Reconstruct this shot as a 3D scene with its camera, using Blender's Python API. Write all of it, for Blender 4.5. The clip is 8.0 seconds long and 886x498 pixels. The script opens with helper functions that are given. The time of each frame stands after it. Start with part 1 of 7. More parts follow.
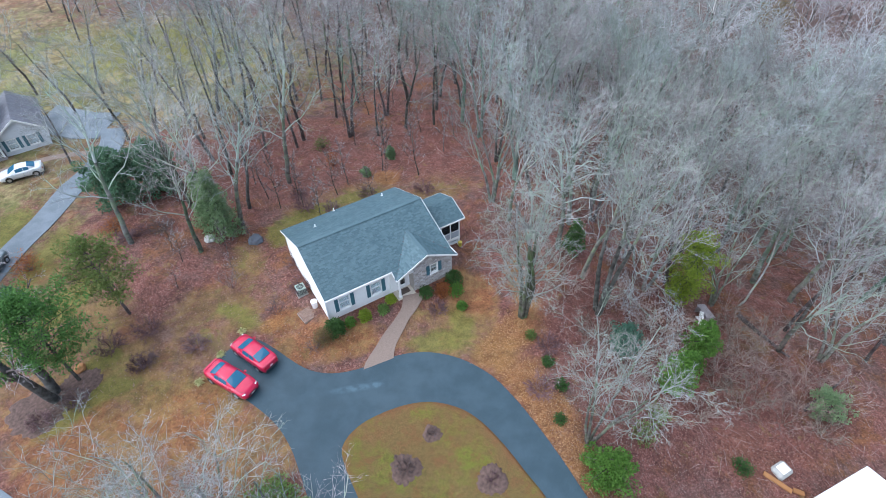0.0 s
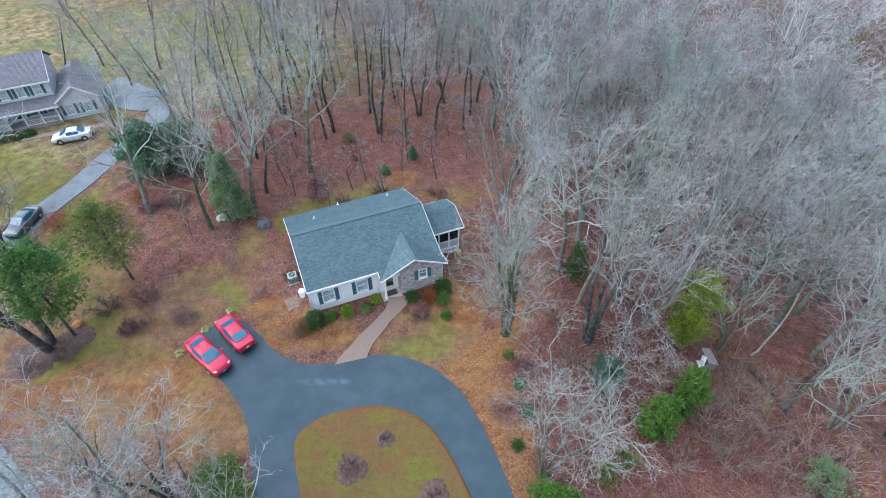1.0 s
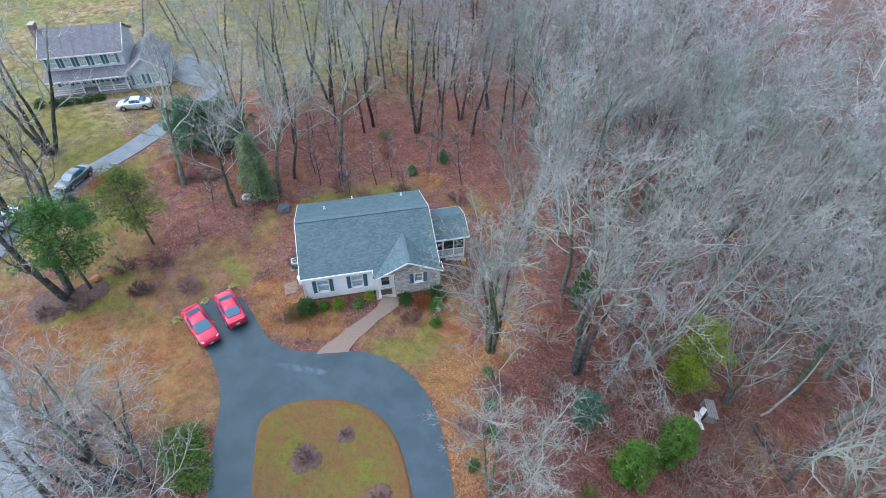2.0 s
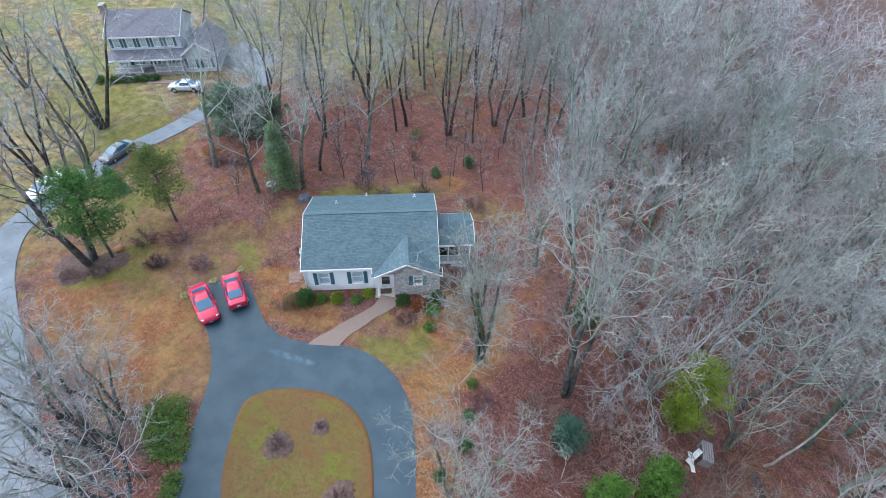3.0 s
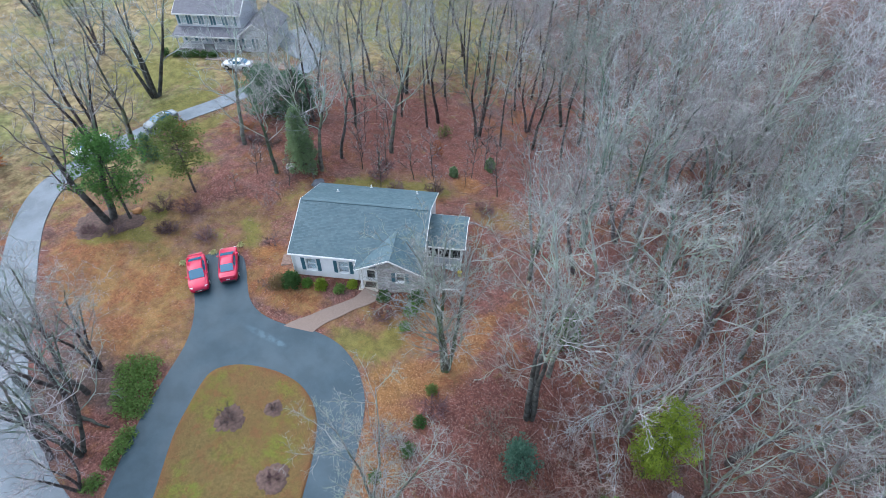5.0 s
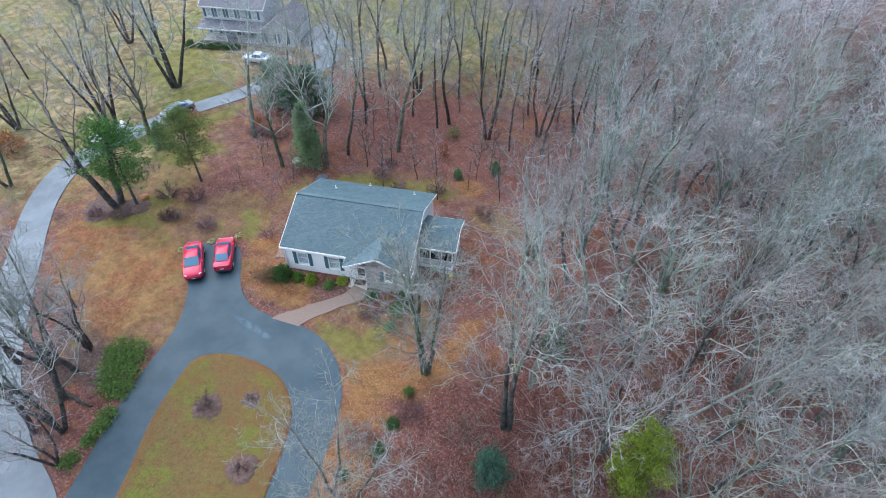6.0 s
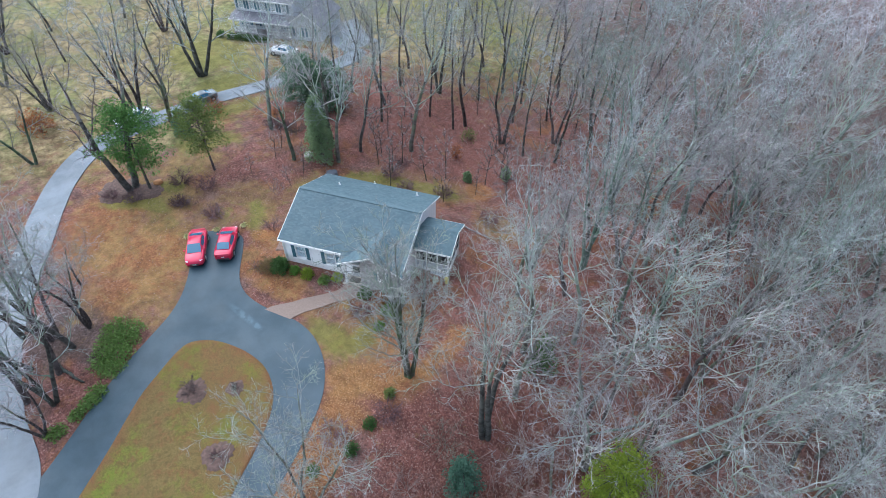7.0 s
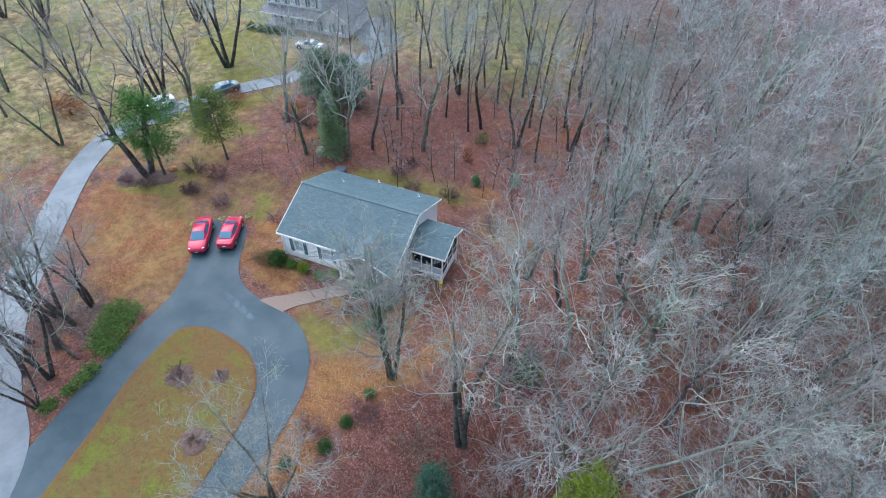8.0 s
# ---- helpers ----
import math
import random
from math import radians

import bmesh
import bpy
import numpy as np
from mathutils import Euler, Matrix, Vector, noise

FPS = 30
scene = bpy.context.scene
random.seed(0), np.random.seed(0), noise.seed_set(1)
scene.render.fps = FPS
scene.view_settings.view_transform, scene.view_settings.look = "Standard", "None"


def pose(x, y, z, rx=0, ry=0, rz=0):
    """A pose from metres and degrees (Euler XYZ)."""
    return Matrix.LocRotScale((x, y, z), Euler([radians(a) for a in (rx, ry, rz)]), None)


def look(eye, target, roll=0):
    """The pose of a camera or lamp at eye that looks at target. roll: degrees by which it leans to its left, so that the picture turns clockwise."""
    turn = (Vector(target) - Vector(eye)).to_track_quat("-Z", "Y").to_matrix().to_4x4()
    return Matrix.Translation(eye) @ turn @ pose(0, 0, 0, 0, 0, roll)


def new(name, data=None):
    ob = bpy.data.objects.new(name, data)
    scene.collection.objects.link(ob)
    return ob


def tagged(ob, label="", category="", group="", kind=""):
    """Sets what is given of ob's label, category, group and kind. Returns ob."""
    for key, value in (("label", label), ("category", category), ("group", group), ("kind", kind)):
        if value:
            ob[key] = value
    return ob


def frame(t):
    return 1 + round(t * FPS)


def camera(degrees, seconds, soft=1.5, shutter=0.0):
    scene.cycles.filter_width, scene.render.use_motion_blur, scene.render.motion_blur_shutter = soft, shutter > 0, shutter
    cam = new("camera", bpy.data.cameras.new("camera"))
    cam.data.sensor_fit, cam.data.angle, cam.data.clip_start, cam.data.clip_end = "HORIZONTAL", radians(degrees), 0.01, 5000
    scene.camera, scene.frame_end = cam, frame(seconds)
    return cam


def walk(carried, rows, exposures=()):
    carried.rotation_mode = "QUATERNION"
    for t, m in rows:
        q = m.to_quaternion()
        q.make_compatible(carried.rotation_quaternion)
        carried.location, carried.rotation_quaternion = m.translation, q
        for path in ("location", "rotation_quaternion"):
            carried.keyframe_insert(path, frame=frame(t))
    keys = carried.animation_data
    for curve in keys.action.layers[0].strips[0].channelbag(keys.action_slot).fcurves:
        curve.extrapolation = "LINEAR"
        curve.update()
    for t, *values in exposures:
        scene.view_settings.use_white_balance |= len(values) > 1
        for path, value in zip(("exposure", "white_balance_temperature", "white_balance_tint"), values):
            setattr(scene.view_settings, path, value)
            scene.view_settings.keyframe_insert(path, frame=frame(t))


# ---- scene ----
cam = camera(78.0, 8.0, 0.55)
PATH = [
    (0, (1.401, -0.149, 39.076), (1.315, 1.28, 37.679), -1.1),
    (0.5, (4.441, 0.446, 39.05), (4.248, 1.867, 37.657), -0.5),
    (1, (7.593, 1.364, 39.113), (7.285, 2.767, 37.721), -0.2),
    (1.5, (10.64, 2.534, 39.213), (10.219, 3.907, 37.821), 0.0),
    (2, (13.38, 3.865, 39.271), (12.834, 5.195, 37.881), 0.7),
    (2.2, (14.32, 4.337, 39.287), (13.725, 5.648, 37.898), 1.0),
    (3.3, (18.424, 7.293, 39.442), (17.66, 8.508, 38.049), 1.0),
    (3.5, (19.056, 7.846, 39.429), (18.267, 9.042, 38.033), 1.1),
    (4, (20.496, 9.156, 39.355), (19.657, 10.315, 37.957), 1.1),
    (4.5, (21.872, 10.486, 39.265), (20.981, 11.605, 37.866), 1.0),
    (5.8, (25.165, 14.04, 39.048), (24.159, 15.056, 37.65), 0.8),
    (6, (25.591, 14.61, 39.046), (24.57, 15.611, 37.648), 0.9),
    (6.5, (26.536, 16.04, 39.08), (25.477, 16.997, 37.679), 1.1),
    (7, (27.453, 17.537, 39.156), (26.354, 18.444, 37.753), 1.2),
    (7.5, (28.357, 19.152, 39.256), (27.218, 20.005, 37.851), 1.3),
    (8, (29.139, 20.783, 39.374), (27.97, 21.585, 37.964), 1.3),
]
walk(cam, [(t, look(eye, target, roll)) for t, eye, target, roll in PATH], exposures=[(0.0, 0.9, 5600, 8), (8.0, 0.9, 5600, 8)])

# ---- light ----
SUN_ELEVATION, SUN_TURN = radians(52), radians(258)
world = bpy.data.worlds.new("overcast")
scene.world = world
world.use_nodes = True
wn, wl = world.node_tree.nodes, world.node_tree.links
wn.clear()
sky = wn.new("ShaderNodeTexSky")
sky.sky_type = "NISHITA"
sky.sun_disc = False
sky.sun_elevation, sky.sun_rotation = SUN_ELEVATION, SUN_TURN
sky.air_density, sky.dust_density, sky.ozone_density = 1.0, 2.0, 1.5
veil = wn.new("ShaderNodeHueSaturation")
veil.inputs["Saturation"].default_value = 0.6
wback = wn.new("ShaderNodeBackground")
wback.inputs["Strength"].default_value = 0.15
wout = wn.new("ShaderNodeOutputWorld")
wl.new(sky.outputs["Color"], veil.inputs["Color"])
wl.new(veil.outputs["Color"], wback.inputs["Color"])
wl.new(wback.outputs["Background"], wout.inputs["Surface"])

sun_data = bpy.data.lights.new("sun", "SUN")
sun_data.energy, sun_data.angle, sun_data.color = 2.2, radians(115), (1.0, 0.98, 0.96)
sun = new("sun", sun_data)
sun_from = Vector((math.sin(SUN_TURN) * math.cos(SUN_ELEVATION), math.cos(SUN_TURN) * math.cos(SUN_ELEVATION), math.sin(SUN_ELEVATION)))
sun.matrix_world = look(sun_from * 200, (0, 0, 0))


# ---- materials ----
class Mat:
    """A node material under construction."""

    def __init__(self, name, rough=0.8, metal=0.0, spec=0.5):
        self.m = bpy.data.materials.new(name)
        self.m.use_nodes = True
        self.n, self.l = self.m.node_tree.nodes, self.m.node_tree.links
        self.b = self.n["Principled BSDF"]
        self.b.inputs["Roughness"].default_value = rough
        self.b.inputs["Metallic"].default_value = metal
        self.b.inputs["Specular IOR Level"].default_value = spec
        self.co = self.n.new("ShaderNodeTexCoord").outputs["Object"]

    def put(self, socket, value):
        if isinstance(value, bpy.types.NodeSocket):
            self.l.new(value, socket)
        elif isinstance(value, tuple):
            socket.default_value = (*value, 1.0) if len(value) == 3 and len(socket.default_value) == 4 else value
        else:
            socket.default_value = value

    def noise(self, scale, detail=4.0, rough=0.55, distort=0.0):
        x = self.n.new("ShaderNodeTexNoise")
        x.inputs["Scale"].default_value, x.inputs["Detail"].default_value = scale, detail
        x.inputs["Roughness"].default_value, x.inputs["Distortion"].default_value = rough, distort
        self.l.new(self.co, x.inputs["Vector"])
        if detail < 5:
            return x.outputs["Fac"]
        wide = self.n.new("ShaderNodeMath")
        wide.operation, wide.use_clamp = "MULTIPLY_ADD", True
        self.l.new(x.outputs["Fac"], wide.inputs[0])
        wide.inputs[1].default_value, wide.inputs[2].default_value = 1.9, -0.45
        return wide.outputs[0]

    def cells(self, scale, what="Color"):
        x = self.n.new("ShaderNodeTexVoronoi")
        x.inputs["Scale"].default_value = scale
        self.l.new(self.co, x.inputs["Vector"])
        return x.outputs[what]

    def ramp(self, fac, *stops):
        x = self.n.new("ShaderNodeValToRGB")
        e = x.color_ramp.elements
        while len(e) < len(stops):
            e.new(0.5)
        for one, (at, colour) in zip(e, stops):
            one.position = at
            one.color = (*colour, 1.0) if isinstance(colour, tuple) else (colour, colour, colour, 1.0)
        self.put(x.inputs["Fac"], fac)
        return x.outputs["Color"]

    def mix(self, fac, a, b, how="MIX"):
        x = self.n.new("ShaderNodeMix")
        x.data_type, x.blend_type = "RGBA", how
        self.put(x.inputs["Factor"], fac)
        self.put(x.inputs["A"], a)
        self.put(x.inputs["B"], b)
        return x.outputs["Result"]

    def attr(self, name):
        x = self.n.new("ShaderNodeAttribute")
        x.attribute_name = name
        return x.outputs["Fac"]

    def island(self):
        return self.n.new("ShaderNodeNewGeometry").outputs["Random Per Island"]

    def blob(self, x, y, a, b, turn, soft=0.4):
        """One inside an ellipse on the ground, fading to nought at its rim."""
        m = self.n.new("ShaderNodeMapping")
        m.vector_type = "TEXTURE"
        m.inputs["Location"].default_value = (x, y, 0)
        m.inputs["Rotation"].default_value = (0, 0, radians(turn))
        m.inputs["Scale"].default_value = (a, b, 100)
        self.l.new(self.co, m.inputs["Vector"])
        d = self.n.new("ShaderNodeVectorMath")
        d.operation = "LENGTH"
        self.l.new(m.outputs["Vector"], d.inputs[0])
        return self.ramp(d.outputs["Value"], (soft, 1.0), (1.0, 0.0))

    def single(self):
        return self.n.new("ShaderNodeObjectInfo").outputs["Random"]

    def colour(self, value):
        self.put(self.b.inputs["Base Color"], value)
        return self

    def gloss(self, value):
        self.put(self.b.inputs["Roughness"], value)
        return self

    def bump(self, height, strength=0.4, distance=0.02):
        x = self.n.new("ShaderNodeBump")
        x.inputs["Strength"].default_value, x.inputs["Distance"].default_value = strength, distance
        self.put(x.inputs["Height"], height)
        self.l.new(x.outputs["Normal"], self.b.inputs["Normal"])
        return self


def plain(name, colour, rough=0.6, metal=0.0, spec=0.5, wear=0.2, scale=3.0, bump=0.1):
    k = Mat(name, rough, metal, spec)
    dark = tuple(c * (1 - wear) for c in colour)
    lite = tuple(min(1.0, c * (1 + wear * 0.6)) for c in colour)
    a = k.ramp(k.noise(scale), (0.3, dark), (0.7, lite))
    k.colour(k.mix(0.35, a, k.ramp(k.noise(scale * 14), (0.3, dark), (0.7, lite))))
    return k.bump(k.noise(scale * 20), bump, 0.01).m


def foliage(name, low, high, rough=0.6):
    k = Mat(name, rough, 0.0, 0.25)
    c = k.ramp(k.island(), (0.0, low), (1.0, high))
    c = k.mix(0.45, c, k.ramp(k.noise(0.9), (0.3, low), (0.7, high)))
    k.colour(c)
    glow = k.n.new("ShaderNodeBsdfTranslucent")
    k.put(glow.inputs["Color"], c)
    both = k.n.new("ShaderNodeMixShader")
    both.inputs[0].default_value = 0.4
    k.l.new(k.b.outputs[0], both.inputs[1])
    k.l.new(glow.outputs[0], both.inputs[2])
    k.l.new(both.outputs[0], k.n["Material Output"].inputs["Surface"])
    return k.m


def bark(name, low, high, moss=None, far=False, even=False):
    k = Mat(name, 0.9, 0.0, 0.2)
    c = k.ramp(k.noise(2.2, 5), (0.3, low), (0.7, high))
    c = k.mix(0.3, c, k.ramp(k.island(), (0.0, low), (1.0, high)))
    if moss:
        c = k.mix(k.ramp(k.noise(0.8, 3), (0.46, 0.0), (0.62, 0.8)), c, moss)
    if even:
        return k.colour(c).bump(k.noise(18, 4), 0.6, 0.03).m
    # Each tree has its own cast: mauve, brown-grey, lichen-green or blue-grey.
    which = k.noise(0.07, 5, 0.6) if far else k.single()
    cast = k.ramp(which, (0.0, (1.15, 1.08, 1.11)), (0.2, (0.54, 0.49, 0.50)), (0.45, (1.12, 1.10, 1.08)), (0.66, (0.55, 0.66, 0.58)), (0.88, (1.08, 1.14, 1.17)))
    c = k.mix(1.0, c, cast, "MULTIPLY")
    return k.colour(c).bump(k.noise(18, 4), 0.6, 0.03).m


def ground_material():
    k = Mat("forest_floor", 0.92, 0.0, 0.2)
    leaf = k.cells(11.0)
    sep = k.n.new("ShaderNodeSeparateColor")
    k.l.new(leaf, sep.inputs["Color"])
    fine = k.noise(5.0, 10, 0.85)
    litter = k.ramp(fine, (0.28, (0.058, 0.029, 0.025)), (0.5, (0.149, 0.077, 0.068)), (0.68, (0.260, 0.146, 0.127)), (0.82, (0.390, 0.268, 0.242)))
    flecks = k.ramp(sep.outputs[0], (0.0, (0.072, 0.034, 0.030)), (0.5, (0.161, 0.081, 0.074)), (0.85, (0.272, 0.159, 0.140)), (1.0, (0.520, 0.396, 0.357)))
    wood = k.mix(0.42, litter, flecks)
    mauve = k.ramp(fine, (0.28, (0.050, 0.041, 0.039)), (0.5, (0.122, 0.097, 0.092)), (0.7, (0.212, 0.178, 0.170)), (0.84, (0.335, 0.312, 0.305)))
    wood = k.mix(k.ramp(k.noise(0.13, 6, 0.7), (0.45, 0.0), (0.68, 0.7)), wood, mauve)
    wood = k.mix(k.ramp(k.noise(0.35, 8, 0.75), (0.5, 0.0), (0.7, 0.7)), wood, k.ramp(fine, (0.3, (0.085, 0.044, 0.020)), (0.7, (0.268, 0.146, 0.061))))
    wood = k.mix(k.ramp(k.noise(0.6, 7, 0.75), (0.54, 0.0), (0.78, 0.65)), wood, (0.055, 0.034, 0.030))
    wood = k.mix(1.0, wood, (1.19, 1.04, 1.0), "MULTIPLY")
    orange = k.mix(0.5, k.ramp(sep.outputs[2], (0.0, (0.13, 0.052, 0.02)), (0.4, (0.27, 0.125, 0.042)), (0.8, (0.40, 0.215, 0.085)), (1.0, (0.52, 0.36, 0.2))), k.ramp(fine, (0.3, (0.11, 0.045, 0.02)), (0.7, (0.42, 0.23, 0.09))))
    blades = k.noise(20, 7, 0.75)
    dry = k.ramp(blades, (0.25, (0.118, 0.074, 0.028)), (0.5, (0.255, 0.160, 0.064)), (0.75, (0.41, 0.275, 0.128)))
    dry = k.mix(k.ramp(k.noise(2.5, 8, 0.8), (0.5, 0.0), (0.7, 0.55)), dry, (0.09, 0.07, 0.032))
    tan = k.mix(k.ramp(k.noise(0.45, 8, 0.75), (0.42, 0.0), (0.68, 0.8)), dry, k.mix(0.5, litter, k.ramp(blades, (0.3, (0.13, 0.092, 0.026)), (0.7, (0.28, 0.205, 0.062)))))
    green = k.ramp(blades, (0.25, (0.088, 0.096, 0.020)), (0.5, (0.172, 0.172, 0.042)), (0.75, (0.28, 0.26, 0.085)))
    rust = k.ramp(fine, (0.28, (0.088, 0.038, 0.017)), (0.5, (0.201, 0.088, 0.038)), (0.75, (0.354, 0.177, 0.083)))
    rust = k.mix(k.ramp(k.noise(0.38, 8, 0.78), (0.42, 0.0), (0.62, 0.85)), rust, dry)
    ragged = k.noise(0.55, 9, 0.78)
    field = k.mix(k.ramp(k.noise(0.09, 7, 0.7), (0.4, 0.0), (0.66, 0.75)), k.ramp(k.noise(0.8, 8, 0.75), (0.3, (0.155, 0.125, 0.062)), (0.7, (0.33, 0.27, 0.15))), k.ramp(k.noise(1.2, 8, 0.75), (0.3, (0.10, 0.125, 0.04)), (0.7, (0.22, 0.25, 0.09))))

    def soft(name, most=0.9):
        a = k.attr(name)
        add = k.n.new("ShaderNodeMath")
        add.operation = "MULTIPLY_ADD"
        k.put(add.inputs[0], ragged)
        add.inputs[1].default_value = 1.3
        sub = k.n.new("ShaderNodeMath")
        sub.operation = "SUBTRACT"
        k.put(sub.inputs[0], a)
        sub.inputs[1].default_value = 0.65
        k.l.new(sub.outputs[0], add.inputs[2])
        return k.ramp(add.outputs[0], (0.2, 0.0), (0.8, most))

    wood = k.mix(soft("mauve", 0.75), wood, mauve)
    tan = k.mix(k.ramp(k.noise(0.24, 7, 0.7), (0.45, 0.0), (0.66, 0.75)), tan, wood)
    tan = k.mix(k.ramp(k.noise(0.3, 6, 0.7, 1.0), (0.55, 0.0), (0.72, 0.6)), tan, green)
    tan, rust = k.mix(1.0, tan, (1.06, 1.10, 1.16), "MULTIPLY"), k.mix(1.0, rust, (1.22, 1.22, 1.22), "MULTIPLY")
    c = k.mix(soft("tan"), wood, tan)
    c = k.mix(soft("rust", 0.8), c, rust)
    maroon = k.mix(0.4, k.ramp(fine, (0.28, (0.070, 0.023, 0.018)), (0.5, (0.18, 0.066, 0.052)), (0.75, (0.32, 0.15, 0.12))), flecks)
    c = k.mix(soft("maroon", 0.85), c, maroon)
    c = k.mix(soft("field", 1.0), c, field)
    c = k.mix(soft("green", 0.8), c, green)
    c = k.mix(soft("orange", 0.75), c, orange)
    c = k.mix(1.0, c, (0.94, 0.89, 0.83), "MULTIPLY")
    c = k.mix(1.0, c, k.ramp(k.noise(0.8, 9, 0.82), (0.3, 0.70), (0.7, 1.22)), "MULTIPLY")
    return k.colour(c).bump(k.mix(0.5, fine, blades), 0.8, 0.06).m


def asphalt(name, low, high, wet, stains=()):
    k = Mat(name, 0.5, 0.0, 0.3)
    c = k.ramp(k.noise(0.5, 5, 0.6), (0.3, low), (0.7, high))
    c = k.mix(0.25, c, k.ramp(k.noise(70, 2), (0.3, low), (0.7, tuple(2 * v for v in high))))
    for x, y, a, b, turn in stains:
        patch = k.mix(1.0, k.blob(x, y, a, b, turn), k.ramp(k.noise(1.1, 6, 0.7), (0.3, 0.1), (0.6, 0.8)), "MULTIPLY")
        c = k.mix(patch, c, tuple(1.9 * v for v in high))
    k.colour(c).gloss(k.ramp(k.noise(0.32, 4, 0.6, 0.6), (0.40, wet), (0.60, min(1.0, wet + 0.18))))
    return k.bump(k.noise(90, 2), 0.15, 0.005).m


def roof_material(name, low, high, shine=0.4):
    k = Mat(name, 0.42, 0.0, shine)
    c = k.ramp(k.island(), (0.0, low), (0.55, tuple((a + b) / 2 for a, b in zip(low, high))), (1.0, high))
    c = k.mix(0.25, c, k.ramp(k.noise(0.35, 4), (0.3, low), (0.7, high)))
    k.gloss(k.ramp(k.noise(0.8, 5), (0.3, 0.5), (0.7, 0.65)))
    return k.colour(c).bump(k.noise(60, 2), 0.3, 0.01).m


def stone_material():
    k = Mat("field_stone", 0.85)
    c = k.ramp(k.island(), (0.0, (0.22, 0.18, 0.16)), (0.3, (0.40, 0.35, 0.31)), (0.55, (0.55, 0.50, 0.46)), (0.8, (0.34, 0.31, 0.31)), (1.0, (0.72, 0.68, 0.64)))
    return k.colour(k.mix(0.3, c, k.ramp(k.noise(9), (0.3, 0.2), (0.7, 0.6)))).bump(k.noise(20), 0.5, 0.02).m


def brick_material():
    k = Mat("paver_brick", 0.85)
    c = k.ramp(k.island(), (0.0, (0.17, 0.095, 0.065)), (0.5, (0.24, 0.14, 0.095)), (1.0, (0.30, 0.19, 0.135)))
    return k.colour(k.mix(0.25, c, k.ramp(k.noise(12), (0.3, 0.06), (0.7, 0.22)))).bump(k.noise(30), 0.4, 0.01).m


def glass_material(name, tint=(0.92, 0.96, 0.98)):
    k = Mat(name, 0.03)
    k.n.remove(k.b)
    clear = k.n.new("ShaderNodeBsdfTransparent")
    clear.inputs["Color"].default_value = (*tint, 1.0)
    shine = k.n.new("ShaderNodeBsdfGlossy")
    shine.inputs["Roughness"].default_value = 0.03
    both = k.n.new("ShaderNodeMixShader")
    both.inputs[0].default_value = 0.16
    k.l.new(clear.outputs[0], both.inputs[1])
    k.l.new(shine.outputs[0], both.inputs[2])
    k.l.new(both.outputs[0], k.n["Material Output"].inputs["Surface"])
    return k.m


def screen_material():
    k = Mat("insect_screen", 0.7)
    k.n.remove(k.b)
    clear = k.n.new("ShaderNodeBsdfTransparent")
    clear.inputs["Color"].default_value = (0.45, 0.46, 0.48, 1.0)
    mesh = k.n.new("ShaderNodeBsdfDiffuse")
    mesh.inputs["Color"].default_value = (0.05, 0.055, 0.06, 1.0)
    both = k.n.new("ShaderNodeMixShader")
    both.inputs[0].default_value = 0.4
    k.l.new(clear.outputs[0], both.inputs[1])
    k.l.new(mesh.outputs[0], both.inputs[2])
    k.l.new(both.outputs[0], k.n["Material Output"].inputs["Surface"])
    return k.m


def car_paint(name, colour, rough=0.28):
    k = Mat(name, rough, 0.15, 0.35)
    k.b.inputs["Coat Weight"].default_value = 0.6
    k.b.inputs["Coat Roughness"].default_value = 0.06
    dim = tuple(0.8 * c for c in colour)
    return k.colour(k.ramp(k.noise(1.5), (0.3, dim), (0.7, colour))).m


M_GROUND = ground_material()
M_DRIVE = asphalt("wet_driveway_asphalt", (0.026, 0.047, 0.060), (0.042, 0.068, 0.084), 0.40, ((-7.4, 23.3, 2.3, 0.42, 14), (-5.7, 23.7, 0.8, 0.4, 10)))
# Lane grey raised in colour to carry part of the wet sky sheen.
M_LANE = asphalt("sheen_paled_lane_asphalt", (0.086, 0.106, 0.121), (0.138, 0.163, 0.184), 0.30)
M_PATH = plain("exposed_aggregate", (0.24, 0.178, 0.142), 0.85, wear=0.3, scale=9.0, bump=0.5)
M_PORCH = plain("cream_porch_concrete", (0.55, 0.49, 0.40), 0.8, wear=0.2)
M_MAT = plain("brown_coir", (0.10, 0.075, 0.06), 0.95, wear=0.4)
M_PANEL = plain("pale_grey_panel", (0.40, 0.44, 0.47), 0.6)
M_YUCCA = foliage("variegated_blades", (0.30, 0.31, 0.11), (0.66, 0.63, 0.34))
M_BROWNLEAF = foliage("dull_brown_leaves", (0.12, 0.085, 0.04), (0.26, 0.20, 0.09))
M_ROOF = roof_material("slate_grey_shingle", (0.046, 0.086, 0.101), (0.092, 0.146, 0.164))
M_DECK = plain("roof_underlay", (0.085, 0.10, 0.115), 0.85)
M_SIDING = plain("cream_siding", (0.88, 0.875, 0.86), 0.6, wear=0.06)
M_WHITE = plain("white_trim_paint", (0.82, 0.82, 0.80), 0.45, wear=0.07)
M_SHUTTER = plain("slate_blue_shutter", (0.06, 0.15, 0.19), 0.5)
M_STONE = stone_material()
M_MORTAR = plain("grey_mortar", (0.33, 0.30, 0.27), 0.9)
M_GLASS = glass_material("window_glass")
M_SCREEN = screen_material()
M_BLIND = plain("window_blind", (0.90, 0.93, 0.95), 0.6, wear=0.03)
M_BRICK = brick_material()
M_CONCRETE = plain("concrete", (0.38, 0.36, 0.33), 0.85)
M_ACGREEN = plain("sage_metal_cabinet", (0.36, 0.44, 0.38), 0.5)
M_DARK = plain("dark_metal_grille", (0.03, 0.032, 0.034), 0.6)
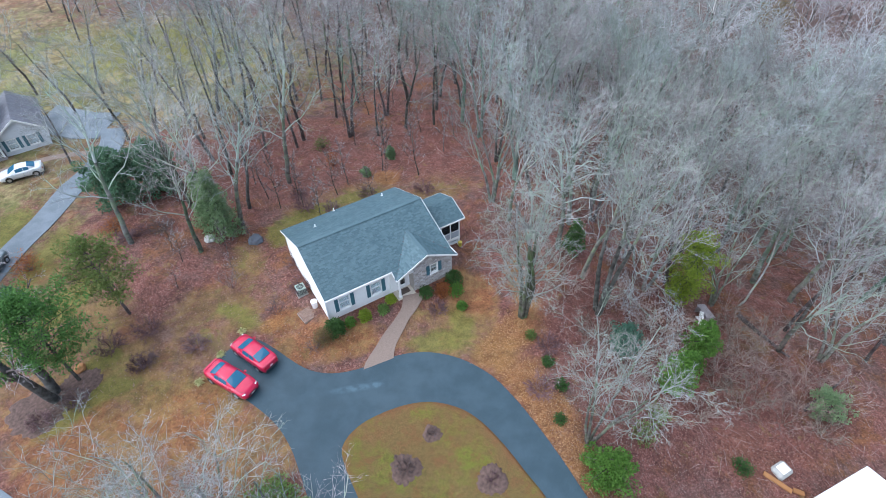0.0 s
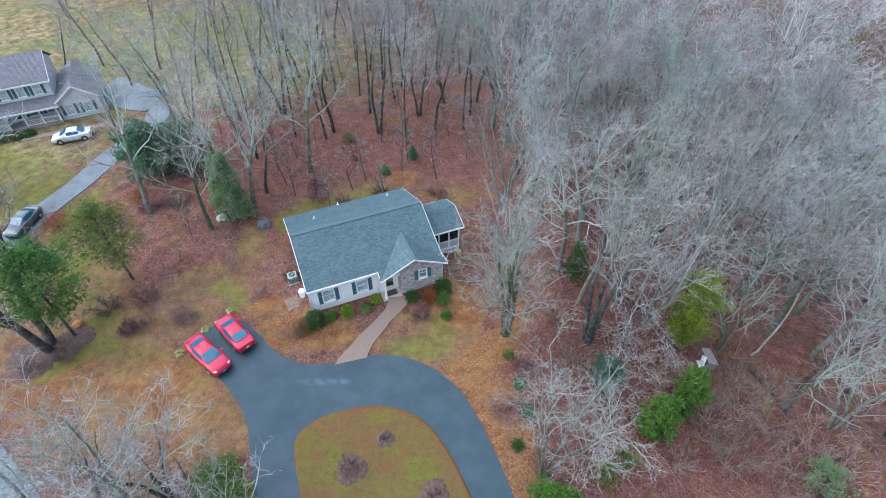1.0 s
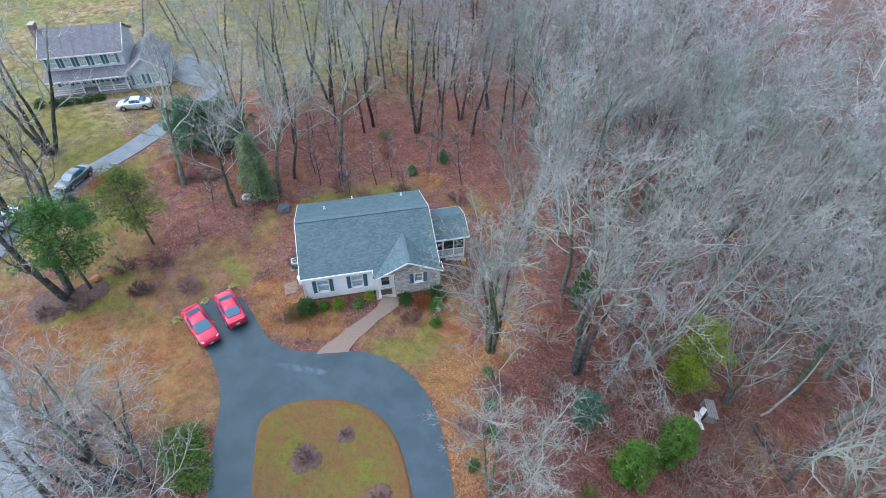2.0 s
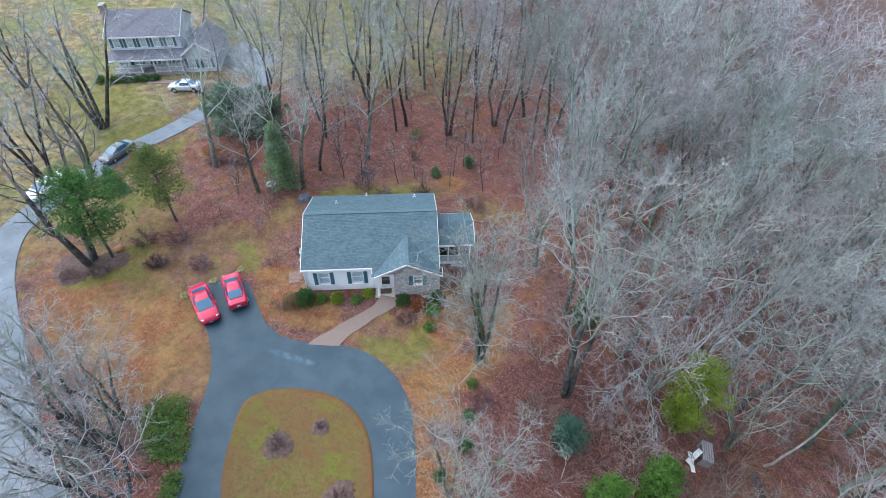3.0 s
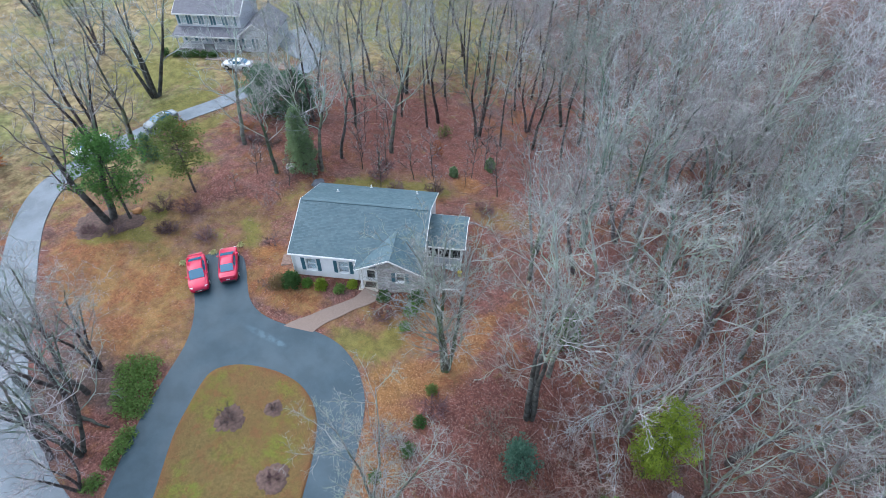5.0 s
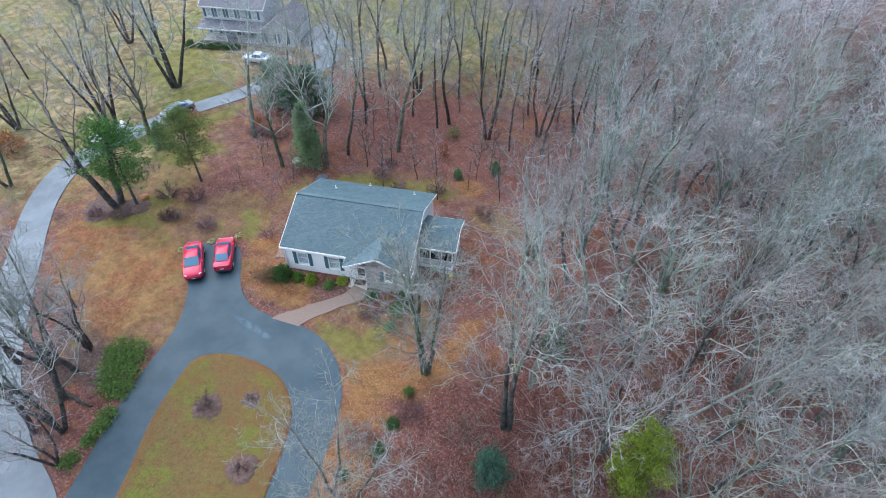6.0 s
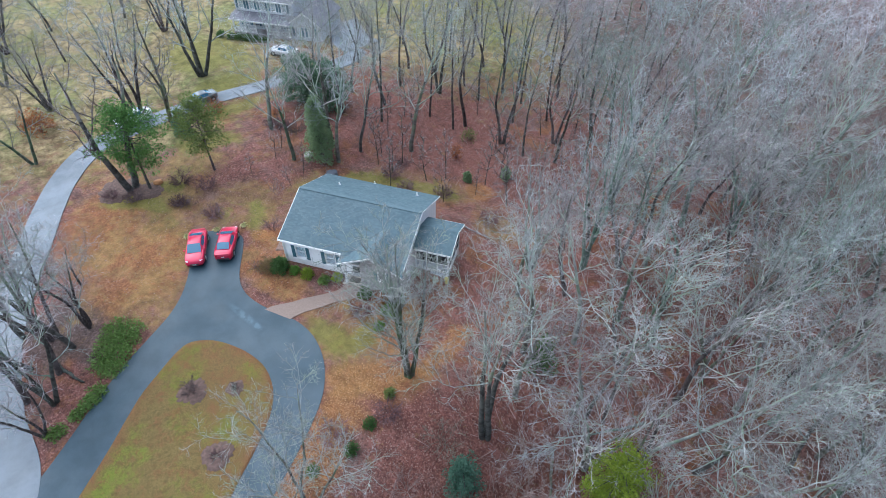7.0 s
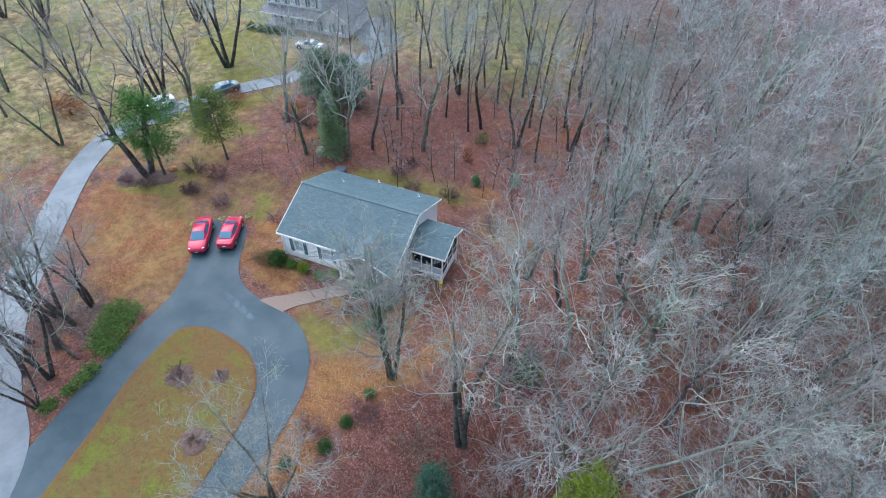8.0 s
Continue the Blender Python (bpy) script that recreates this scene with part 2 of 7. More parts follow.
M_INTERIOR = plain("dim_interior", (0.10, 0.09, 0.085), 0.9)
M_DECKWOOD = plain("weathered_deck_wood", (0.30, 0.27, 0.24), 0.8)
M_TARP = plain("blue_tarp", (0.07, 0.30, 0.48), 0.45)
M_YELLOW = plain("yellow_plastic", (0.62, 0.50, 0.08), 0.5)
M_RED = car_paint("red_car_paint", (0.54, 0.006, 0.055))
M_SILVER = car_paint("silver_car_paint", (0.13, 0.16, 0.17))
M_PEARL = car_paint("white_car_paint", (0.75, 0.77, 0.78))
M_TYRE = plain("tyre_rubber", (0.018, 0.018, 0.019), 0.85)
M_RIM = plain("alloy_rim", (0.55, 0.56, 0.58), 0.3, 0.9)
# The blue base colour stands in for sky reflected in the panes.
M_CARGLASS = Mat("sky_tinted_car_glass", 0.06, 0.0, 0.6).colour((0.03, 0.12, 0.20)).m
M_LAMP = plain("headlight_lens", (0.75, 0.77, 0.8), 0.12)
M_TAIL = plain("tail_light_lens", (0.35, 0.01, 0.015), 0.15)
M_TRUNK = bark("dark_bark", (0.05, 0.042, 0.039), (0.17, 0.15, 0.14))
M_TRUNKMOSS = bark("mossy_bark", (0.075, 0.07, 0.06), (0.25, 0.24, 0.21), (0.17, 0.22, 0.13))
M_WHITEBARK = bark("white_flaking_bark", (0.45, 0.46, 0.42), (0.78, 0.78, 0.74), (0.50, 0.55, 0.46))
M_IVY = bark("ivy_green_bark", (0.06, 0.065, 0.045), (0.20, 0.20, 0.16), (0.12, 0.19, 0.07))
M_MOSSY = bark("moss_green_bark", (0.075, 0.10, 0.075), (0.20, 0.26, 0.20), (0.13, 0.22, 0.15))
M_ASH = bark("ash_grey_bark", (0.145, 0.147, 0.137), (0.38, 0.376, 0.355), (0.25, 0.31, 0.23), even=True)
M_TWIG = bark("grey_twig_bark", (0.20, 0.196, 0.194), (0.47, 0.462, 0.458))
M_TWIGPALE = bark("pale_lichen_bark", (0.20, 0.20, 0.185), (0.47, 0.475, 0.445), (0.32, 0.41, 0.29))
M_GREENGREY = bark("green_grey_bark", (0.19, 0.195, 0.175), (0.42, 0.42, 0.385), (0.24, 0.31, 0.20))
M_TWIGBROWN = bark("brown_twig_bark", (0.13, 0.09, 0.082), (0.28, 0.215, 0.20))
M_TWIGSILVER = bark("silver_twig_bark", (0.205, 0.205, 0.198), (0.44, 0.44, 0.425))
M_BOUGH = bark("grey_bough_bark", (0.17, 0.162, 0.157), (0.47, 0.46, 0.45), (0.30, 0.38, 0.27))
# Twig bark paled and blued so that its colour carries the distance haze.
M_FARTWIG = bark("hazed_distant_twig_bark", (0.26, 0.255, 0.262), (0.57, 0.56, 0.575), None, True)
M_STEM = bark("purple_brown_stem", (0.10, 0.06, 0.065), (0.24, 0.155, 0.155))
M_BRUSH = bark("pale_brown_brush", (0.17, 0.122, 0.106), (0.40, 0.305, 0.265))
M_PINE = foliage("pine_needles", (0.05, 0.125, 0.03), (0.155, 0.30, 0.075))
M_HEMLOCK = foliage("hemlock_needles", (0.12, 0.20, 0.09), (0.30, 0.40, 0.21))
M_SPRUCE = foliage("dark_spruce_needles", (0.05, 0.115, 0.065), (0.17, 0.29, 0.165))
M_OLIVE = foliage("olive_pine_needles", (0.075, 0.11, 0.025), (0.20, 0.26, 0.075))
M_CHARTREUSE = foliage("yellow_green_leaves", (0.12, 0.185, 0.012), (0.31, 0.38, 0.05))
M_BRIGHT = foliage("bright_green_leaves", (0.055, 0.14, 0.018), (0.18, 0.31, 0.06))
M_HEDGE = foliage("juniper_sprays", (0.085, 0.15, 0.035), (0.24, 0.35, 0.10))
M_HOLLY = foliage("dark_holly_leaves", (0.03, 0.07, 0.02), (0.10, 0.19, 0.05))
M_TEAL = foliage("blue_green_leaves", (0.04, 0.095, 0.065), (0.13, 0.24, 0.165))
M_RUST = foliage("rusty_dead_leaves", (0.16, 0.05, 0.02), (0.42, 0.17, 0.06))
M_LIME = foliage("lime_leaves", (0.16, 0.25, 0.02), (0.40, 0.46, 0.06))
M_DEADLEAF = foliage("fallen_leaves", (0.11, 0.055, 0.05), (0.42, 0.30, 0.25), 0.8)
M_DEADORANGE = foliage("orange_fallen_leaves", (0.24, 0.115, 0.05), (0.58, 0.38, 0.21), 0.8)
M_MULCH = plain("bark_mulch", (0.125, 0.078, 0.062), 0.95, wear=0.7, scale=4.0, bump=0.8)
# Charcoal lifted towards mauve-grey: haze over the far roof, put into its colour.
M_NBROOF = roof_material("hazed_charcoal_shingle", (0.115, 0.115, 0.132), (0.175, 0.175, 0.197), 0.35)
M_NBSIDE = plain("pale_clapboard", (0.62, 0.64, 0.66), 0.7, wear=0.08)
M_METALROOF = plain("white_metal_roof", (0.78, 0.80, 0.82), 0.4, wear=0.06)
M_PLANK = plain("orange_brown_plank", (0.36, 0.17, 0.06), 0.8)
M_OLDWHITE = plain("peeling_white_board", (0.70, 0.69, 0.66), 0.8, wear=0.3)
M_GREYWOOD = plain("grey_weathered_wood", (0.33, 0.30, 0.30), 0.85, wear=0.3)
M_ROCK = plain("pale_boulder", (0.42, 0.41, 0.38), 0.9, wear=0.3)


# ---- mesh helpers ----
def mesh_of(bm):
    me = bpy.data.meshes.new("mesh")
    bm.normal_update()
    bm.to_mesh(me)
    bm.free()
    return me


def part(name, bm, material, parent, label=""):
    """Links a bmesh as one mesh object under a thing or a part."""
    me = bm if isinstance(bm, bpy.types.Mesh) else mesh_of(bm)
    if not me.materials:
        me.materials.append(material)
    ob = new(name, me)
    ob.parent = parent
    if label:
        tagged(ob, label)
    return ob


def thing(name, m, label, category, group="", kind=""):
    ob = new(name)
    ob.matrix_world = m
    ob.empty_display_size = 0.3
    return tagged(ob, label, category, group, kind)


def lone(name, bm, material, m, label, category, group="", kind=""):
    me = bm if isinstance(bm, bpy.types.Mesh) else mesh_of(bm)
    if not me.materials:
        me.materials.append(material)
    ob = new(name, me)
    ob.matrix_world = m
    return tagged(ob, label, category, group, kind)


def box(bm, x0, x1, y0, y1, z0, z1, bevel=0.0, m=None):
    r = bmesh.ops.create_cube(bm, size=1.0)
    t = Matrix.Translation(((x0 + x1) / 2, (y0 + y1) / 2, (z0 + z1) / 2)) @ Matrix.Diagonal((x1 - x0, y1 - y0, z1 - z0, 1))
    bmesh.ops.transform(bm, matrix=(m or Matrix()) @ t, verts=r["verts"])
    if bevel:
        edges = {e for v in r["verts"] for e in v.link_edges}
        bmesh.ops.bevel(bm, geom=list(edges), offset=bevel, segments=1, affect="EDGES")
    return bm


def boxed(*a, bevel=0.0, m=None):
    return box(bmesh.new(), *a, bevel=bevel, m=m)


def beam(bm, a, b, wide, deep):
    """A squared beam from a to b."""
    a, b = Vector(a), Vector(b)
    way = b - a
    m = Matrix.Translation((a + b) / 2) @ way.to_track_quat("X", "Z").to_matrix().to_4x4()
    return box(bm, -way.length / 2, way.length / 2, -wide / 2, wide / 2, -deep / 2, deep / 2, m=m)


def rod(bm, a, b, r0, r1=None, sides=10):
    a, b = Vector(a), Vector(b)
    way = b - a
    m = Matrix.Translation((a + b) / 2) @ way.to_track_quat("Z", "Y").to_matrix().to_4x4()
    bmesh.ops.create_cone(bm, cap_ends=True, segments=sides, radius1=r0, radius2=r0 if r1 is None else r1, depth=way.length, matrix=m)
    return bm


def slab(bm, top, thick):
    """A flat polygon with thickness straight down."""
    up = [bm.verts.new(p) for p in top]
    lo = [bm.verts.new((p[0], p[1], p[2] - thick)) for p in top]
    n = len(top)
    bm.faces.new(up)
    bm.faces.new(lo[::-1])
    for i in range(n):
        bm.faces.new((up[i], lo[i], lo[(i + 1) % n], up[(i + 1) % n]))
    bmesh.ops.recalc_face_normals(bm, faces=bm.faces[:])
    return bm


def raw(verts, faces, smooth=False):
    """A mesh from arrays of corners and of equal-sided faces."""
    verts, faces = np.asarray(verts, np.float32), np.asarray(faces, np.int32)
    me = bpy.data.meshes.new("mesh")
    me.vertices.add(len(verts))
    me.vertices.foreach_set("co", verts.ravel())
    n, k = faces.shape
    me.loops.add(n * k)
    me.loops.foreach_set("vertex_index", faces.ravel())
    me.polygons.add(n)
    me.polygons.foreach_set("loop_start", np.arange(0, n * k, k, dtype=np.int32))
    me.polygons.foreach_set("use_smooth", np.full(n, smooth))
    me.update(calc_edges=True)
    return me


def inside(poly, x, y):
    hit = False
    for (x0, y0), (x1, y1) in zip(poly, poly[1:] + poly[:1]):
        if (y0 > y) != (y1 > y) and x < (x1 - x0) * (y - y0) / (y1 - y0) + x0:
            hit = not hit
    return hit


def smooth_line(points, steps=6):
    """A Catmull-Rom line through the points."""
    p = [Vector(q) for q in points]
    p = [2 * p[0] - p[1]] + p + [2 * p[-1] - p[-2]]
    out = []
    for i in range(1, len(p) - 2):
        for s in range(steps):
            t = s / steps
            a, b, c, d = p[i - 1 : i + 3]
            out.append(0.5 * (2 * b + (c - a) * t + (2 * a - 5 * b + 4 * c - d) * t * t + (3 * b - a - 3 * c + d) * t ** 3))
    return out + [p[-2]]


def smooth_loop(points, steps=5):
    p = [Vector(q) for q in points]
    n, out = len(p), []
    for i in range(n):
        a, b, c, d = p[i - 1], p[i], p[(i + 1) % n], p[(i + 2) % n]
        for s in range(steps):
            t = s / steps
            out.append(0.5 * (2 * b + (c - a) * t + (2 * a - 5 * b + 4 * c - d) * t * t + (3 * b - a - 3 * c + d) * t ** 3))
    return out


# ---- ground ----
HOUSE_TURN = 34.67
HOUSE_AT = Vector((-10.325, 28.926, 0))
HC, HS = math.cos(radians(HOUSE_TURN)), math.sin(radians(HOUSE_TURN))


def ease(a, b, x):
    u = np.clip((x - a) / (b - a), 0, 1)
    return u * u * (3 - 2 * u)


def ground_z(x, y):
    """Height of the ground: a pad under the house, a gentle rise to the west, a hollow to the east."""
    x, y = np.asarray(x, float), np.asarray(y, float)
    hx, hy = x + 8.18, y - 36.73
    p, q = np.abs(hx * HC + hy * HS), np.abs(-hx * HS + hy * HC)
    z = 0.95 * (1 - ease(0, 3.6, np.hypot(np.maximum(0, p - 6.8), np.maximum(0, q - 5.6))))
    near = 0.7 * ease(4, 19, -x) + 0.4 * ease(20, 28, -x) - 0.2 * ease(31, 38, -x)
    back = ease(34, 46, y)
    z = np.maximum(z, near * (1 - back) + 0.9 * ease(20.8, 28, -x) * back)
    z = z - 0.6 * ease(44, 54, y) * ease(-40, -25, x)
    return z - 8.6 * (1 - np.exp(-np.maximum(0, x - 9.5) ** 1.35 / 34))


def gz(x, y):
    return float(ground_z(x, y))


def spots(x, y, rows):
    """The strongest of several soft ellipses: centre, half sizes, turn in degrees."""
    out = np.zeros_like(x)
    for cx, cy, a, b, turn in rows:
        c, s = math.cos(radians(turn)), math.sin(radians(turn))
        dx, dy = x - cx, y - cy
        d = np.hypot((dx * c + dy * s) / a, (-dx * s + dy * c) / b)
        out = np.maximum(out, 1 - ease(0.45, 1.5, d))
    return out


def ground():
    fine_x, fine_y = np.arange(-75, 55.01, 0.6), np.arange(-5, 95.01, 0.6)
    far = np.array([4, 10, 20, 40, 80, 160, 320, 640, 1300.0])
    gx = np.concatenate([-75 - far[::-1], fine_x, 55 + far])
    gy = np.concatenate([-5 - far[::-1], fine_y, 95 + far])
    X, Y = np.meshgrid(gx, gy)
    Z = ground_z(X, Y)
    rng = np.random.default_rng(3)
    bumps = sum(np.sin(X * a + Y * b + c) for a, b, c in rng.normal(0, 0.5, (6, 3))) * 0.012
    level = np.clip((np.abs(X + 3) - 20) / 10, 0, 1)
    Z = Z + bumps * np.maximum(level, ease(50, 60, Y))
    nx, ny = len(gx), len(gy)
    i = np.arange(nx * ny).reshape(ny, nx)
    quads = np.stack([i[:-1, :-1], i[:-1, 1:], i[1:, 1:], i[1:, :-1]], -1).reshape(-1, 4)
    me = raw(np.stack([X, Y, Z], -1).reshape(-1, 3), quads, True)
    x, y = X.ravel(), Y.ravel()
    zones = {
        "field": [(-78, 30, 36, 75, 8), (-52, 78, 30, 20, 0), (-41, 25, 4, 10, -25)],
        "tan": [(29, 34, 3, 2.5, 20), (-40, 22, 6, 14, -30), (0, 29.6, 4.5, 3.0, 20), (-26, 24, 9, 4, 40), (-21.5, 29.5, 5, 3.5, 35), (-19.8, 36, 1.8, 4, 25), (-17, 18.5, 7, 4.5, -35), (-13, 47.5, 7, 2.4, 35), (4, 27.5, 2.4, 2, 0), (-2.5, 51, 4, 3, 0), (-9, 27.5, 3, 1.6, 30), (-24, 17, 5, 3, -35), (-22, 21, 5, 3, 0), (-33, 27, 5, 5, 0)],
        "mauve": [(55, 80, 30, 32, 0), (0, 100, 70, 22, 0), (60, 50, 14, 20, 0), (-15, 10, 4, 3, -30), (-12.5, 12, 2.5, 2, -30), (30, 150, 120, 60, 0), (110, 80, 50, 80, 0)],
        "maroon": [(20, 29, 6.5, 9, 0), (11.5, 29.5, 3.4, 5.5, 0), (13.5, 22.5, 3, 4, 0), (-22, 56, 12, 9, 0), (-4, 58, 8, 7, 0), (27, 25, 6, 6, 0), (13.5, 35, 2.5, 4, 0), (26, 33, 5, 5, 0)],
        "rust": [(-19, 18, 6, 4.5, -40), (-12.5, 27.3, 3.2, 1.8, 40), (-14.5, 29.6, 2.0, 1.5, 0), (-27, 17, 8, 4, -30), (-39, 33.5, 2.6, 2.2, 0), (1.8, 33.5, 2.6, 3.0, 20), (-8.6, 27.6, 3.0, 1.5, 30), (7.5, 31, 1.6, 2.5, 0), (26, 22, 3, 2.5, 0)],
        "green": [(-18.6, 29.8, 2.9, 1.0, -28), (-26.5, 21.8, 2.2, 0.8, 30), (-15.8, 44.8, 4.6, 1.3, 38), (-18.2, 41.2, 1.3, 2.6, 20), (-11.3, 48.2, 3.0, 1.2, 30), (-58, 40, 7, 6, 30), (-47, 39, 3, 5, 0), (-29, 23.5, 3.0, 1.0, 60), (-50, 85, 14, 9, 0), (-28.5, 20.2, 3.5, 1.2, 60), (-0.8, 28.3, 2.6, 1.2, 15), (1.2, 30.2, 1.2, 1.8, 20), (-35, 31, 2, 3.5, -20), (-40.5, 37, 1.5, 5, 0)],
        "orange": [(3.6, 27.4, 1.3, 2.2, -30), (6.2, 25.0, 1.9, 2.6, 30), (8.2, 21.8, 1.9, 2.8, 30), (10.2, 18.0, 1.7, 2.6, 30), (5.6, 29.3, 1.6, 2.2, 10), (6.6, 35.3, 1.0, 3.6, 10), (-15.8, 29.0, 1.2, 0.7, 30), (-29, 22.5, 1.1, 0.7, 0), (-8.5, 52.5, 2.0, 1.4, 0)],
    }
    for name, rows in zones.items():
        me.attributes.new(name, "FLOAT", "POINT").data.foreach_set("value", spots(x, y, rows).astype(np.float32))
    me.materials.append(M_GROUND)
    ob = new("ground", me)
    return tagged(ob, "sloping woodland ground of russet leaf litter with patches of thin lawn", "ground", kind="structure")


DRIVE = [(-3.0, 6.4), (-4.5, 8.2), (-6.55, 10.61), (-8.56, 13.4), (-9.96, 15.79), (-11.26, 17.97), (-12.74, 19.64), (-14.59, 21.0), (-16.66, 22.17), (-18.79, 23.44), (-19.48, 24.42), (-18.99, 25.7), (-17.91, 26.78), (-16.56, 27.38), (-14.96, 26.71), (-13.48, 25.8), (-11.82, 24.89), (-10.24, 24.53), (-8.46, 24.76), (-6.36, 25.59), (-4.2, 26.7), (-1.6, 27.1), (1.2, 26.5), (3.7, 25.0), (5.5, 23.0), (7.0, 20.9), (8.5, 18.5), (9.6, 16.5), (11.4, 13.0), (12.6, 9.0), (12.0, 4.5), (9.0, 1.5), (4.0, 0.8), (-0.5, 3.4)]
ISLAND = [(-7.23, 17.19), (-7.51, 18.49), (-6.75, 19.89), (-5.39, 21.0), (-3.3, 22.0), (-1.1, 22.4), (1.1, 21.95), (2.8, 20.9), (4.5, 19.1), (6.0, 17.1), (7.4, 15.2), (8.7, 12.6), (9.0, 9.6), (7.6, 6.6), (5.0, 5.2), (2.6, 5.6), (0.7, 7.4), (-1.6, 10.0), (-4.7, 13.2), (-6.07, 15.2)]
LANE = [(-43.9, 47.5, 3.0), (-43.9, 41.9, 2.8), (-44.4, 37.0, 2.8), (-44.3, 30.8, 3.0), (-42.9, 22.8, 3.2), (-41.2, 18.9, 3.2), (-37.2, 15.5, 3.2), (-32.6, 13.1, 3.2), (-28.1, 11.1, 3.2), (-24.6, 9.4, 3.2), (-20.8, 7.6, 3.2), (-15.5, 5.6, 3.4), (-9.0, 4.3, 3.6), (-3.2, 4.0, 4.0), (1.5, 1.2, 4.2), (6.0, -4.5, 4.2)]
WALKWAY = [((-6.95, 25.1), (-4.55, 26.4)), ((-6.85, 25.9), (-4.6, 26.75)), ((-6.35, 27.2), (-4.5, 27.9)), ((-5.75, 28.6), (-4.05, 29.2)), ((-5.0, 29.9), (-3.6, 30.4)), ((-4.4, 31.1), (-3.0, 31.4)), ((-4.3, 31.9), (-2.5, 32.6)), ((-4.35, 32.5), (-2.4, 33.2))]


def ribbon(lefts, rights, lift, thick=0.1, across=4):
    """A paved strip that follows the ground, with its edges turned down."""
    bm, rows = bmesh.new(), []
    for a, b in zip(lefts, rights):
        row = []
        for k in range(across + 1):
            p = a.lerp(b, k / across)
            row.append(bm.verts.new((p.x, p.y, gz(p.x, p.y) + lift)))
        row.insert(0, bm.verts.new((a.x, a.y, gz(a.x, a.y) + lift - thick)))
        row.append(bm.verts.new((b.x, b.y, gz(b.x, b.y) + lift - thick)))
        rows.append(row)
    for r, s in zip(rows, rows[1:]):
        for k in range(len(r) - 1):
            bm.faces.new((r[k], r[k + 1], s[k + 1], s[k]))
    bmesh.ops.recalc_face_normals(bm, faces=bm.faces[:])
    return bm


def paving():
    edge = smooth_loop([(x, y, 0.05) for x, y in DRIVE], 4)
    bm = slab(bmesh.new(), edge, 0.3)
    for x in range(-21, -1):
        bmesh.ops.bisect_plane(bm, geom=bm.verts[:] + bm.edges[:] + bm.faces[:], plane_co=(x, 0, 0), plane_no=(1, 0, 0))
    for v in bm.verts:
        v.co.z += 0.7 * float(ease(4, 19, -v.co.x))
    lone("driveway", bm, M_DRIVE, Matrix(), "damp dark grey asphalt driveway looping round a grass island", "driveway", kind="structure")
    mid = smooth_line([(x, y, 0) for x, y, w in LANE], 6)
    half = np.interp(np.linspace(0, len(LANE) - 1, len(mid)), range(len(LANE)), [w / 2 for x, y, w in LANE])
    left, right = [], []
    for i, p in enumerate(mid):
        d = (mid[min(i + 1, len(mid) - 1)] - mid[max(i - 1, 0)]).normalized()
        side = Vector((-d.y, d.x, 0))
        left.append(p + side * float(half[i]))
        right.append(p - side * float(half[i]))
    lone("road", ribbon(left, right, 0.06, 0.2), M_LANE, Matrix(), "worn asphalt lane, paled for wet sheen, curving past the lawns", "road", kind="structure")
    nm = smooth_line([(-57.4, 48.2, 0), (-53.2, 51.0, 0), (-48.9, 53.6, 0), (-44.4, 54.6, 0)], 5)
    lone("pavement", ribbon([p + Vector((-0.3, 0.45, 0)) for p in nm], [p - Vector((-0.3, 0.45, 0)) for p in nm], 0.06, 0.2, 1), M_PATH, Matrix(), "narrow beige footpath before the neighbouring house", "path", kind="structure")
    nm = smooth_line([(-43.9, 47.5, 0), (-43.2, 52.0, 0), (-43.8, 57.0, 0), (-45.5, 60.0, 0)], 5)
    lone("pavement", ribbon([p + Vector((-1.5, -0.2, 0)) for p in nm], [p + Vector((1.5, 0.2, 0)) for p in nm], 0.07, 0.2), M_LANE, Matrix(), "pale asphalt drive leading to the neighbouring court", "driveway", kind="structure")
    nm = smooth_line([(-56.0, 62.6, 0), (-50.0, 60.9, 0), (-48.5, 60.7, 0), (-46.0, 60.8, 0)], 5)
    lone("pavement", ribbon([p + Vector((0, 3.2, 0)) for p in nm], [p + Vector((0, -3.2, 0)) for p in nm], 0.085, 0.2), M_LANE, Matrix(), "broad pale asphalt court behind the neighbouring house", "driveway", kind="structure")
    a = smooth_line([(*p, 0) for p, q in WALKWAY], 5)
    b = smooth_line([(*q, 0) for p, q in WALKWAY], 5)
    lone("walkway", ribbon(a, b, 0.06), M_PATH, Matrix(), "curved tan aggregate footpath leading to the front porch", "path", kind="structure")


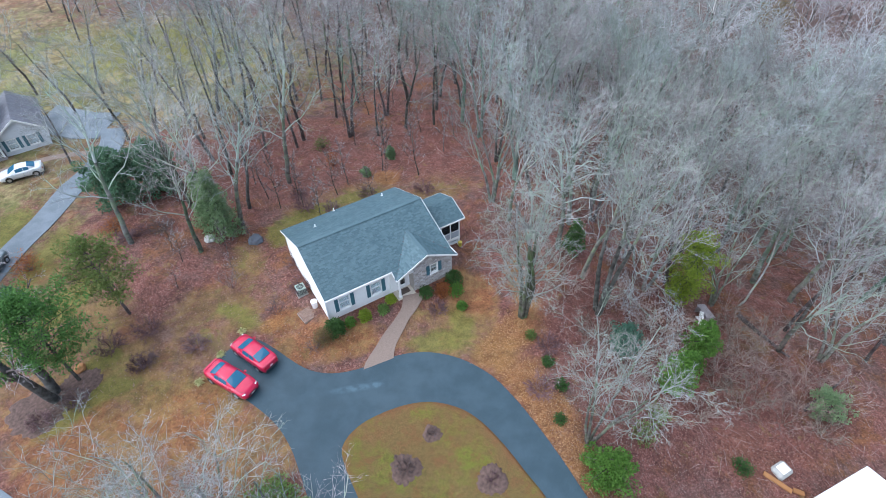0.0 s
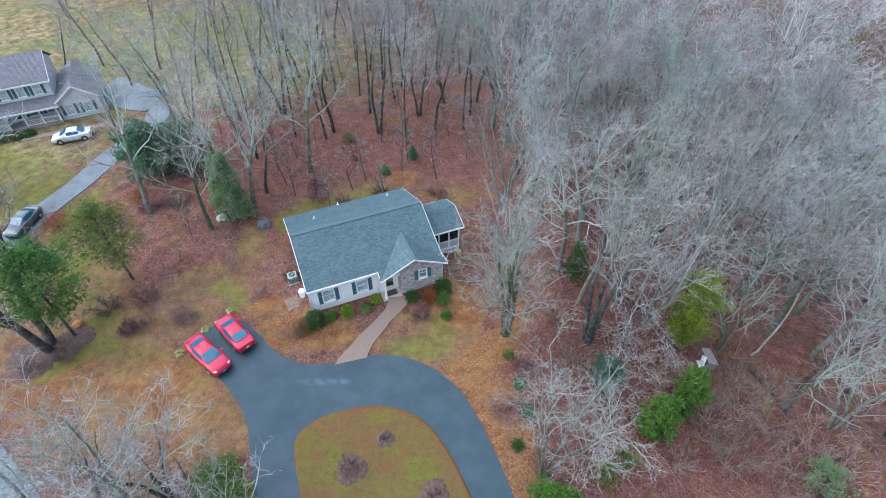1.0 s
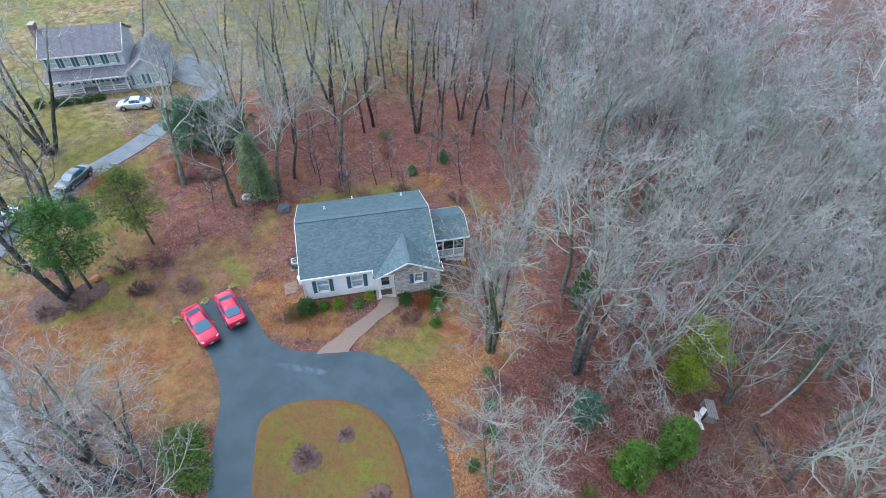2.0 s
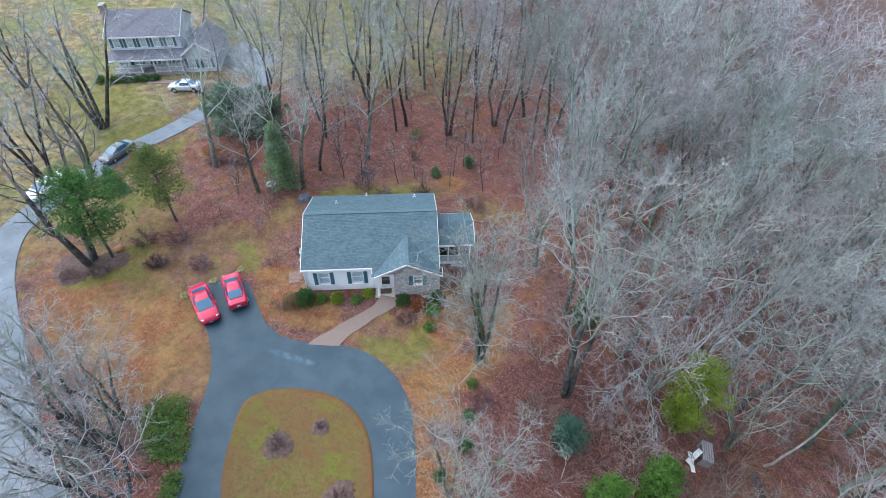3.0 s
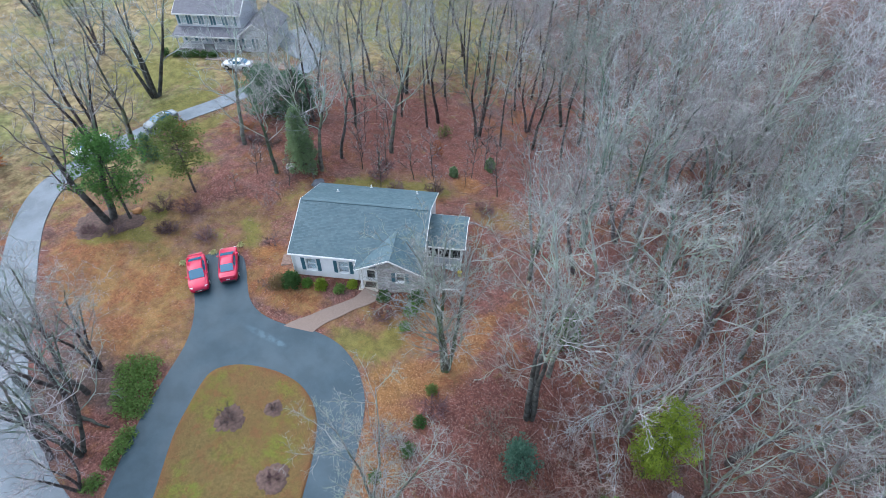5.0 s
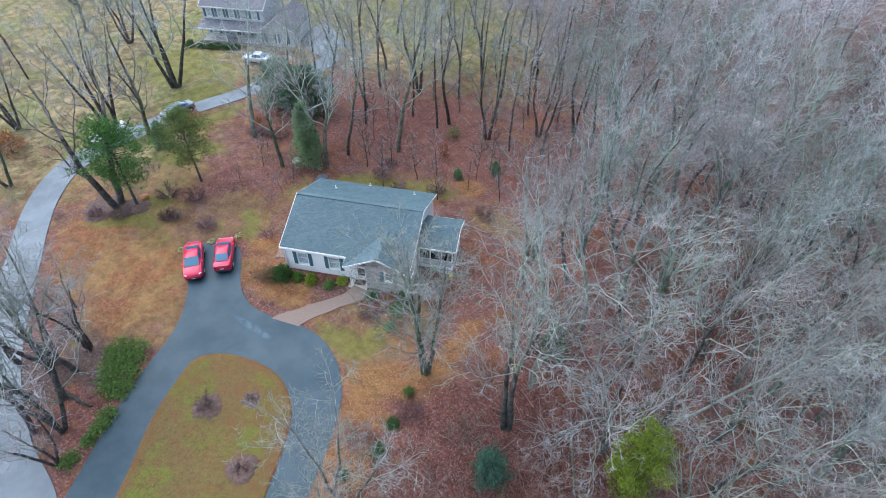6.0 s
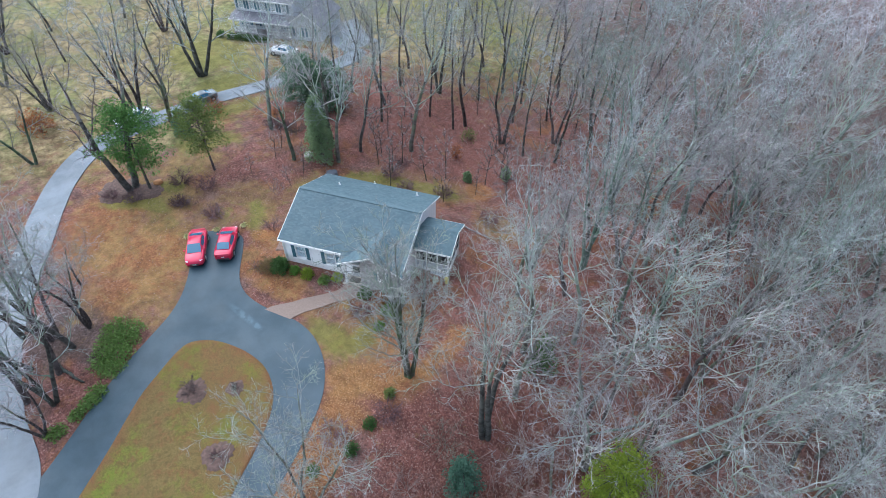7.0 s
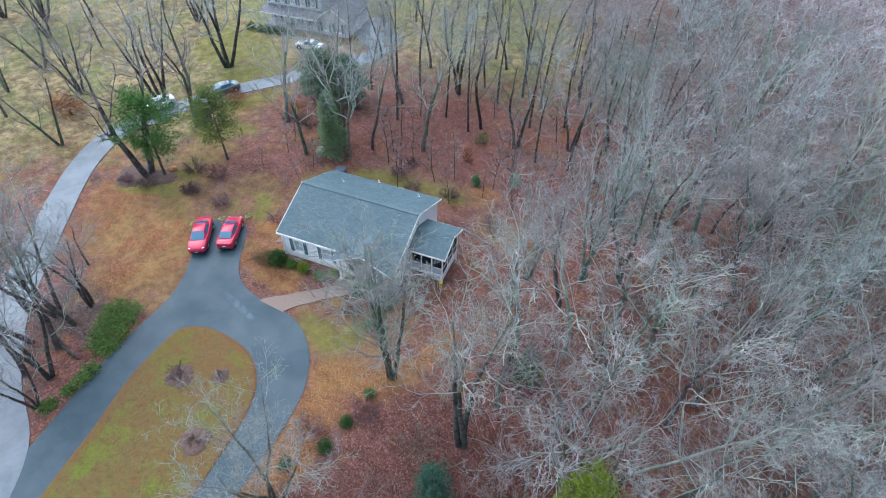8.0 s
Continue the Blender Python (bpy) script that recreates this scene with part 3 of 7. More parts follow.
def island():
    k = Mat("island_turf", 0.9, 0.0, 0.25)
    blades = k.noise(22, 5, 0.7)
    tan = k.ramp(blades, (0.25, (0.09, 0.066, 0.019)), (0.5, (0.175, 0.125, 0.04)), (0.75, (0.27, 0.19, 0.078)))
    green = k.ramp(blades, (0.25, (0.075, 0.10, 0.01)), (0.5, (0.145, 0.185, 0.018)), (0.75, (0.23, 0.265, 0.038)))
    rust = k.ramp(blades, (0.25, (0.10, 0.042, 0.016)), (0.75, (0.28, 0.14, 0.06)))
    c = k.mix(k.ramp(k.noise(0.16, 7, 0.7), (0.46, 0.0), (0.64, 0.85)), tan, green)
    c = k.mix(k.ramp(k.noise(0.9, 9, 0.8), (0.5, 0.0), (0.7, 0.8)), c, rust)
    c = k.mix(k.ramp(k.noise(3.0, 8, 0.8), (0.5, 0.0), (0.7, 0.6)), c, (0.075, 0.06, 0.022))
    c = k.mix(k.mix(1.0, k.attr("rim"), k.ramp(k.noise(0.7, 6, 0.75), (0.3, 0.45), (0.65, 1.0)), "MULTIPLY"), c, rust)
    c = k.mix(1.0, c, (0.86, 0.86, 0.86), "MULTIPLY")
    k.colour(c).bump(blades, 0.6, 0.04)
    loop = smooth_loop([(x, y, 0) for x, y in ISLAND], 5)
    mid = Vector((0.9, 14.2, 0))
    bm = bmesh.new()
    rim = bm.verts.layers.float.new("rim")
    rings = []
    for f, h, w in ((1.0, 0.02, 1.0), (0.992, 0.10, 1.0), (0.95, 0.12, 0.75), (0.9, 0.13, 0.4), (0.75, 0.17, 0.0), (0.5, 0.22, 0.0), (0.25, 0.25, 0.0)):
        ring = []
        for p in loop:
            q = mid.lerp(p, f)
            v = bm.verts.new((q.x, q.y, h + gz(q.x, q.y)))
            v[rim] = max(w, 0.42 * min(1.0, max(0.0, (q.y - 14.5) / 5.0)))
            ring.append(v)
        rings.append(ring)
    for r, s in zip(rings, rings[1:]):
        for i in range(len(r)):
            bm.faces.new((r[i], r[(i + 1) % len(r)], s[(i + 1) % len(r)], s[i]))
    top = bm.verts.new((mid.x, mid.y, 0.25))
    for i in range(len(loop)):
        bm.faces.new((rings[-1][i], rings[-1][(i + 1) % len(loop)], top))
    for f in bm.faces:
        f.smooth = True
    lone("island_lawn", bm, k.m, Matrix(), "raised teardrop of patchy winter grass inside the driveway loop", "lawn", kind="structure")


ground()
paving()
island()


# ---- houses ----
def holed(bm, length, z0, z1, holes, thick, m):
    """A wall of boxes along x, its outer face at y = 0, round rectangular openings."""
    cuts = sorted({0.0, length, *(h[0] for h in holes), *(h[1] for h in holes)})
    for a, b in zip(cuts, cuts[1:]):
        spans, low = [], z0
        for h in sorted((h for h in holes if h[0] < (a + b) / 2 < h[1]), key=lambda h: h[2]):
            spans.append((low, h[2]))
            low = h[3]
        for lo, hi in spans + [(low, z1)]:
            if hi - lo > 0.01:
                box(bm, a, b, 0, thick, lo, hi, m=m)
    return bm


def clapboards(length, z0, z1, holes, m, step=0.14, top=None):
    """Lapped boards on a wall's face, cut round the openings; top(x) limits a gable."""
    verts, faces = [], []
    z = z0
    while z < z1 - 0.02:
        hi = min(z + step, z1)
        a, b = 0.0, length
        if top:
            xs = [x for x in np.linspace(0, length, 120) if top(x) > hi]
            if not xs:
                break
            a, b = xs[0], xs[-1]
        runs = [(a, b)]
        for h in holes:
            if h[2] < hi and h[3] > z:
                runs = [r for s in runs for r in ((s[0], min(s[1], h[0])), (max(s[0], h[1]), s[1])) if r[1] - r[0] > 0.02]
        for a, b in runs:
            n = len(verts)
            for x in (a, b):
                verts += [m @ Vector((x, -0.004, z)), m @ Vector((x, -0.024, z)), m @ Vector((x, -0.006, hi))]
            faces += [(n + 1, n + 4, n + 5, n + 2), (n, n + 3, n + 4, n + 1)]
        z = hi
    return raw([tuple(v) for v in verts], faces)


def shingles(planes, rng, step=0.15):
    """Courses of shingle tabs laid over roof planes: origin, way along the eave, way up the slope, outline in those two."""
    verts, faces = [], []
    for o, e, s, outline in planes:
        o, e, s = Vector(o), Vector(e).normalized(), Vector(s).normalized()
        n = e.cross(s)
        if n.z < 0:
            n = -n
        lo, hi = min(p[0] for p in outline), max(p[0] for p in outline)
        b, top, row = min(p[1] for p in outline), max(p[1] for p in outline), 0
        while b < top:
            a = lo - rng.uniform(0, 0.3)
            while a < hi:
                w = rng.uniform(0.2, 0.34)
                a0, a1, b1 = max(a, lo), min(a + w - 0.006, hi), min(b + step + 0.012, top)
                if a1 - a0 > 0.03 and inside(outline, (a0 + a1) / 2, (b + b1) / 2):
                    k = len(verts)
                    lift = rng.uniform(0.022, 0.029)
                    for aa, bb, h in ((a0, b, 0.002), (a1, b, 0.002), (a0, b, lift), (a1, b, lift), (a1, b1, 0.010), (a0, b1, 0.010)):
                        verts.append(tuple(o + e * aa + s * bb + n * h))
                    faces += [(k, k + 1, k + 3, k + 2), (k + 2, k + 3, k + 4, k + 5)]
                a += w
            b += step
            row += 1
    return raw(verts, faces)


def sash_window(parent, m, wide, high, shutters=True, blind=0.93, mullion=False, shutter_mat=None):
    """A sash window in a wall's local frame: x along the wall, y inwards, z up from its sill."""
    w = part("window", boxed(0, wide, 0.10, 0.12, 0, high, m=m), M_GLASS, parent, "white-framed sash window")
    bm = bmesh.new()
    t = 0.075
    box(bm, -t, 0.02, -0.05, 0.13, -t, high + t, m=m)
    box(bm, wide - 0.02, wide + t, -0.05, 0.13, -t, high + t, m=m)
    box(bm, 0.02, wide - 0.02, -0.05, 0.13, high - 0.02, high + t, m=m)
    box(bm, 0.02, wide - 0.02, -0.03, 0.13, -t, 0.02, m=m)
    box(bm, 0.02, wide - 0.02, 0.06, 0.13, high * 0.5 - 0.035, high * 0.5 + 0.035, m=m)
    if mullion:
        box(bm, wide / 2 - 0.015, wide / 2 + 0.015, 0.075, 0.13, 0.02, high - 0.02, m=m)
    part("frame", bm, M_WHITE, w)
    part("sill", boxed(-t - 0.04, wide + t + 0.04, -0.1, 0.0, -t - 0.05, -t, m=m), M_WHITE, w)
    if blind:
        part("blind", boxed(0.03, wide - 0.03, 0.135, 0.145, high * (1 - blind), high - 0.03, m=m), M_BLIND, w, "pale lowered blind")
    if shutters:
        for x in (-t - 0.37, wide + t + 0.03):
            bm = boxed(x, x + 0.34, -0.055, -0.02, -0.06, high + 0.06, m=m)
            for k in range(int(high / 0.09)):
                z = 0.02 + k * 0.09
                box(bm, x + 0.05, x + 0.29, -0.068, -0.05, z, z + 0.05, m=m)
            part("shutter", bm, shutter_mat or M_SHUTTER, w, "slate-blue louvred shutter")
    return w


def front_door(parent, m, wide, high):
    d = part("door", boxed(0.06, wide - 0.06, 0.06, 0.11, 0, high, m=m), M_DARK, parent, "dark storm door with white frame")
    bm = bmesh.new()
    for a, b, c, e in ((-0.06, 0.08, 0, high + 0.08), (wide - 0.08, wide + 0.06, 0, high + 0.08), (0.08, wide - 0.08, high - 0.08, high + 0.08), (0.08, wide - 0.08, 0.30, 0.38)):
        box(bm, a, b, -0.03, 0.12, c, e, m=m)
    part("frame", bm, M_WHITE, d)
    part("pane", boxed(0.1, wide - 0.1, 0.03, 0.05, 0.38, high - 0.1, m=m), M_GLASS, d)
    part("kick_plate", boxed(0.1, wide - 0.1, 0.02, 0.055, 0.05, 0.29, m=m), M_WHITE, d)
    part("handle", rod(bmesh.new(), m @ Vector((wide - 0.13, -0.03, 1.0)), m @ Vector((wide - 0.13, -0.03, 1.18)), 0.014), M_RIM, d, "small metal handle")


EAVE, RISE, RIDGE_V = 4.20, 0.425, 5.15
XRIDGE, XRISE, XMID = 5.43, 0.508, 9.45


def main_z(v):
    return EAVE + RISE * v if v < RIDGE_V else EAVE + RISE * (2 * RIDGE_V - v)


def cross_z(u):
    return XRIDGE - XRISE * abs(u - XMID)


def house():
    h = thing("house", Matrix.Translation(HOUSE_AT) @ pose(0, 0, 0, 0, 0, HOUSE_TURN), "single-storey cream house with slate-grey shingle roof and stone-faced front gable", "house")
    rng = random.Random(5)
    wins = [(1.32, 2.27, 1.78, 3.22), (4.38, 5.33, 1.78, 3.22)]
    door = (6.95, 7.85, 0.98, 3.02)
    wall = bmesh.new()
    front = Matrix.Translation((0.18, 0.5, 0))
    holes = [tuple(a - 0.18 if i < 2 else a for i, a in enumerate(w)) for w in wins + [door]]
    holed(wall, 12.0, 0.1, 4.28, holes, 0.2, front)
    box(wall, 0.18, 12.18, 9.7, 9.9, 0.1, 4.25)
    box(wall, 0.18, 0.38, 0.7, 9.7, 0.1, 4.25)
    box(wall, 11.98, 12.18, 0.7, 9.7, 0.1, 4.25)
    for u in (0.18, 11.98):
        slab_pts = [(0.5, 4.24), (5.15, 6.27), (9.9, 4.24)]
        a = [wall.verts.new((u, v, z)) for v, z in slab_pts]
        b = [wall.verts.new((u + 0.2, v, z)) for v, z in slab_pts]
        wall.faces.new(a)
        wall.faces.new(b[::-1])
        for i in range(3):
            wall.faces.new((a[i], b[i], b[(i + 1) % 3], a[(i + 1) % 3]))
    walls = part("wall", wall, M_SIDING, h)
    part("siding", clapboards(12.0, 0.95, 4.25, holes, front), M_SIDING, walls, "cream lapped siding boards")
    west = Matrix.Translation((0.18, 9.9, 0)) @ pose(0, 0, 0, 0, 0, -90)
    part("siding", clapboards(9.4, 0.7, 6.3, [], west, top=lambda x: 4.24 + 0.43 * min(x, 9.4 - x)), M_SIDING, walls, "cream lapped siding boards")
    east = Matrix.Translation((12.18, 0.5, 0)) @ pose(0, 0, 0, 0, 0, 90)
    part("siding", clapboards(9.4, 0.7, 6.3, [], east, top=lambda x: 4.24 + 0.43 * min(x, 9.4 - x)), M_SIDING, walls, "cream lapped siding boards")
    part("foundation", boxed(0.14, 12.22, 0.46, 9.94, -0.3, 0.72), M_CONCRETE, h)
    part("floor", boxed(0.38, 11.98, 0.7, 9.7, 0.85, 0.95), M_INTERIOR, h)
    for u in (0.13, 12.13):
        part("corner_board", boxed(u, u + 0.11, 0.42, 0.53, 0.72, 4.2), M_WHITE, h)
    part("corner_board", boxed(0.13, 0.24, 9.87, 9.97, 0.72, 4.2), M_WHITE, h)
    for a, b, c, d in wins:
        sash_window(h, Matrix.Translation((a, 0.5, c)), b - a, d - c)
    front_door(h, Matrix.Translation((door[0], 0.5, door[2])), 0.9, 2.04)

    # Stone-faced wing under the front gable.
    sv = -0.42
    stone = bmesh.new()
    win = (10.0, 10.72, 2.28, 3.32)
    holed(stone, 4.1, 0.1, 3.86, [(win[0] - 8.22, win[1] - 8.22, win[2], win[3])], 0.2, Matrix.Translation((8.22, sv, 0)))
    tri = [(8.22, 3.86), (12.32, 3.86), (12.32, 3.86), (XMID, 5.26), (8.22, 4.66)]
    tri = [tri[0], tri[1], tri[3], tri[4]]
    a = [stone.verts.new((u, sv, z)) for u, z in tri]
    b = [stone.verts.new((u, sv + 0.2, z)) for u, z in tri]
    stone.faces.new(a)
    stone.faces.new(b[::-1])
    for i in range(4):
        stone.faces.new((a[i], b[i], b[(i + 1) % 4], a[(i + 1) % 4]))
    box(stone, 12.12, 12.32, sv + 0.2, 0.5, 0.1, 3.8)
    box(stone, 8.22, 8.42, sv + 0.2, 0.5, 0.1, 4.3)
    wing = part("stone_wall", stone, M_MORTAR, h, "grey-brown fieldstone front wall")
    verts, faces = [], []

    def stones(o, e, length, top):
        o, e = Vector(o), Vector(e)
        n = e.cross(Vector((0, 0, 1)))
        z = 0.55
        while z < 5.3:
            hi = z + rng.uniform(0.10, 0.2)
            x = -rng.uniform(0, 0.2)
            while x < length:
                w = rng.uniform(0.16, 0.46)
                x0, x1 = max(0, x) + 0.012, min(length, x + w) - 0.012
                cx, cz = (x0 + x1) / 2, (z + hi) / 2
                u = o.x + e.x * cx
                hole = length > 2 and win[0] - 0.1 - (x1 - x0) / 2 < u < win[1] + 0.1 + (x1 - x0) / 2 and win[2] - 0.16 < cz < win[3] + 0.14
                if x1 - x0 > 0.05 and hi < top(u) and not hole:
                    k, d = len(verts), rng.uniform(0.02, 0.06)
                    c = 0.025
                    for xx, zz, dd in ((x0, z + 0.01, 0), (x1, z + 0.01, 0), (x1, hi - 0.01, 0), (x0, hi - 0.01, 0), (x0 + c, z + 0.01 + c, d), (x1 - c, z + 0.01 + c, d), (x1 - c, hi - 0.01 - c, d), (x0 + c, hi - 0.01 - c, d)):
                        verts.append(tuple(o + e * xx + Vector((0, 0, zz)) + n * (dd + rng.uniform(-0.004, 0.004))))
                    for f in ((4, 5, 6, 7), (0, 1, 5, 4), (1, 2, 6, 5), (2, 3, 7, 6), (3, 0, 4, 7)):
                        faces.append(tuple(k + i for i in f))
                x += w
            z = hi

    stones((8.22, sv, 0), (1, 0, 0), 4.1, lambda u: cross_z(u) - 0.2)
    stones((12.32, sv, 0), (0, 1, 0), 0.9, lambda u: 3.75)
    tagged(part("stone", raw(verts, faces), M_STONE, wing), kind="stuff")
    sash_window(h, Matrix.Translation((win[0], sv, win[2])), win[1] - win[0], win[3] - win[2], True, 0.0, True)
    part("porch_floor", boxed(6.4, 8.22, -0.72, 0.5, 0.3, 0.97, bevel=0.02), M_PORCH, h, "cream concrete porch slab")
    post = part("porch_post", boxed(6.66, 6.84, -0.5, -0.32, 0.97, 3.62, bevel=0.01), M_WHITE, h, "white square porch post")
    part("post_base", boxed(6.62, 6.88, -0.54, -0.28, 0.97, 1.12), M_WHITE, post)
    part("porch_beam", boxed(6.5, 8.22, -0.5, -0.32, 3.5, 3.72), M_WHITE, h)
    part("porch_ceiling", boxed(6.55, 8.2, -0.32, 0.5, 3.66, 3.7), M_SIDING, h)
    part("light", boxed(7.97, 8.07, 0.38, 0.5, 2.6, 2.85, bevel=0.02), M_DARK, h, "small dark wall lantern")

    # Roofs.
    f0, f1 = -0.95, (XRIDGE - EAVE) / RISE
    left_v = (cross_z(6.33) - EAVE) / RISE
    right_v = (cross_z(12.35) - EAVE) / RISE
    deck = bmesh.new()
    main_front = [(0, 0), (6.33, 0), (6.33, left_v), (XMID, f1), (12.35, right_v), (12.35, RIDGE_V), (0, RIDGE_V)]
    main_back = [(0, RIDGE_V), (12.35, RIDGE_V), (12.35, 10.62), (0, 10.62)]
    for poly in (main_front, main_back):
        slab(deck, [(u, v, main_z(v)) for u, v in poly], 0.12)
    cl = [(6.33, f0), (XMID, f0), (XMID, f1), (6.33, left_v)]
    cr = [(XMID, f0), (12.57, f0), (12.57, (cross_z(12.57) - EAVE) / RISE), (XMID, f1)]
    for poly in (cl, cr):
        slab(deck, [(u, v, cross_z(u)) for u, v in poly], 0.12)
    roof = part("roof", deck, M_DECK, h, "slate-grey asphalt shingle roof with ridge and cross gable")
    k, kx = math.hypot(1, RISE), math.hypot(1, XRISE)
    planes = [
        ((0, 0, EAVE), (1, 0, 0), (0, 1, RISE), [(u, v * k) for u, v in main_front]),
        ((0, 10.62, main_z(10.62)), (1, 0, 0), (0, -1, RISE), [(u, (10.62 - v) * k) for u, v in main_back]),
        ((6.33, 0, cross_z(6.33)), (0, 1, 0), (1, 0, XRISE), [(v, (u - 6.33) * kx) for u, v in cl]),
        ((12.57, 0, cross_z(12.57)), (0, 1, 0), (-1, 0, XRISE), [(v, (12.57 - u) * kx) for u, v in cr]),
    ]
    tagged(part("shingle", shingles(planes, rng), M_ROOF, roof), kind="stuff")
    for i in range(50):
        u = 0.02 + i * 0.2466
        caps = bmesh.new()
        for s in (-1, 1):
            v = RIDGE_V + s * 0.075
            beam(caps, (u, v, main_z(v) + 0.035), (u + 0.235, v, main_z(v) + 0.045), 0.19, 0.012)
        part("ridge_cap", caps, M_ROOF, roof)
    for i in range(15):
        v = f0 + i * 0.25
        caps = bmesh.new()
        for s in (-1, 1):
            u = XMID + s * 0.07
            beam(caps, (u, v, cross_z(u) + 0.035), (u, v + 0.24, cross_z(u) + 0.045), 0.18, 0.012)
        part("ridge_cap", caps, M_ROOF, roof)

    def board(a, b, deep=0.15, name="fascia"):
        part(name, beam(bmesh.new(), a, b, 0.05, deep), M_WHITE, roof, "white fascia board")

    dz = 0.09
    board((-0.03, 0, EAVE - dz), (-0.03, RIDGE_V, main_z(RIDGE_V) - dz))
    board((-0.03, RIDGE_V, main_z(RIDGE_V) - dz), (-0.03, 10.62, main_z(10.62) - dz))
    board((12.38, RIDGE_V, main_z(RIDGE_V) - dz), (12.38, 10.62, main_z(10.62) - dz))
    board((12.38, right_v + 0.3, main_z(right_v + 0.3) - dz), (12.38, RIDGE_V, main_z(RIDGE_V) - dz))
    board((0, -0.03, EAVE - dz), (6.33, -0.03, EAVE - dz))
    board((6.31, 0, EAVE - dz), (6.31, left_v, cross_z(6.33) - dz))
    board((0, 10.65, main_z(10.62) - dz), (12.35, 10.65, main_z(10.62) - dz))
    board((6.33, f0 - 0.03, cross_z(6.33) - dz), (XMID, f0 - 0.03, XRIDGE - dz))
    board((XMID, f0 - 0.03, XRIDGE - dz), (12.57, f0 - 0.03, cross_z(12.57) - dz))
    board((12.6, f0, cross_z(12.57) - dz), (12.6, 0.2, cross_z(12.57) - dz))
    board((6.3, f0, cross_z(6.33) - dz), (6.3, left_v, cross_z(6.33) - dz))
    part("soffit", boxed(0, 6.33, 0.0, 0.5, 4.02, 4.05), M_WHITE, roof)
    for a, b in (((0.0, -0.09, EAVE - 0.06), (6.3, -0.09, EAVE - 0.06)), ((0.0, 10.71, main_z(10.62) - 0.06), (12.35, 10.71, main_z(10.62) - 0.06))):
        g = boxed(a[0], b[0], a[1] - 0.055, a[1] + 0.055, a[2] - 0.06, a[2] - 0.045)
        box(g, a[0], b[0], a[1] - 0.06, a[1] - 0.045, a[2] - 0.045, a[2] + 0.05)
        part("gutter", g, M_WHITE, roof)
    for x, y, z0, z1 in ((6.2, 0.42, 0.9, 4.0), (0.06, 0.36, 0.7, 4.0)):
        part("downspout", boxed(x, x + 0.08, y, y + 0.07, z0, z1), M_WHITE, h)
    for u, v in ((2.68, 8.05), (10.35, 9.5), (5.44, 10.45)):
        bm = rod(bmesh.new(), (u, v, main_z(v) - 0.05), (u, v, main_z(v) + 0.32), 0.06)
        rod(bm, (u, v, main_z(v) + 0.0), (u, v, main_z(v) + 0.05), 0.16, 0.1)
        part("vent_pipe", bm, M_WHITE, roof, "white plumbing vent pipe")
    part("window", boxed(0.165, 0.18, 6.0, 6.9, 1.6, 3.0), M_GLASS, h)

    # Screened porch on the east side.
    deckz, pu0, pu1, pv0, pv1 = 1.5, 12.18, 15.5, 3.1, 7.0
    p = part("screened_porch", boxed(pu0 + 0.05, pu1, pv0, pv1, deckz - 0.22, deckz), M_DECKWOOD, h, "white-framed screened porch on posts")
    part("rim_board", boxed(pu0 + 0.05, pu1 + 0.03, pv0 - 0.05, pv0, deckz - 0.26, deckz + 0.06), M_WHITE, p)
    part("rim_board", boxed(pu1, pu1 + 0.05, pv0, pv1, deckz - 0.26, deckz + 0.06), M_WHITE, p)
    for u, v in ((pu0 + 0.1, pv0), (pu0 + 1.15, pv0), (pu0 + 2.2, pv0), (pu1 - 0.08, pv0), (pu1 - 0.08, pv0 + 1.3), (pu1 - 0.08, pv0 + 2.6), (pu1 - 0.08, pv1 - 0.1), (pu0 + 1.6, pv1 - 0.1)):
        part("post", boxed(u, u + 0.11, v, v + 0.11, deckz, 3.75), M_WHITE, p)
    for u, v in ((pu1 - 0.15, pv0 + 0.02), (pu1 - 0.15, pv1 - 0.2), (pu0 + 1.6, pv0 + 0.02)):
        part("pier", boxed(u - 0.04, u + 0.16, v - 0.04, v + 0.16, -0.9, deckz - 0.22), M_WHITE, p)
    for z in (deckz + 0.75, 3.62):
        part("rail", boxed(pu0 + 0.1, pu1, pv0 + 0.02, pv0 + 0.09, z, z + 0.09), M_WHITE, p)
        part("rail", boxed(pu1 - 0.06, pu1 + 0.01, pv0 + 0.1, pv1, z, z + 0.09), M_WHITE, p)
    part("screen", boxed(pu0 + 0.1, pu1 - 0.1, pv0 + 0.05, pv0 + 0.056, deckz, 3.62), M_SCREEN, p, "grey insect screen")
    part("screen", boxed(pu1 - 0.03, pu1 - 0.024, pv0 + 0.1, pv1, deckz, 3.62), M_SCREEN, p, "grey insect screen")
    part("panel", boxed(pu0 + 0.14, pu1 - 0.1, pv0 + 0.03, pv0 + 0.045, deckz + 0.06, deckz + 0.75), M_PANEL, p, "pale grey lower panel")
    part("panel", boxed(pu1 - 0.045, pu1 - 0.03, pv0 + 0.12, pv1 - 0.12, deckz + 0.06, deckz + 0.75), M_PANEL, p, "pale grey lower panel")
    pr = [(12.2, 2.8), (15.85, 2.8), (15.85, 5.05), (12.2, 5.05)]
    qr = [(12.2, 5.05), (15.85, 5.05), (15.85, 7.35), (12.2, 7.35)]
    pz = lambda v: 3.98 + 0.42 * (v - 2.8) if v < 5.06 else 3.98 + 0.42 * (7.32 - v)
    bm = bmesh.new()
    for poly in (pr, qr):
        slab(bm, [(u, v, pz(v)) for u, v in poly], 0.1)
    proof = part("porch_roof", bm, M_DECK, h)
    kp = math.hypot(1, 0.42)
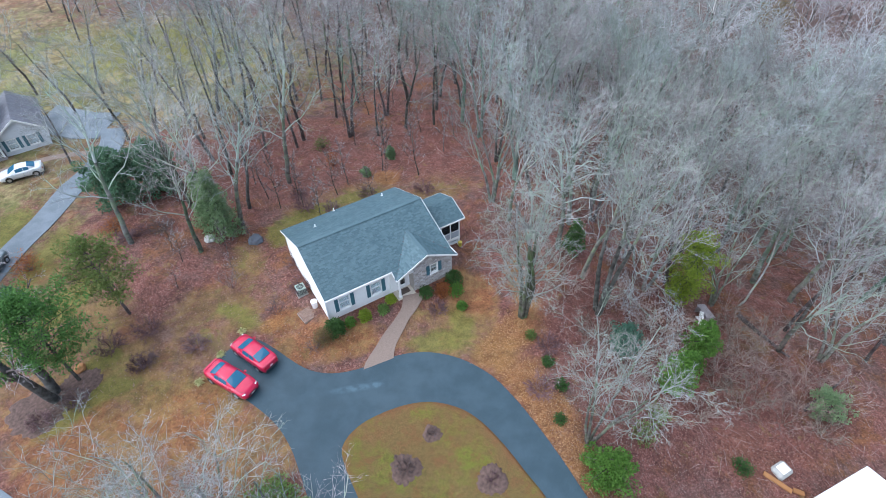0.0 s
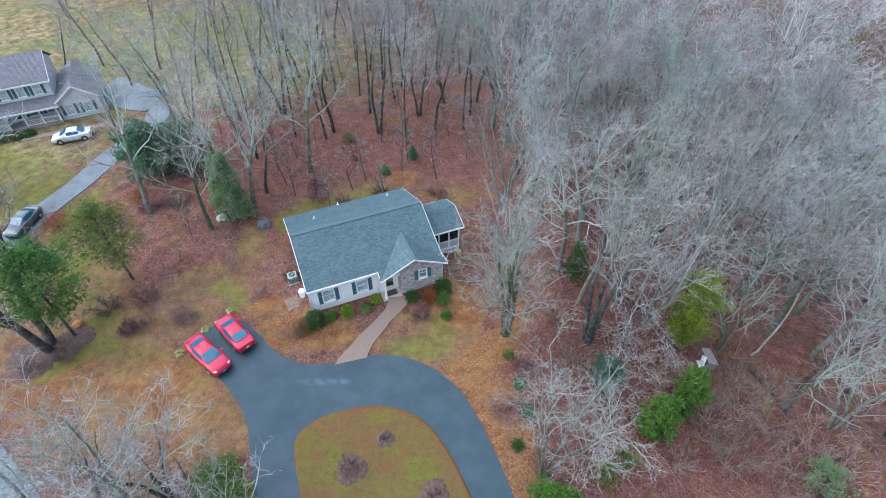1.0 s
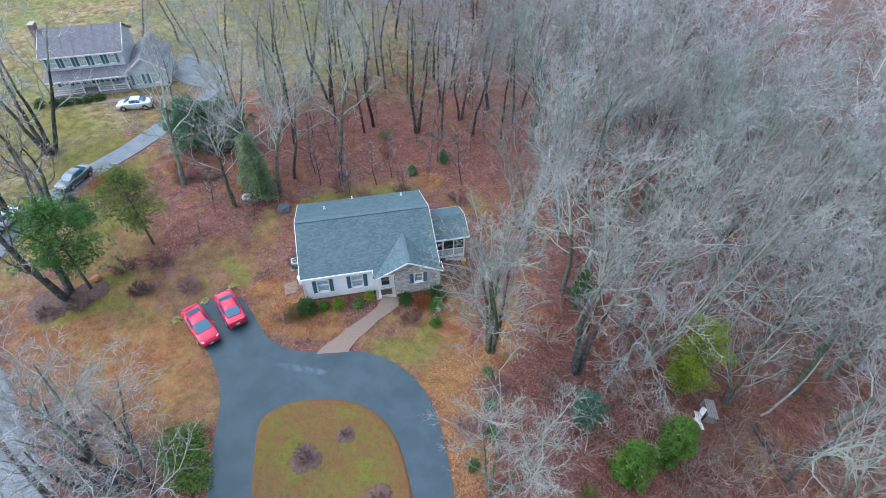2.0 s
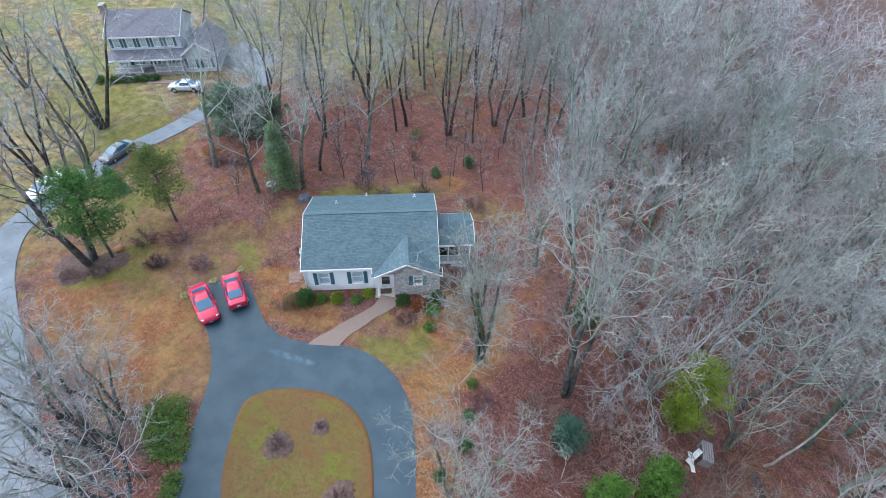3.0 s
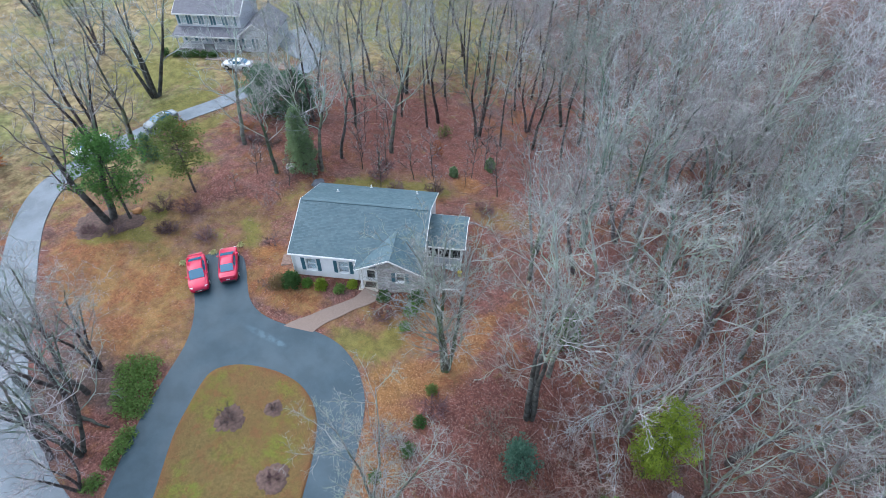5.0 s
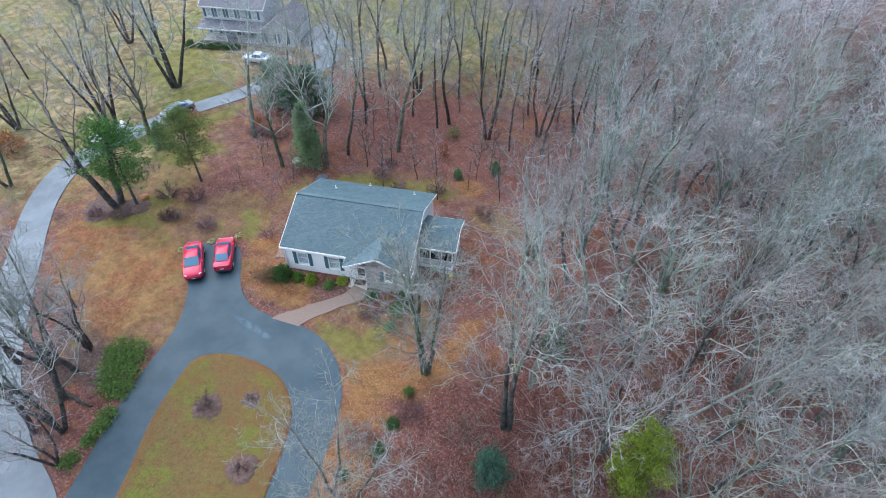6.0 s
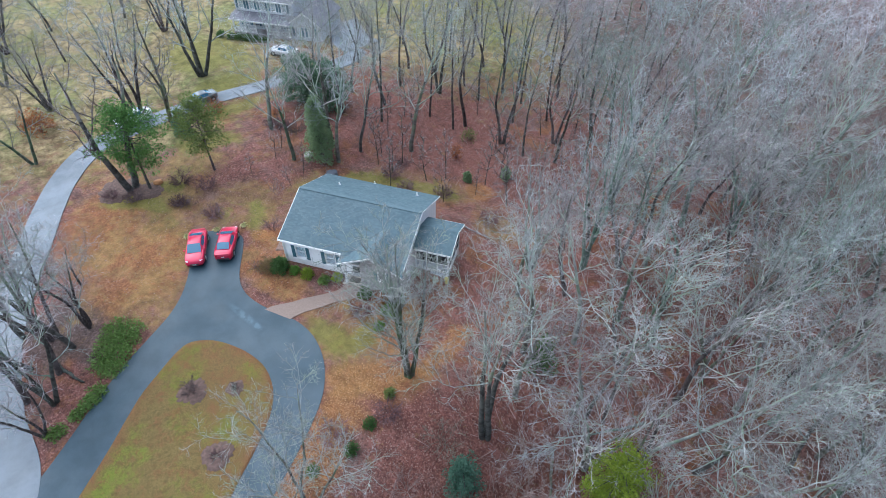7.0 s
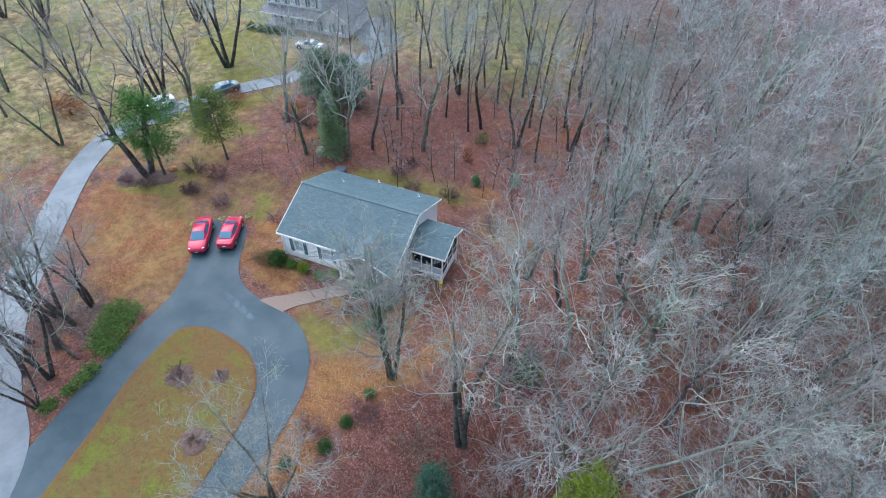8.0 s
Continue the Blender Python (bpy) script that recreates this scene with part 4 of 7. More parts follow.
    tagged(part("shingle", shingles([((0, 2.8, 3.98), (1, 0, 0), (0, 1, 0.42), [(u, (v - 2.8) * kp) for u, v in pr]), ((0, 7.35, pz(7.35)), (1, 0, 0), (0, -1, 0.42), [(u, (7.35 - v) * kp) for u, v in qr])], rng), M_ROOF, proof), kind="stuff")
    for a, b in (((12.4, 2.77, 3.9), (15.85, 2.77, 3.9)), ((15.88, 2.8, 3.9), (15.88, 5.06, 4.84)), ((15.88, 5.06, 4.84), (15.88, 7.35, 3.88)), ((12.4, 7.38, 3.88), (15.85, 7.38, 3.88))):
        part("fascia", beam(bmesh.new(), a, b, 0.05, 0.17), M_WHITE, proof, "white fascia board")
    bm = bmesh.new()
    for u in (15.45, 15.5):
        f = [bm.verts.new((u, v, z)) for v, z in ((3.1, 3.75), (5.06, 4.7), (7.0, 3.75))]
        bm.faces.new(f)
    part("gable_panel", bm, M_SIDING, proof)
    return h


def house_extras():
    M = Matrix.Translation(HOUSE_AT) @ pose(0, 0, 0, 0, 0, HOUSE_TURN)

    def ground_at(u, v):
        w = M @ Vector((u, v, 0))
        return Vector((w.x, w.y, gz(w.x, w.y)))

    def set_on(u, v, turn=0.0):
        return Matrix.Translation(ground_at(u, v)) @ pose(0, 0, 0, 0, 0, HOUSE_TURN + turn)

    ac = thing("air_conditioner", set_on(-0.72, 5.0), "sage-green outdoor air conditioner standing beside the house wall", "air conditioner")
    part("pad", boxed(-0.5, 0.5, -0.5, 0.5, -0.15, 0.06), M_CONCRETE, ac)
    body = part("cabinet", boxed(-0.42, 0.42, -0.42, 0.42, 0.06, 0.86, bevel=0.04), M_ACGREEN, ac)
    bm = bmesh.new()
    for s in range(11):
        z = 0.14 + s * 0.06
        box(bm, -0.43, 0.43, -0.435, -0.42, z, z + 0.02)
        box(bm, -0.435, -0.42, -0.43, 0.43, z, z + 0.02)
    part("louvre", bm, M_DARK, body)
    bm = rod(bmesh.new(), (0, 0, 0.855), (0, 0, 0.875), 0.33, sides=24)
    part("fan_opening", bm, M_DARK, body, "dark round fan opening")
    bm = bmesh.new()
    for r in (0.1, 0.2, 0.3):
        for i in range(20):
            a, b = i / 20 * math.tau, (i + 1) / 20 * math.tau
            rod(bm, (r * math.cos(a), r * math.sin(a), 0.885), (r * math.cos(b), r * math.sin(b), 0.885), 0.008, sides=4)
    for i in range(8):
        a = i / 8 * math.tau
        rod(bm, (0, 0, 0.885), (0.34 * math.cos(a), 0.34 * math.sin(a), 0.885), 0.008, sides=4)
    part("fan_guard", bm, M_ACGREEN, body)

    bm = rod(bmesh.new(), (0, 0, 0), (0, 0, 0.75), 0.24, 0.28, 18)
    tub = lone("rain_barrel", bm, M_WHITE, set_on(-0.32, 2.75), "white plastic barrel beside the house corner", "barrel")
    part("rim", rod(bmesh.new(), (0, 0, 0.72), (0, 0, 0.78), 0.30, sides=18), M_WHITE, tub)

    terrace = thing("brick_patio", set_on(-1.05, 2.35, 8) @ Matrix.Diagonal((0.85, 0.75, 1, 1)) @ Matrix.Translation((0, 0, -0.03)), "small herringbone patio of pinkish brick pavers beside the house", "patio")
    part("bed", boxed(-0.98, 0.98, -0.98, 0.98, -0.5, 0.03), M_MORTAR, terrace)
    rng, verts, faces = random.Random(8), [], []
    for j in range(18):
        x = -0.97 - (j % 2) * 0.1
        while x < 0.95:
            x0, x1 = max(x, -0.97) + 0.005, min(x + 0.2, 0.97) - 0.005
            if x1 - x0 > 0.03:
                y0, k, z = -0.97 + j * 0.108, len(verts), 0.055 + rng.uniform(-0.004, 0.006)
                for a, b, c in ((x0, y0, 0.02), (x1, y0, 0.02), (x1, y0 + 0.1, 0.02), (x0, y0 + 0.1, 0.02), (x0, y0, z), (x1, y0, z), (x1, y0 + 0.1, z), (x0, y0 + 0.1, z)):
                    verts.append((a, b, c))
                for f in ((4, 5, 6, 7), (0, 1, 5, 4), (1, 2, 6, 5), (2, 3, 7, 6), (3, 0, 4, 7)):
                    faces.append(tuple(k + i for i in f))
            x += 0.2
    tagged(part("paver", raw(verts, faces), M_BRICK, terrace), kind="stuff")

    bm = bmesh.new()
    bmesh.ops.create_grid(bm, x_segments=10, y_segments=8, size=0.5)
    for v in bm.verts:
        e = max(abs(v.co.x), abs(v.co.y)) * 2
        v.co = Vector((v.co.x * 1.5, v.co.y * 1.2, 0.75 * (1 - ease(0.55, 1.0, e)) + 0.06 * noise.noise(v.co * 7)))
    lone("tarp_covered_pile", bm, M_TARP, set_on(14.5, 3.9), "blue tarp draped over a pile under the porch", "tarp")
    bm = rod(bmesh.new(), (0, 0, 0), (0, 0, 0.55), 0.17, 0.2, 14)
    pail = lone("bucket", bm, M_YELLOW, set_on(15.45, 2.9), "yellow plastic bucket beside the porch post", "bucket")
    part("rim", rod(bmesh.new(), (0, 0, 0.53), (0, 0, 0.57), 0.215, sides=14), M_YELLOW, pail)
    bm = boxed(-0.45, 0.45, -0.3, 0.3, 0, 0.7, bevel=0.05)
    lone("door_mat", boxed(-0.5, 0.5, -0.32, 0.32, 0, 0.02, bevel=0.005), M_MAT, M @ Matrix.Translation((7.4, 0.02, 0.972)), "dark brown coir mat before the front door", "door mat")
    lone("concrete_slab", boxed(-1.55, 1.55, -1.8, 1.8, -0.3, 0.05, bevel=0.01), M_METALROOF, set_on(13.9, 5.0), "pale concrete slab under the screened porch", "slab")
    lone("storage_box", bm, M_WHITE, set_on(13.3, 3.7), "white storage box under the porch", "box")


def neighbour():
    M = Matrix.Translation((-62.8, 46.8, 0.88)) @ pose(0, 0, 0, 0, 0, 37.5)
    h = thing("house", M, "two-storey pale grey house with charcoal roof and white front porch", "house")
    rng = random.Random(11)
    L, D, V0 = 10.0, 8.0, 2.0
    eave, ridge = 5.15, 7.3
    wins_up = [(0.65 + i * 1.87, 1.5 + i * 1.87, 3.55, 4.75) for i in range(5)]
    wins_lo = [(0.9, 1.9, 0.9, 2.2), (2.6, 3.6, 0.9, 2.2), (6.4, 7.3, 0.9, 2.2), (8.4, 9.3, 0.9, 2.2)]
    dr = (4.7, 5.7, 0.35, 2.4)
    wall = bmesh.new()
    fm = Matrix.Translation((0, V0, 0))
    holed(wall, L, -0.4, eave, wins_up + wins_lo + [dr], 0.2, fm)
    box(wall, 0, L, V0 + D - 0.2, V0 + D, -0.4, eave)
    box(wall, 0, 0.2, V0 + 0.2, V0 + D - 0.2, -0.4, eave)
    box(wall, L - 0.2, L, V0 + 0.2, V0 + D - 0.2, -0.4, eave)
    for u in (0.0, L - 0.2):
        a = [wall.verts.new((u, v, z)) for v, z in ((V0, eave), (V0 + D / 2, ridge - 0.12), (V0 + D, eave))]
        b = [wall.verts.new((u + 0.2, v, z)) for v, z in ((V0, eave), (V0 + D / 2, ridge - 0.12), (V0 + D, eave))]
        wall.faces.new(a)
        wall.faces.new(b)
    walls = part("wall", wall, M_NBSIDE, h)
    part("siding", clapboards(L, 0, eave - 0.1, wins_up + wins_lo + [dr], fm, 0.16), M_NBSIDE, walls)
    part("floor", boxed(0.2, L - 0.2, V0 + 0.2, V0 + D - 0.2, 0.1, 0.2), M_INTERIOR, h)
    part("ceiling", boxed(0.2, L - 0.2, V0 + 0.2, V0 + D - 0.2, 2.6, 2.8), M_INTERIOR, h)
    for a, b, c, d in wins_up + wins_lo:
        sash_window(h, Matrix.Translation((a, V0, c)), b - a, d - c, True, 0.93)
    front_door(h, Matrix.Translation((dr[0], V0, dr[2])), 1.0, 2.05)
    # Roof.
    s = (ridge - eave) / (D / 2)
    z = lambda v: eave + 0.15 + s * min(v - V0, V0 + D - v)
    o = 0.35
    bm = bmesh.new()
    p1 = [(-0.3, V0 - o), (L + 0.3, V0 - o), (L + 0.3, V0 + D / 2), (-0.3, V0 + D / 2)]
    p2 = [(-0.3, V0 + D / 2), (L + 0.3, V0 + D / 2), (L + 0.3, V0 + D + o), (-0.3, V0 + D + o)]
    for poly in (p1, p2):
        slab(bm, [(u, v, z(v)) for u, v in poly], 0.15)
    roof = part("roof", bm, M_DECK, h)
    k = math.hypot(1, s)
    porch = [(-0.3, -0.3), (L + 0.3, -0.3), (L + 0.3, V0), (-0.3, V0)]
    pz = lambda v: 2.5 + 0.27 * (v + 0.3)
    planes = [((0, V0 - o, z(V0 - o)), (1, 0, 0), (0, 1, s), [(u, (v - V0 + o) * k) for u, v in p1]), ((0, V0 + D + o, z(V0 + D + o)), (1, 0, 0), (0, -1, s), [(u, (V0 + D + o - v) * k) for u, v in p2])]
    tagged(part("shingle", shingles(planes, rng, 0.17), M_NBROOF, roof), kind="stuff")
    bm = bmesh.new()
    slab(bm, [(u, v, pz(v)) for u, v in porch], 0.12)
    pr = part("porch_roof", bm, M_DECK, h)
    kp = math.hypot(1, 0.27)
    tagged(part("shingle", shingles([((0, -0.3, pz(-0.3)), (1, 0, 0), (0, 1, 0.27), [(u, (v + 0.3) * kp) for u, v in porch])], rng, 0.3), M_NBROOF, pr), kind="stuff")
    for a, b, pa in (((-0.3, -0.33, 2.43), (L + 0.3, -0.33, 2.43), pr), ((-0.3, V0 - o - 0.03, z(V0 - o) - 0.08), (L + 0.3, V0 - o - 0.03, z(V0 - o) - 0.08), roof), ((-0.33, V0 - o, z(V0 - o) - 0.08), (-0.33, V0 + D / 2, ridge + 0.06), roof), ((L + 0.33, V0 - o, z(V0 - o) - 0.08), (L + 0.33, V0 + D / 2, ridge + 0.06), roof)):
        part("fascia", beam(bmesh.new(), a, b, 0.05, 0.2), M_WHITE, pa)
    part("porch_floor", boxed(0, L, 0, V0, -0.3, 0.35), M_GREYWOOD, h)
    for i in range(6):
        u = 0.1 + i * (L - 0.35) / 5
        part("porch_post", boxed(u, u + 0.16, 0.05, 0.21, 0.35, 2.45), M_WHITE, h)
        if i < 5 and i != 2:
            r = boxed(u + 0.16, u + (L - 0.35) / 5, 0.09, 0.16, 1.12, 1.2)
            box(r, u + 0.16, u + (L - 0.35) / 5, 0.09, 0.16, 0.45, 0.52)
            for j in range(14):
                x = u + 0.25 + j * 0.125
                box(r, x, x + 0.04, 0.1, 0.15, 0.52, 1.12)
            part("railing", r, M_WHITE, h)
    stack = part("chimney", boxed(-1.0, -0.34, V0 + 3.4, V0 + 4.6, -0.4, 8.2), M_BRICK, h, "brown brick chimney")
    part("chimney_cap", boxed(-1.06, -0.28, V0 + 3.34, V0 + 4.66, 8.2, 8.32), M_CONCRETE, stack)
    # Gabled wing.
    wl, w0, w1 = 5.0, 0.6, 8.6
    wall = bmesh.new()
    wm = Matrix.Translation((L, w0, 0))
    holes = [(0.7, 1.7, 0.7, 2.0), (2.9, 3.9, 0.7, 2.0)]
    holed(wall, wl, -0.4, 2.6, holes, 0.2, wm)
    f = [wall.verts.new((L + x, w0 + 0.002, zz)) for x, zz in ((0, 2.6), (wl, 2.6), (wl / 2, 4.35))]
    g = [wall.verts.new((L + x, w0 + 0.2, zz)) for x, zz in ((0, 2.6), (wl, 2.6), (wl / 2, 4.35))]
    wall.faces.new(f)
    wall.faces.new(g[::-1])
    box(wall, L + wl - 0.2, L + wl, w0 + 0.2, w1, -0.4, 2.6)
    box(wall, L, L + wl, w1, w1 + 0.2, -0.4, 2.6)
    wg = part("wing_wall", wall, M_NBSIDE, h)
    part("siding", clapboards(wl, 0, 4.3, holes, wm, 0.16, top=lambda x: 2.6 + 0.7 * min(x, wl - x)), M_NBSIDE, wg)
    for a, b, c, d in holes:
        sash_window(h, Matrix.Translation((L + a, w0, c)), b - a, d - c, True, 0.93)
    bm = bmesh.new()
    zl = lambda x: 4.5 - 0.7 * abs(x - wl / 2)
    a1 = [(-0.05, w0 - 0.35), (wl / 2, w0 - 0.35), (wl / 2, w1 + 0.4), (-0.05, w1 + 0.4)]
    a2 = [(wl / 2, w0 - 0.35), (wl + 0.35, w0 - 0.35), (wl + 0.35, w1 + 0.4), (wl / 2, w1 + 0.4)]
    for poly in (a1, a2):
        slab(bm, [(L + x, v, zl(x)) for x, v in poly], 0.12)
    wr = part("wing_roof", bm, M_DECK, h)
    kw = math.hypot(1, 0.7)
    tagged(part("shingle", shingles([((L - 0.05, 0, zl(-0.05)), (0, 1, 0), (1, 0, 0.7), [(v, (x + 0.05) * kw) for x, v in a1]), ((L + wl + 0.35, 0, zl(wl + 0.35)), (0, 1, 0), (-1, 0, 0.7), [(v, (wl + 0.35 - x) * kw) for x, v in a2])], rng, 0.3), M_NBROOF, wr), kind="stuff")
    for a, b in (((L - 0.05, w0 - 0.38, zl(-0.05) - 0.07), (L + wl / 2, w0 - 0.38, zl(wl / 2) - 0.07)), ((L + wl / 2, w0 - 0.38, zl(wl / 2) - 0.07), (L + wl + 0.35, w0 - 0.38, zl(wl + 0.35) - 0.07))):
        part("fascia", beam(bmesh.new(), a, b, 0.05, 0.2), M_WHITE, wr)


def shed():
    """The end of a white metal roof in the hollow."""
    M = Matrix.Translation((33.54, 20.4, -7.0)) @ pose(0, 0, 0, 0, 0, 27)
    h = thing("shed", M, "low outbuilding with a white metal roof in the hollow", "shed")
    part("wall", boxed(-5.7, -0.3, -4.7, -0.3, -1.2, 2.7), M_GREYWOOD, h)
    bm = slab(bmesh.new(), [(-6, 0, 3.0), (0, 0, 3.0), (0, -2.5, 3.5), (-6, -2.5, 3.5)], 0.08)
    slab(bm, [(-6, -2.5, 3.5), (0, -2.5, 3.5), (0, -5, 3.0), (-6, -5, 3.0)], 0.08)
    r = part("roof", bm, M_METALROOF, h, "white metal roof sheet")
    for i in range(15):
        x = -6 + 0.02 + i * 0.424
        part("seam", beam(bmesh.new(), (x, 0, 3.02), (x, -2.5, 3.52), 0.03, 0.04), M_METALROOF, r)


house()
house_extras()
neighbour()
shed()


# ---- cars ----
def loft(stations, sections, closed_ends=True):
    """A skin through mirrored half sections: at each x a list of (y, z) from the bottom edge to the middle line."""
    bm, rows = bmesh.new(), []
    for x, half in zip(stations, sections):
        pts = [(x, y, z) for y, z in half] + [(x, -y, z) for y, z in half[::-1][1:]]
        rows.append([bm.verts.new(p) for p in pts])
    for r, s in zip(rows, rows[1:]):
        for i in range(len(r) - 1):
            bm.faces.new((r[i], r[i + 1], s[i + 1], s[i]))
    if closed_ends:
        bm.faces.new(rows[0])
        bm.faces.new(rows[-1][::-1])
    bmesh.ops.recalc_face_normals(bm, faces=bm.faces[:])
    for f in bm.faces:
        f.smooth = True
    return bm


def car(m, paint, label, tall=1.0, suv=False):
    c = thing("car", m, label, "car")
    st = [0.0, 0.06, 0.25, 0.6, 1.0, 1.6, 2.4, 3.2, 3.55, 3.9, 4.2, 4.42, 4.54, 4.6]
    wd = [0.60, 0.74, 0.84, 0.885, 0.895, 0.90, 0.90, 0.90, 0.895, 0.885, 0.86, 0.80, 0.70, 0.55]
    tp = [0.66, 0.90, 0.99, 1.03, 1.02, 0.98, 0.96, 0.97, 0.97, 0.92, 0.86, 0.77, 0.66, 0.5]
    secs = []
    for w, t in zip(wd, tp):
        zb = 0.24 if 0.7 < w else 0.32
        secs.append([(w * 0.86, zb), (w * 0.97, zb + 0.08), (w, 0.5 if t > 0.6 else 0.42), (w * 0.992, t - 0.17), (w * 0.95, t - 0.05), (w * 0.85, t - 0.005), (w * 0.5, t + 0.018), (0, t + 0.025)])
    body = part("body", loft(st, secs), paint, c)
    if suv:
        gx = [0.12, 0.45, 0.9, 1.5, 2.2, 2.75, 3.1, 3.5]
        gt = [1.02, 1.52, 1.62, 1.66, 1.65, 1.58, 1.35, 0.99]
    else:
        gx = [0.62, 1.0, 1.42, 1.8, 2.2, 2.65, 3.1, 3.52]
        gt = [1.03, 1.22, 1.39, 1.45, 1.46, 1.41, 1.20, 0.985]
    gb = [0.62, 0.70, 0.74, 0.76, 0.765, 0.76, 0.74, 0.66]
    gs = []
    for t, b in zip(gt, gb):
        rise = (t - 0.95) / 0.5
        top = b - 0.17 * min(1.0, rise)
        gs.append([(b + 0.03, 0.93), (b, 0.97), (top, max(0.98, t - 0.05)), (top * 0.86, t - 0.008), (top * 0.5, t + 0.012), (0, t + 0.018)])
    cabin = part("roof", loft(gx, gs), paint, c)

    def pane(name, i, j, ya, yb, lift=0.012):
        """Glass laid over the cabin's skin between two stations."""
        bm, rows = bmesh.new(), []
        for q in np.linspace(0, 1, 5):
            x = float(np.interp(i + (j - i) * q, range(len(gx)), gx))
            t = float(np.interp(x, gx, gt))
            b = float(np.interp(x, gx, gb))
            top = b - 0.17 * min(1.0, (t - 0.95) / 0.5)
            rows.append([bm.verts.new((x, y * top, t + 0.018 - 0.024 * abs(y) ** 2.2 + lift)) for y in np.linspace(-0.97, 0.97, 7)])
        for r, s in zip(rows, rows[1:]):
            for k in range(6):
                bm.faces.new((r[k], r[k + 1], s[k + 1], s[k]))
        for f in bm.faces:
            f.smooth = True
        part(name, bm, M_CARGLASS, cabin, "dark glossy glass")

    pane("windscreen", 5.0, 6.92, -1, 1)
    pane("rear_window", 0.25, 2.0, -1, 1)
    for s in (-1, 1):
        for a, b in ((1.75, 3.15), (3.25, 5.1)):
            bm, lo, hi = bmesh.new(), [], []
            for q in np.linspace(a, b, 6):
                x = float(np.interp(q, range(8), gx))
                t, w = float(np.interp(q, range(8), gt)), float(np.interp(q, range(8), gb))
                top = w - 0.17 * min(1.0, (t - 0.95) / 0.5)
                z1 = max(1.02, t - 0.085)
                f = (z1 - 0.97) / max(0.02, t - 0.05 - 0.97)
                lo.append(bm.verts.new((x, s * (w + 0.010), 1.0)))
                hi.append(bm.verts.new((x, s * (w + (top - w) * f + 0.010), z1)))
            for k in range(5):
                bm.faces.new((lo[k], lo[k + 1], hi[k + 1], hi[k]))
            part("side_window", bm, M_CARGLASS, cabin, "dark glossy glass")
        bm = boxed(2.98, 3.16, 0.86, 1.02, 0.98, 1.1, bevel=0.03)
        if s < 0:
            bmesh.ops.scale(bm, vec=(1, -1, 1), verts=bm.verts[:])
            bmesh.ops.reverse_faces(bm, faces=bm.faces[:])
        part("mirror", bm, paint, body)
        for x in (0.86, 3.62):
            y = s * 0.80
            arch = rod(bmesh.new(), (x, s * 0.7, 0.35), (x, s * 0.905, 0.35), 0.375, sides=22)
            part("wheel_arch", arch, M_DARK, body)
            bm = rod(bmesh.new(), (x, y - 0.11, 0.315), (x, y + 0.115, 0.315), 0.315, sides=24)
            bmesh.ops.bevel(bm, geom=[e for e in bm.edges if len(e.link_faces) == 2 and e.calc_face_angle() > 1.2], offset=0.03, segments=2, affect="EDGES")
            tyre = part("wheel", bm, M_TYRE, c, "black tyre on a silver rim")
            bm = rod(bmesh.new(), (x, s * 0.90, 0.315), (x, s * 0.922, 0.315), 0.205, sides=20)
            for i in range(5):
                an = i / 5 * math.tau
                beam(bm, (x, s * 0.925, 0.315), (x + 0.19 * math.cos(an), s * 0.925, 0.315 + 0.19 * math.sin(an)), 0.03, 0.06)
            part("rim", bm, M_RIM, tyre)
        bm = boxed(-0.20, 0.06, -0.15, 0.15, 0.60, 0.80, bevel=0.04, m=Matrix.Translation((4.36, s * 0.66, 0)) @ Matrix.Rotation(s * 0.62, 4, "Z"))
        part("headlight", bm, M_LAMP, body, "clear headlight")
        part("tail_light", boxed(0.02, 0.14, s * 0.60 - 0.13, s * 0.60 + 0.13, 0.70, 0.85, bevel=0.03), M_TAIL, body, "red tail light")
        part("door_seam", boxed(2.0, 2.012, s * 0.9035 - 0.003, s * 0.9035 + 0.003, 0.34, 0.9), M_DARK, body)
    for s in (-1, 1):
        seam = [(3.5, 0.70), (3.9, 0.66), (4.2, 0.58), (4.4, 0.50)]
        bm = bmesh.new()
        for (xa, ya), (xb, yb) in zip(seam, seam[1:]):
            za, zb = float(np.interp(xa, st, tp)), float(np.interp(xb, st, tp))
            beam(bm, (xa, s * ya, za + 0.008), (xb, s * yb, zb + 0.008), 0.018, 0.02)
        part("bonnet_seam", bm, M_DARK, body)
    part("boot_spoiler", boxed(0.03, 0.2, -0.66, 0.66, 0.985, 1.03, bevel=0.015), paint, body)
    part("rear_bumper", boxed(-0.03, 0.1, -0.62, 0.62, 0.3, 0.52, bevel=0.03), M_DARK, body, "dark lower bumper")
    part("grille", boxed(4.5, 4.605, -0.42, 0.42, 0.40, 0.56, bevel=0.02), M_DARK, body)
    part("lower_grille", boxed(4.42, 4.58, -0.58, 0.58, 0.28, 0.36, bevel=0.02), M_DARK, body)
    part("number_plate", boxed(-0.01, 0.02, -0.16, 0.16, 0.62, 0.72), M_WHITE, body)
    part("number_plate", boxed(4.6, 4.615, -0.16, 0.16, 0.42, 0.5), M_WHITE, body)
    part("underside", boxed(0.3, 4.3, -0.75, 0.75, 0.18, 0.3), M_DARK, body)
    return c


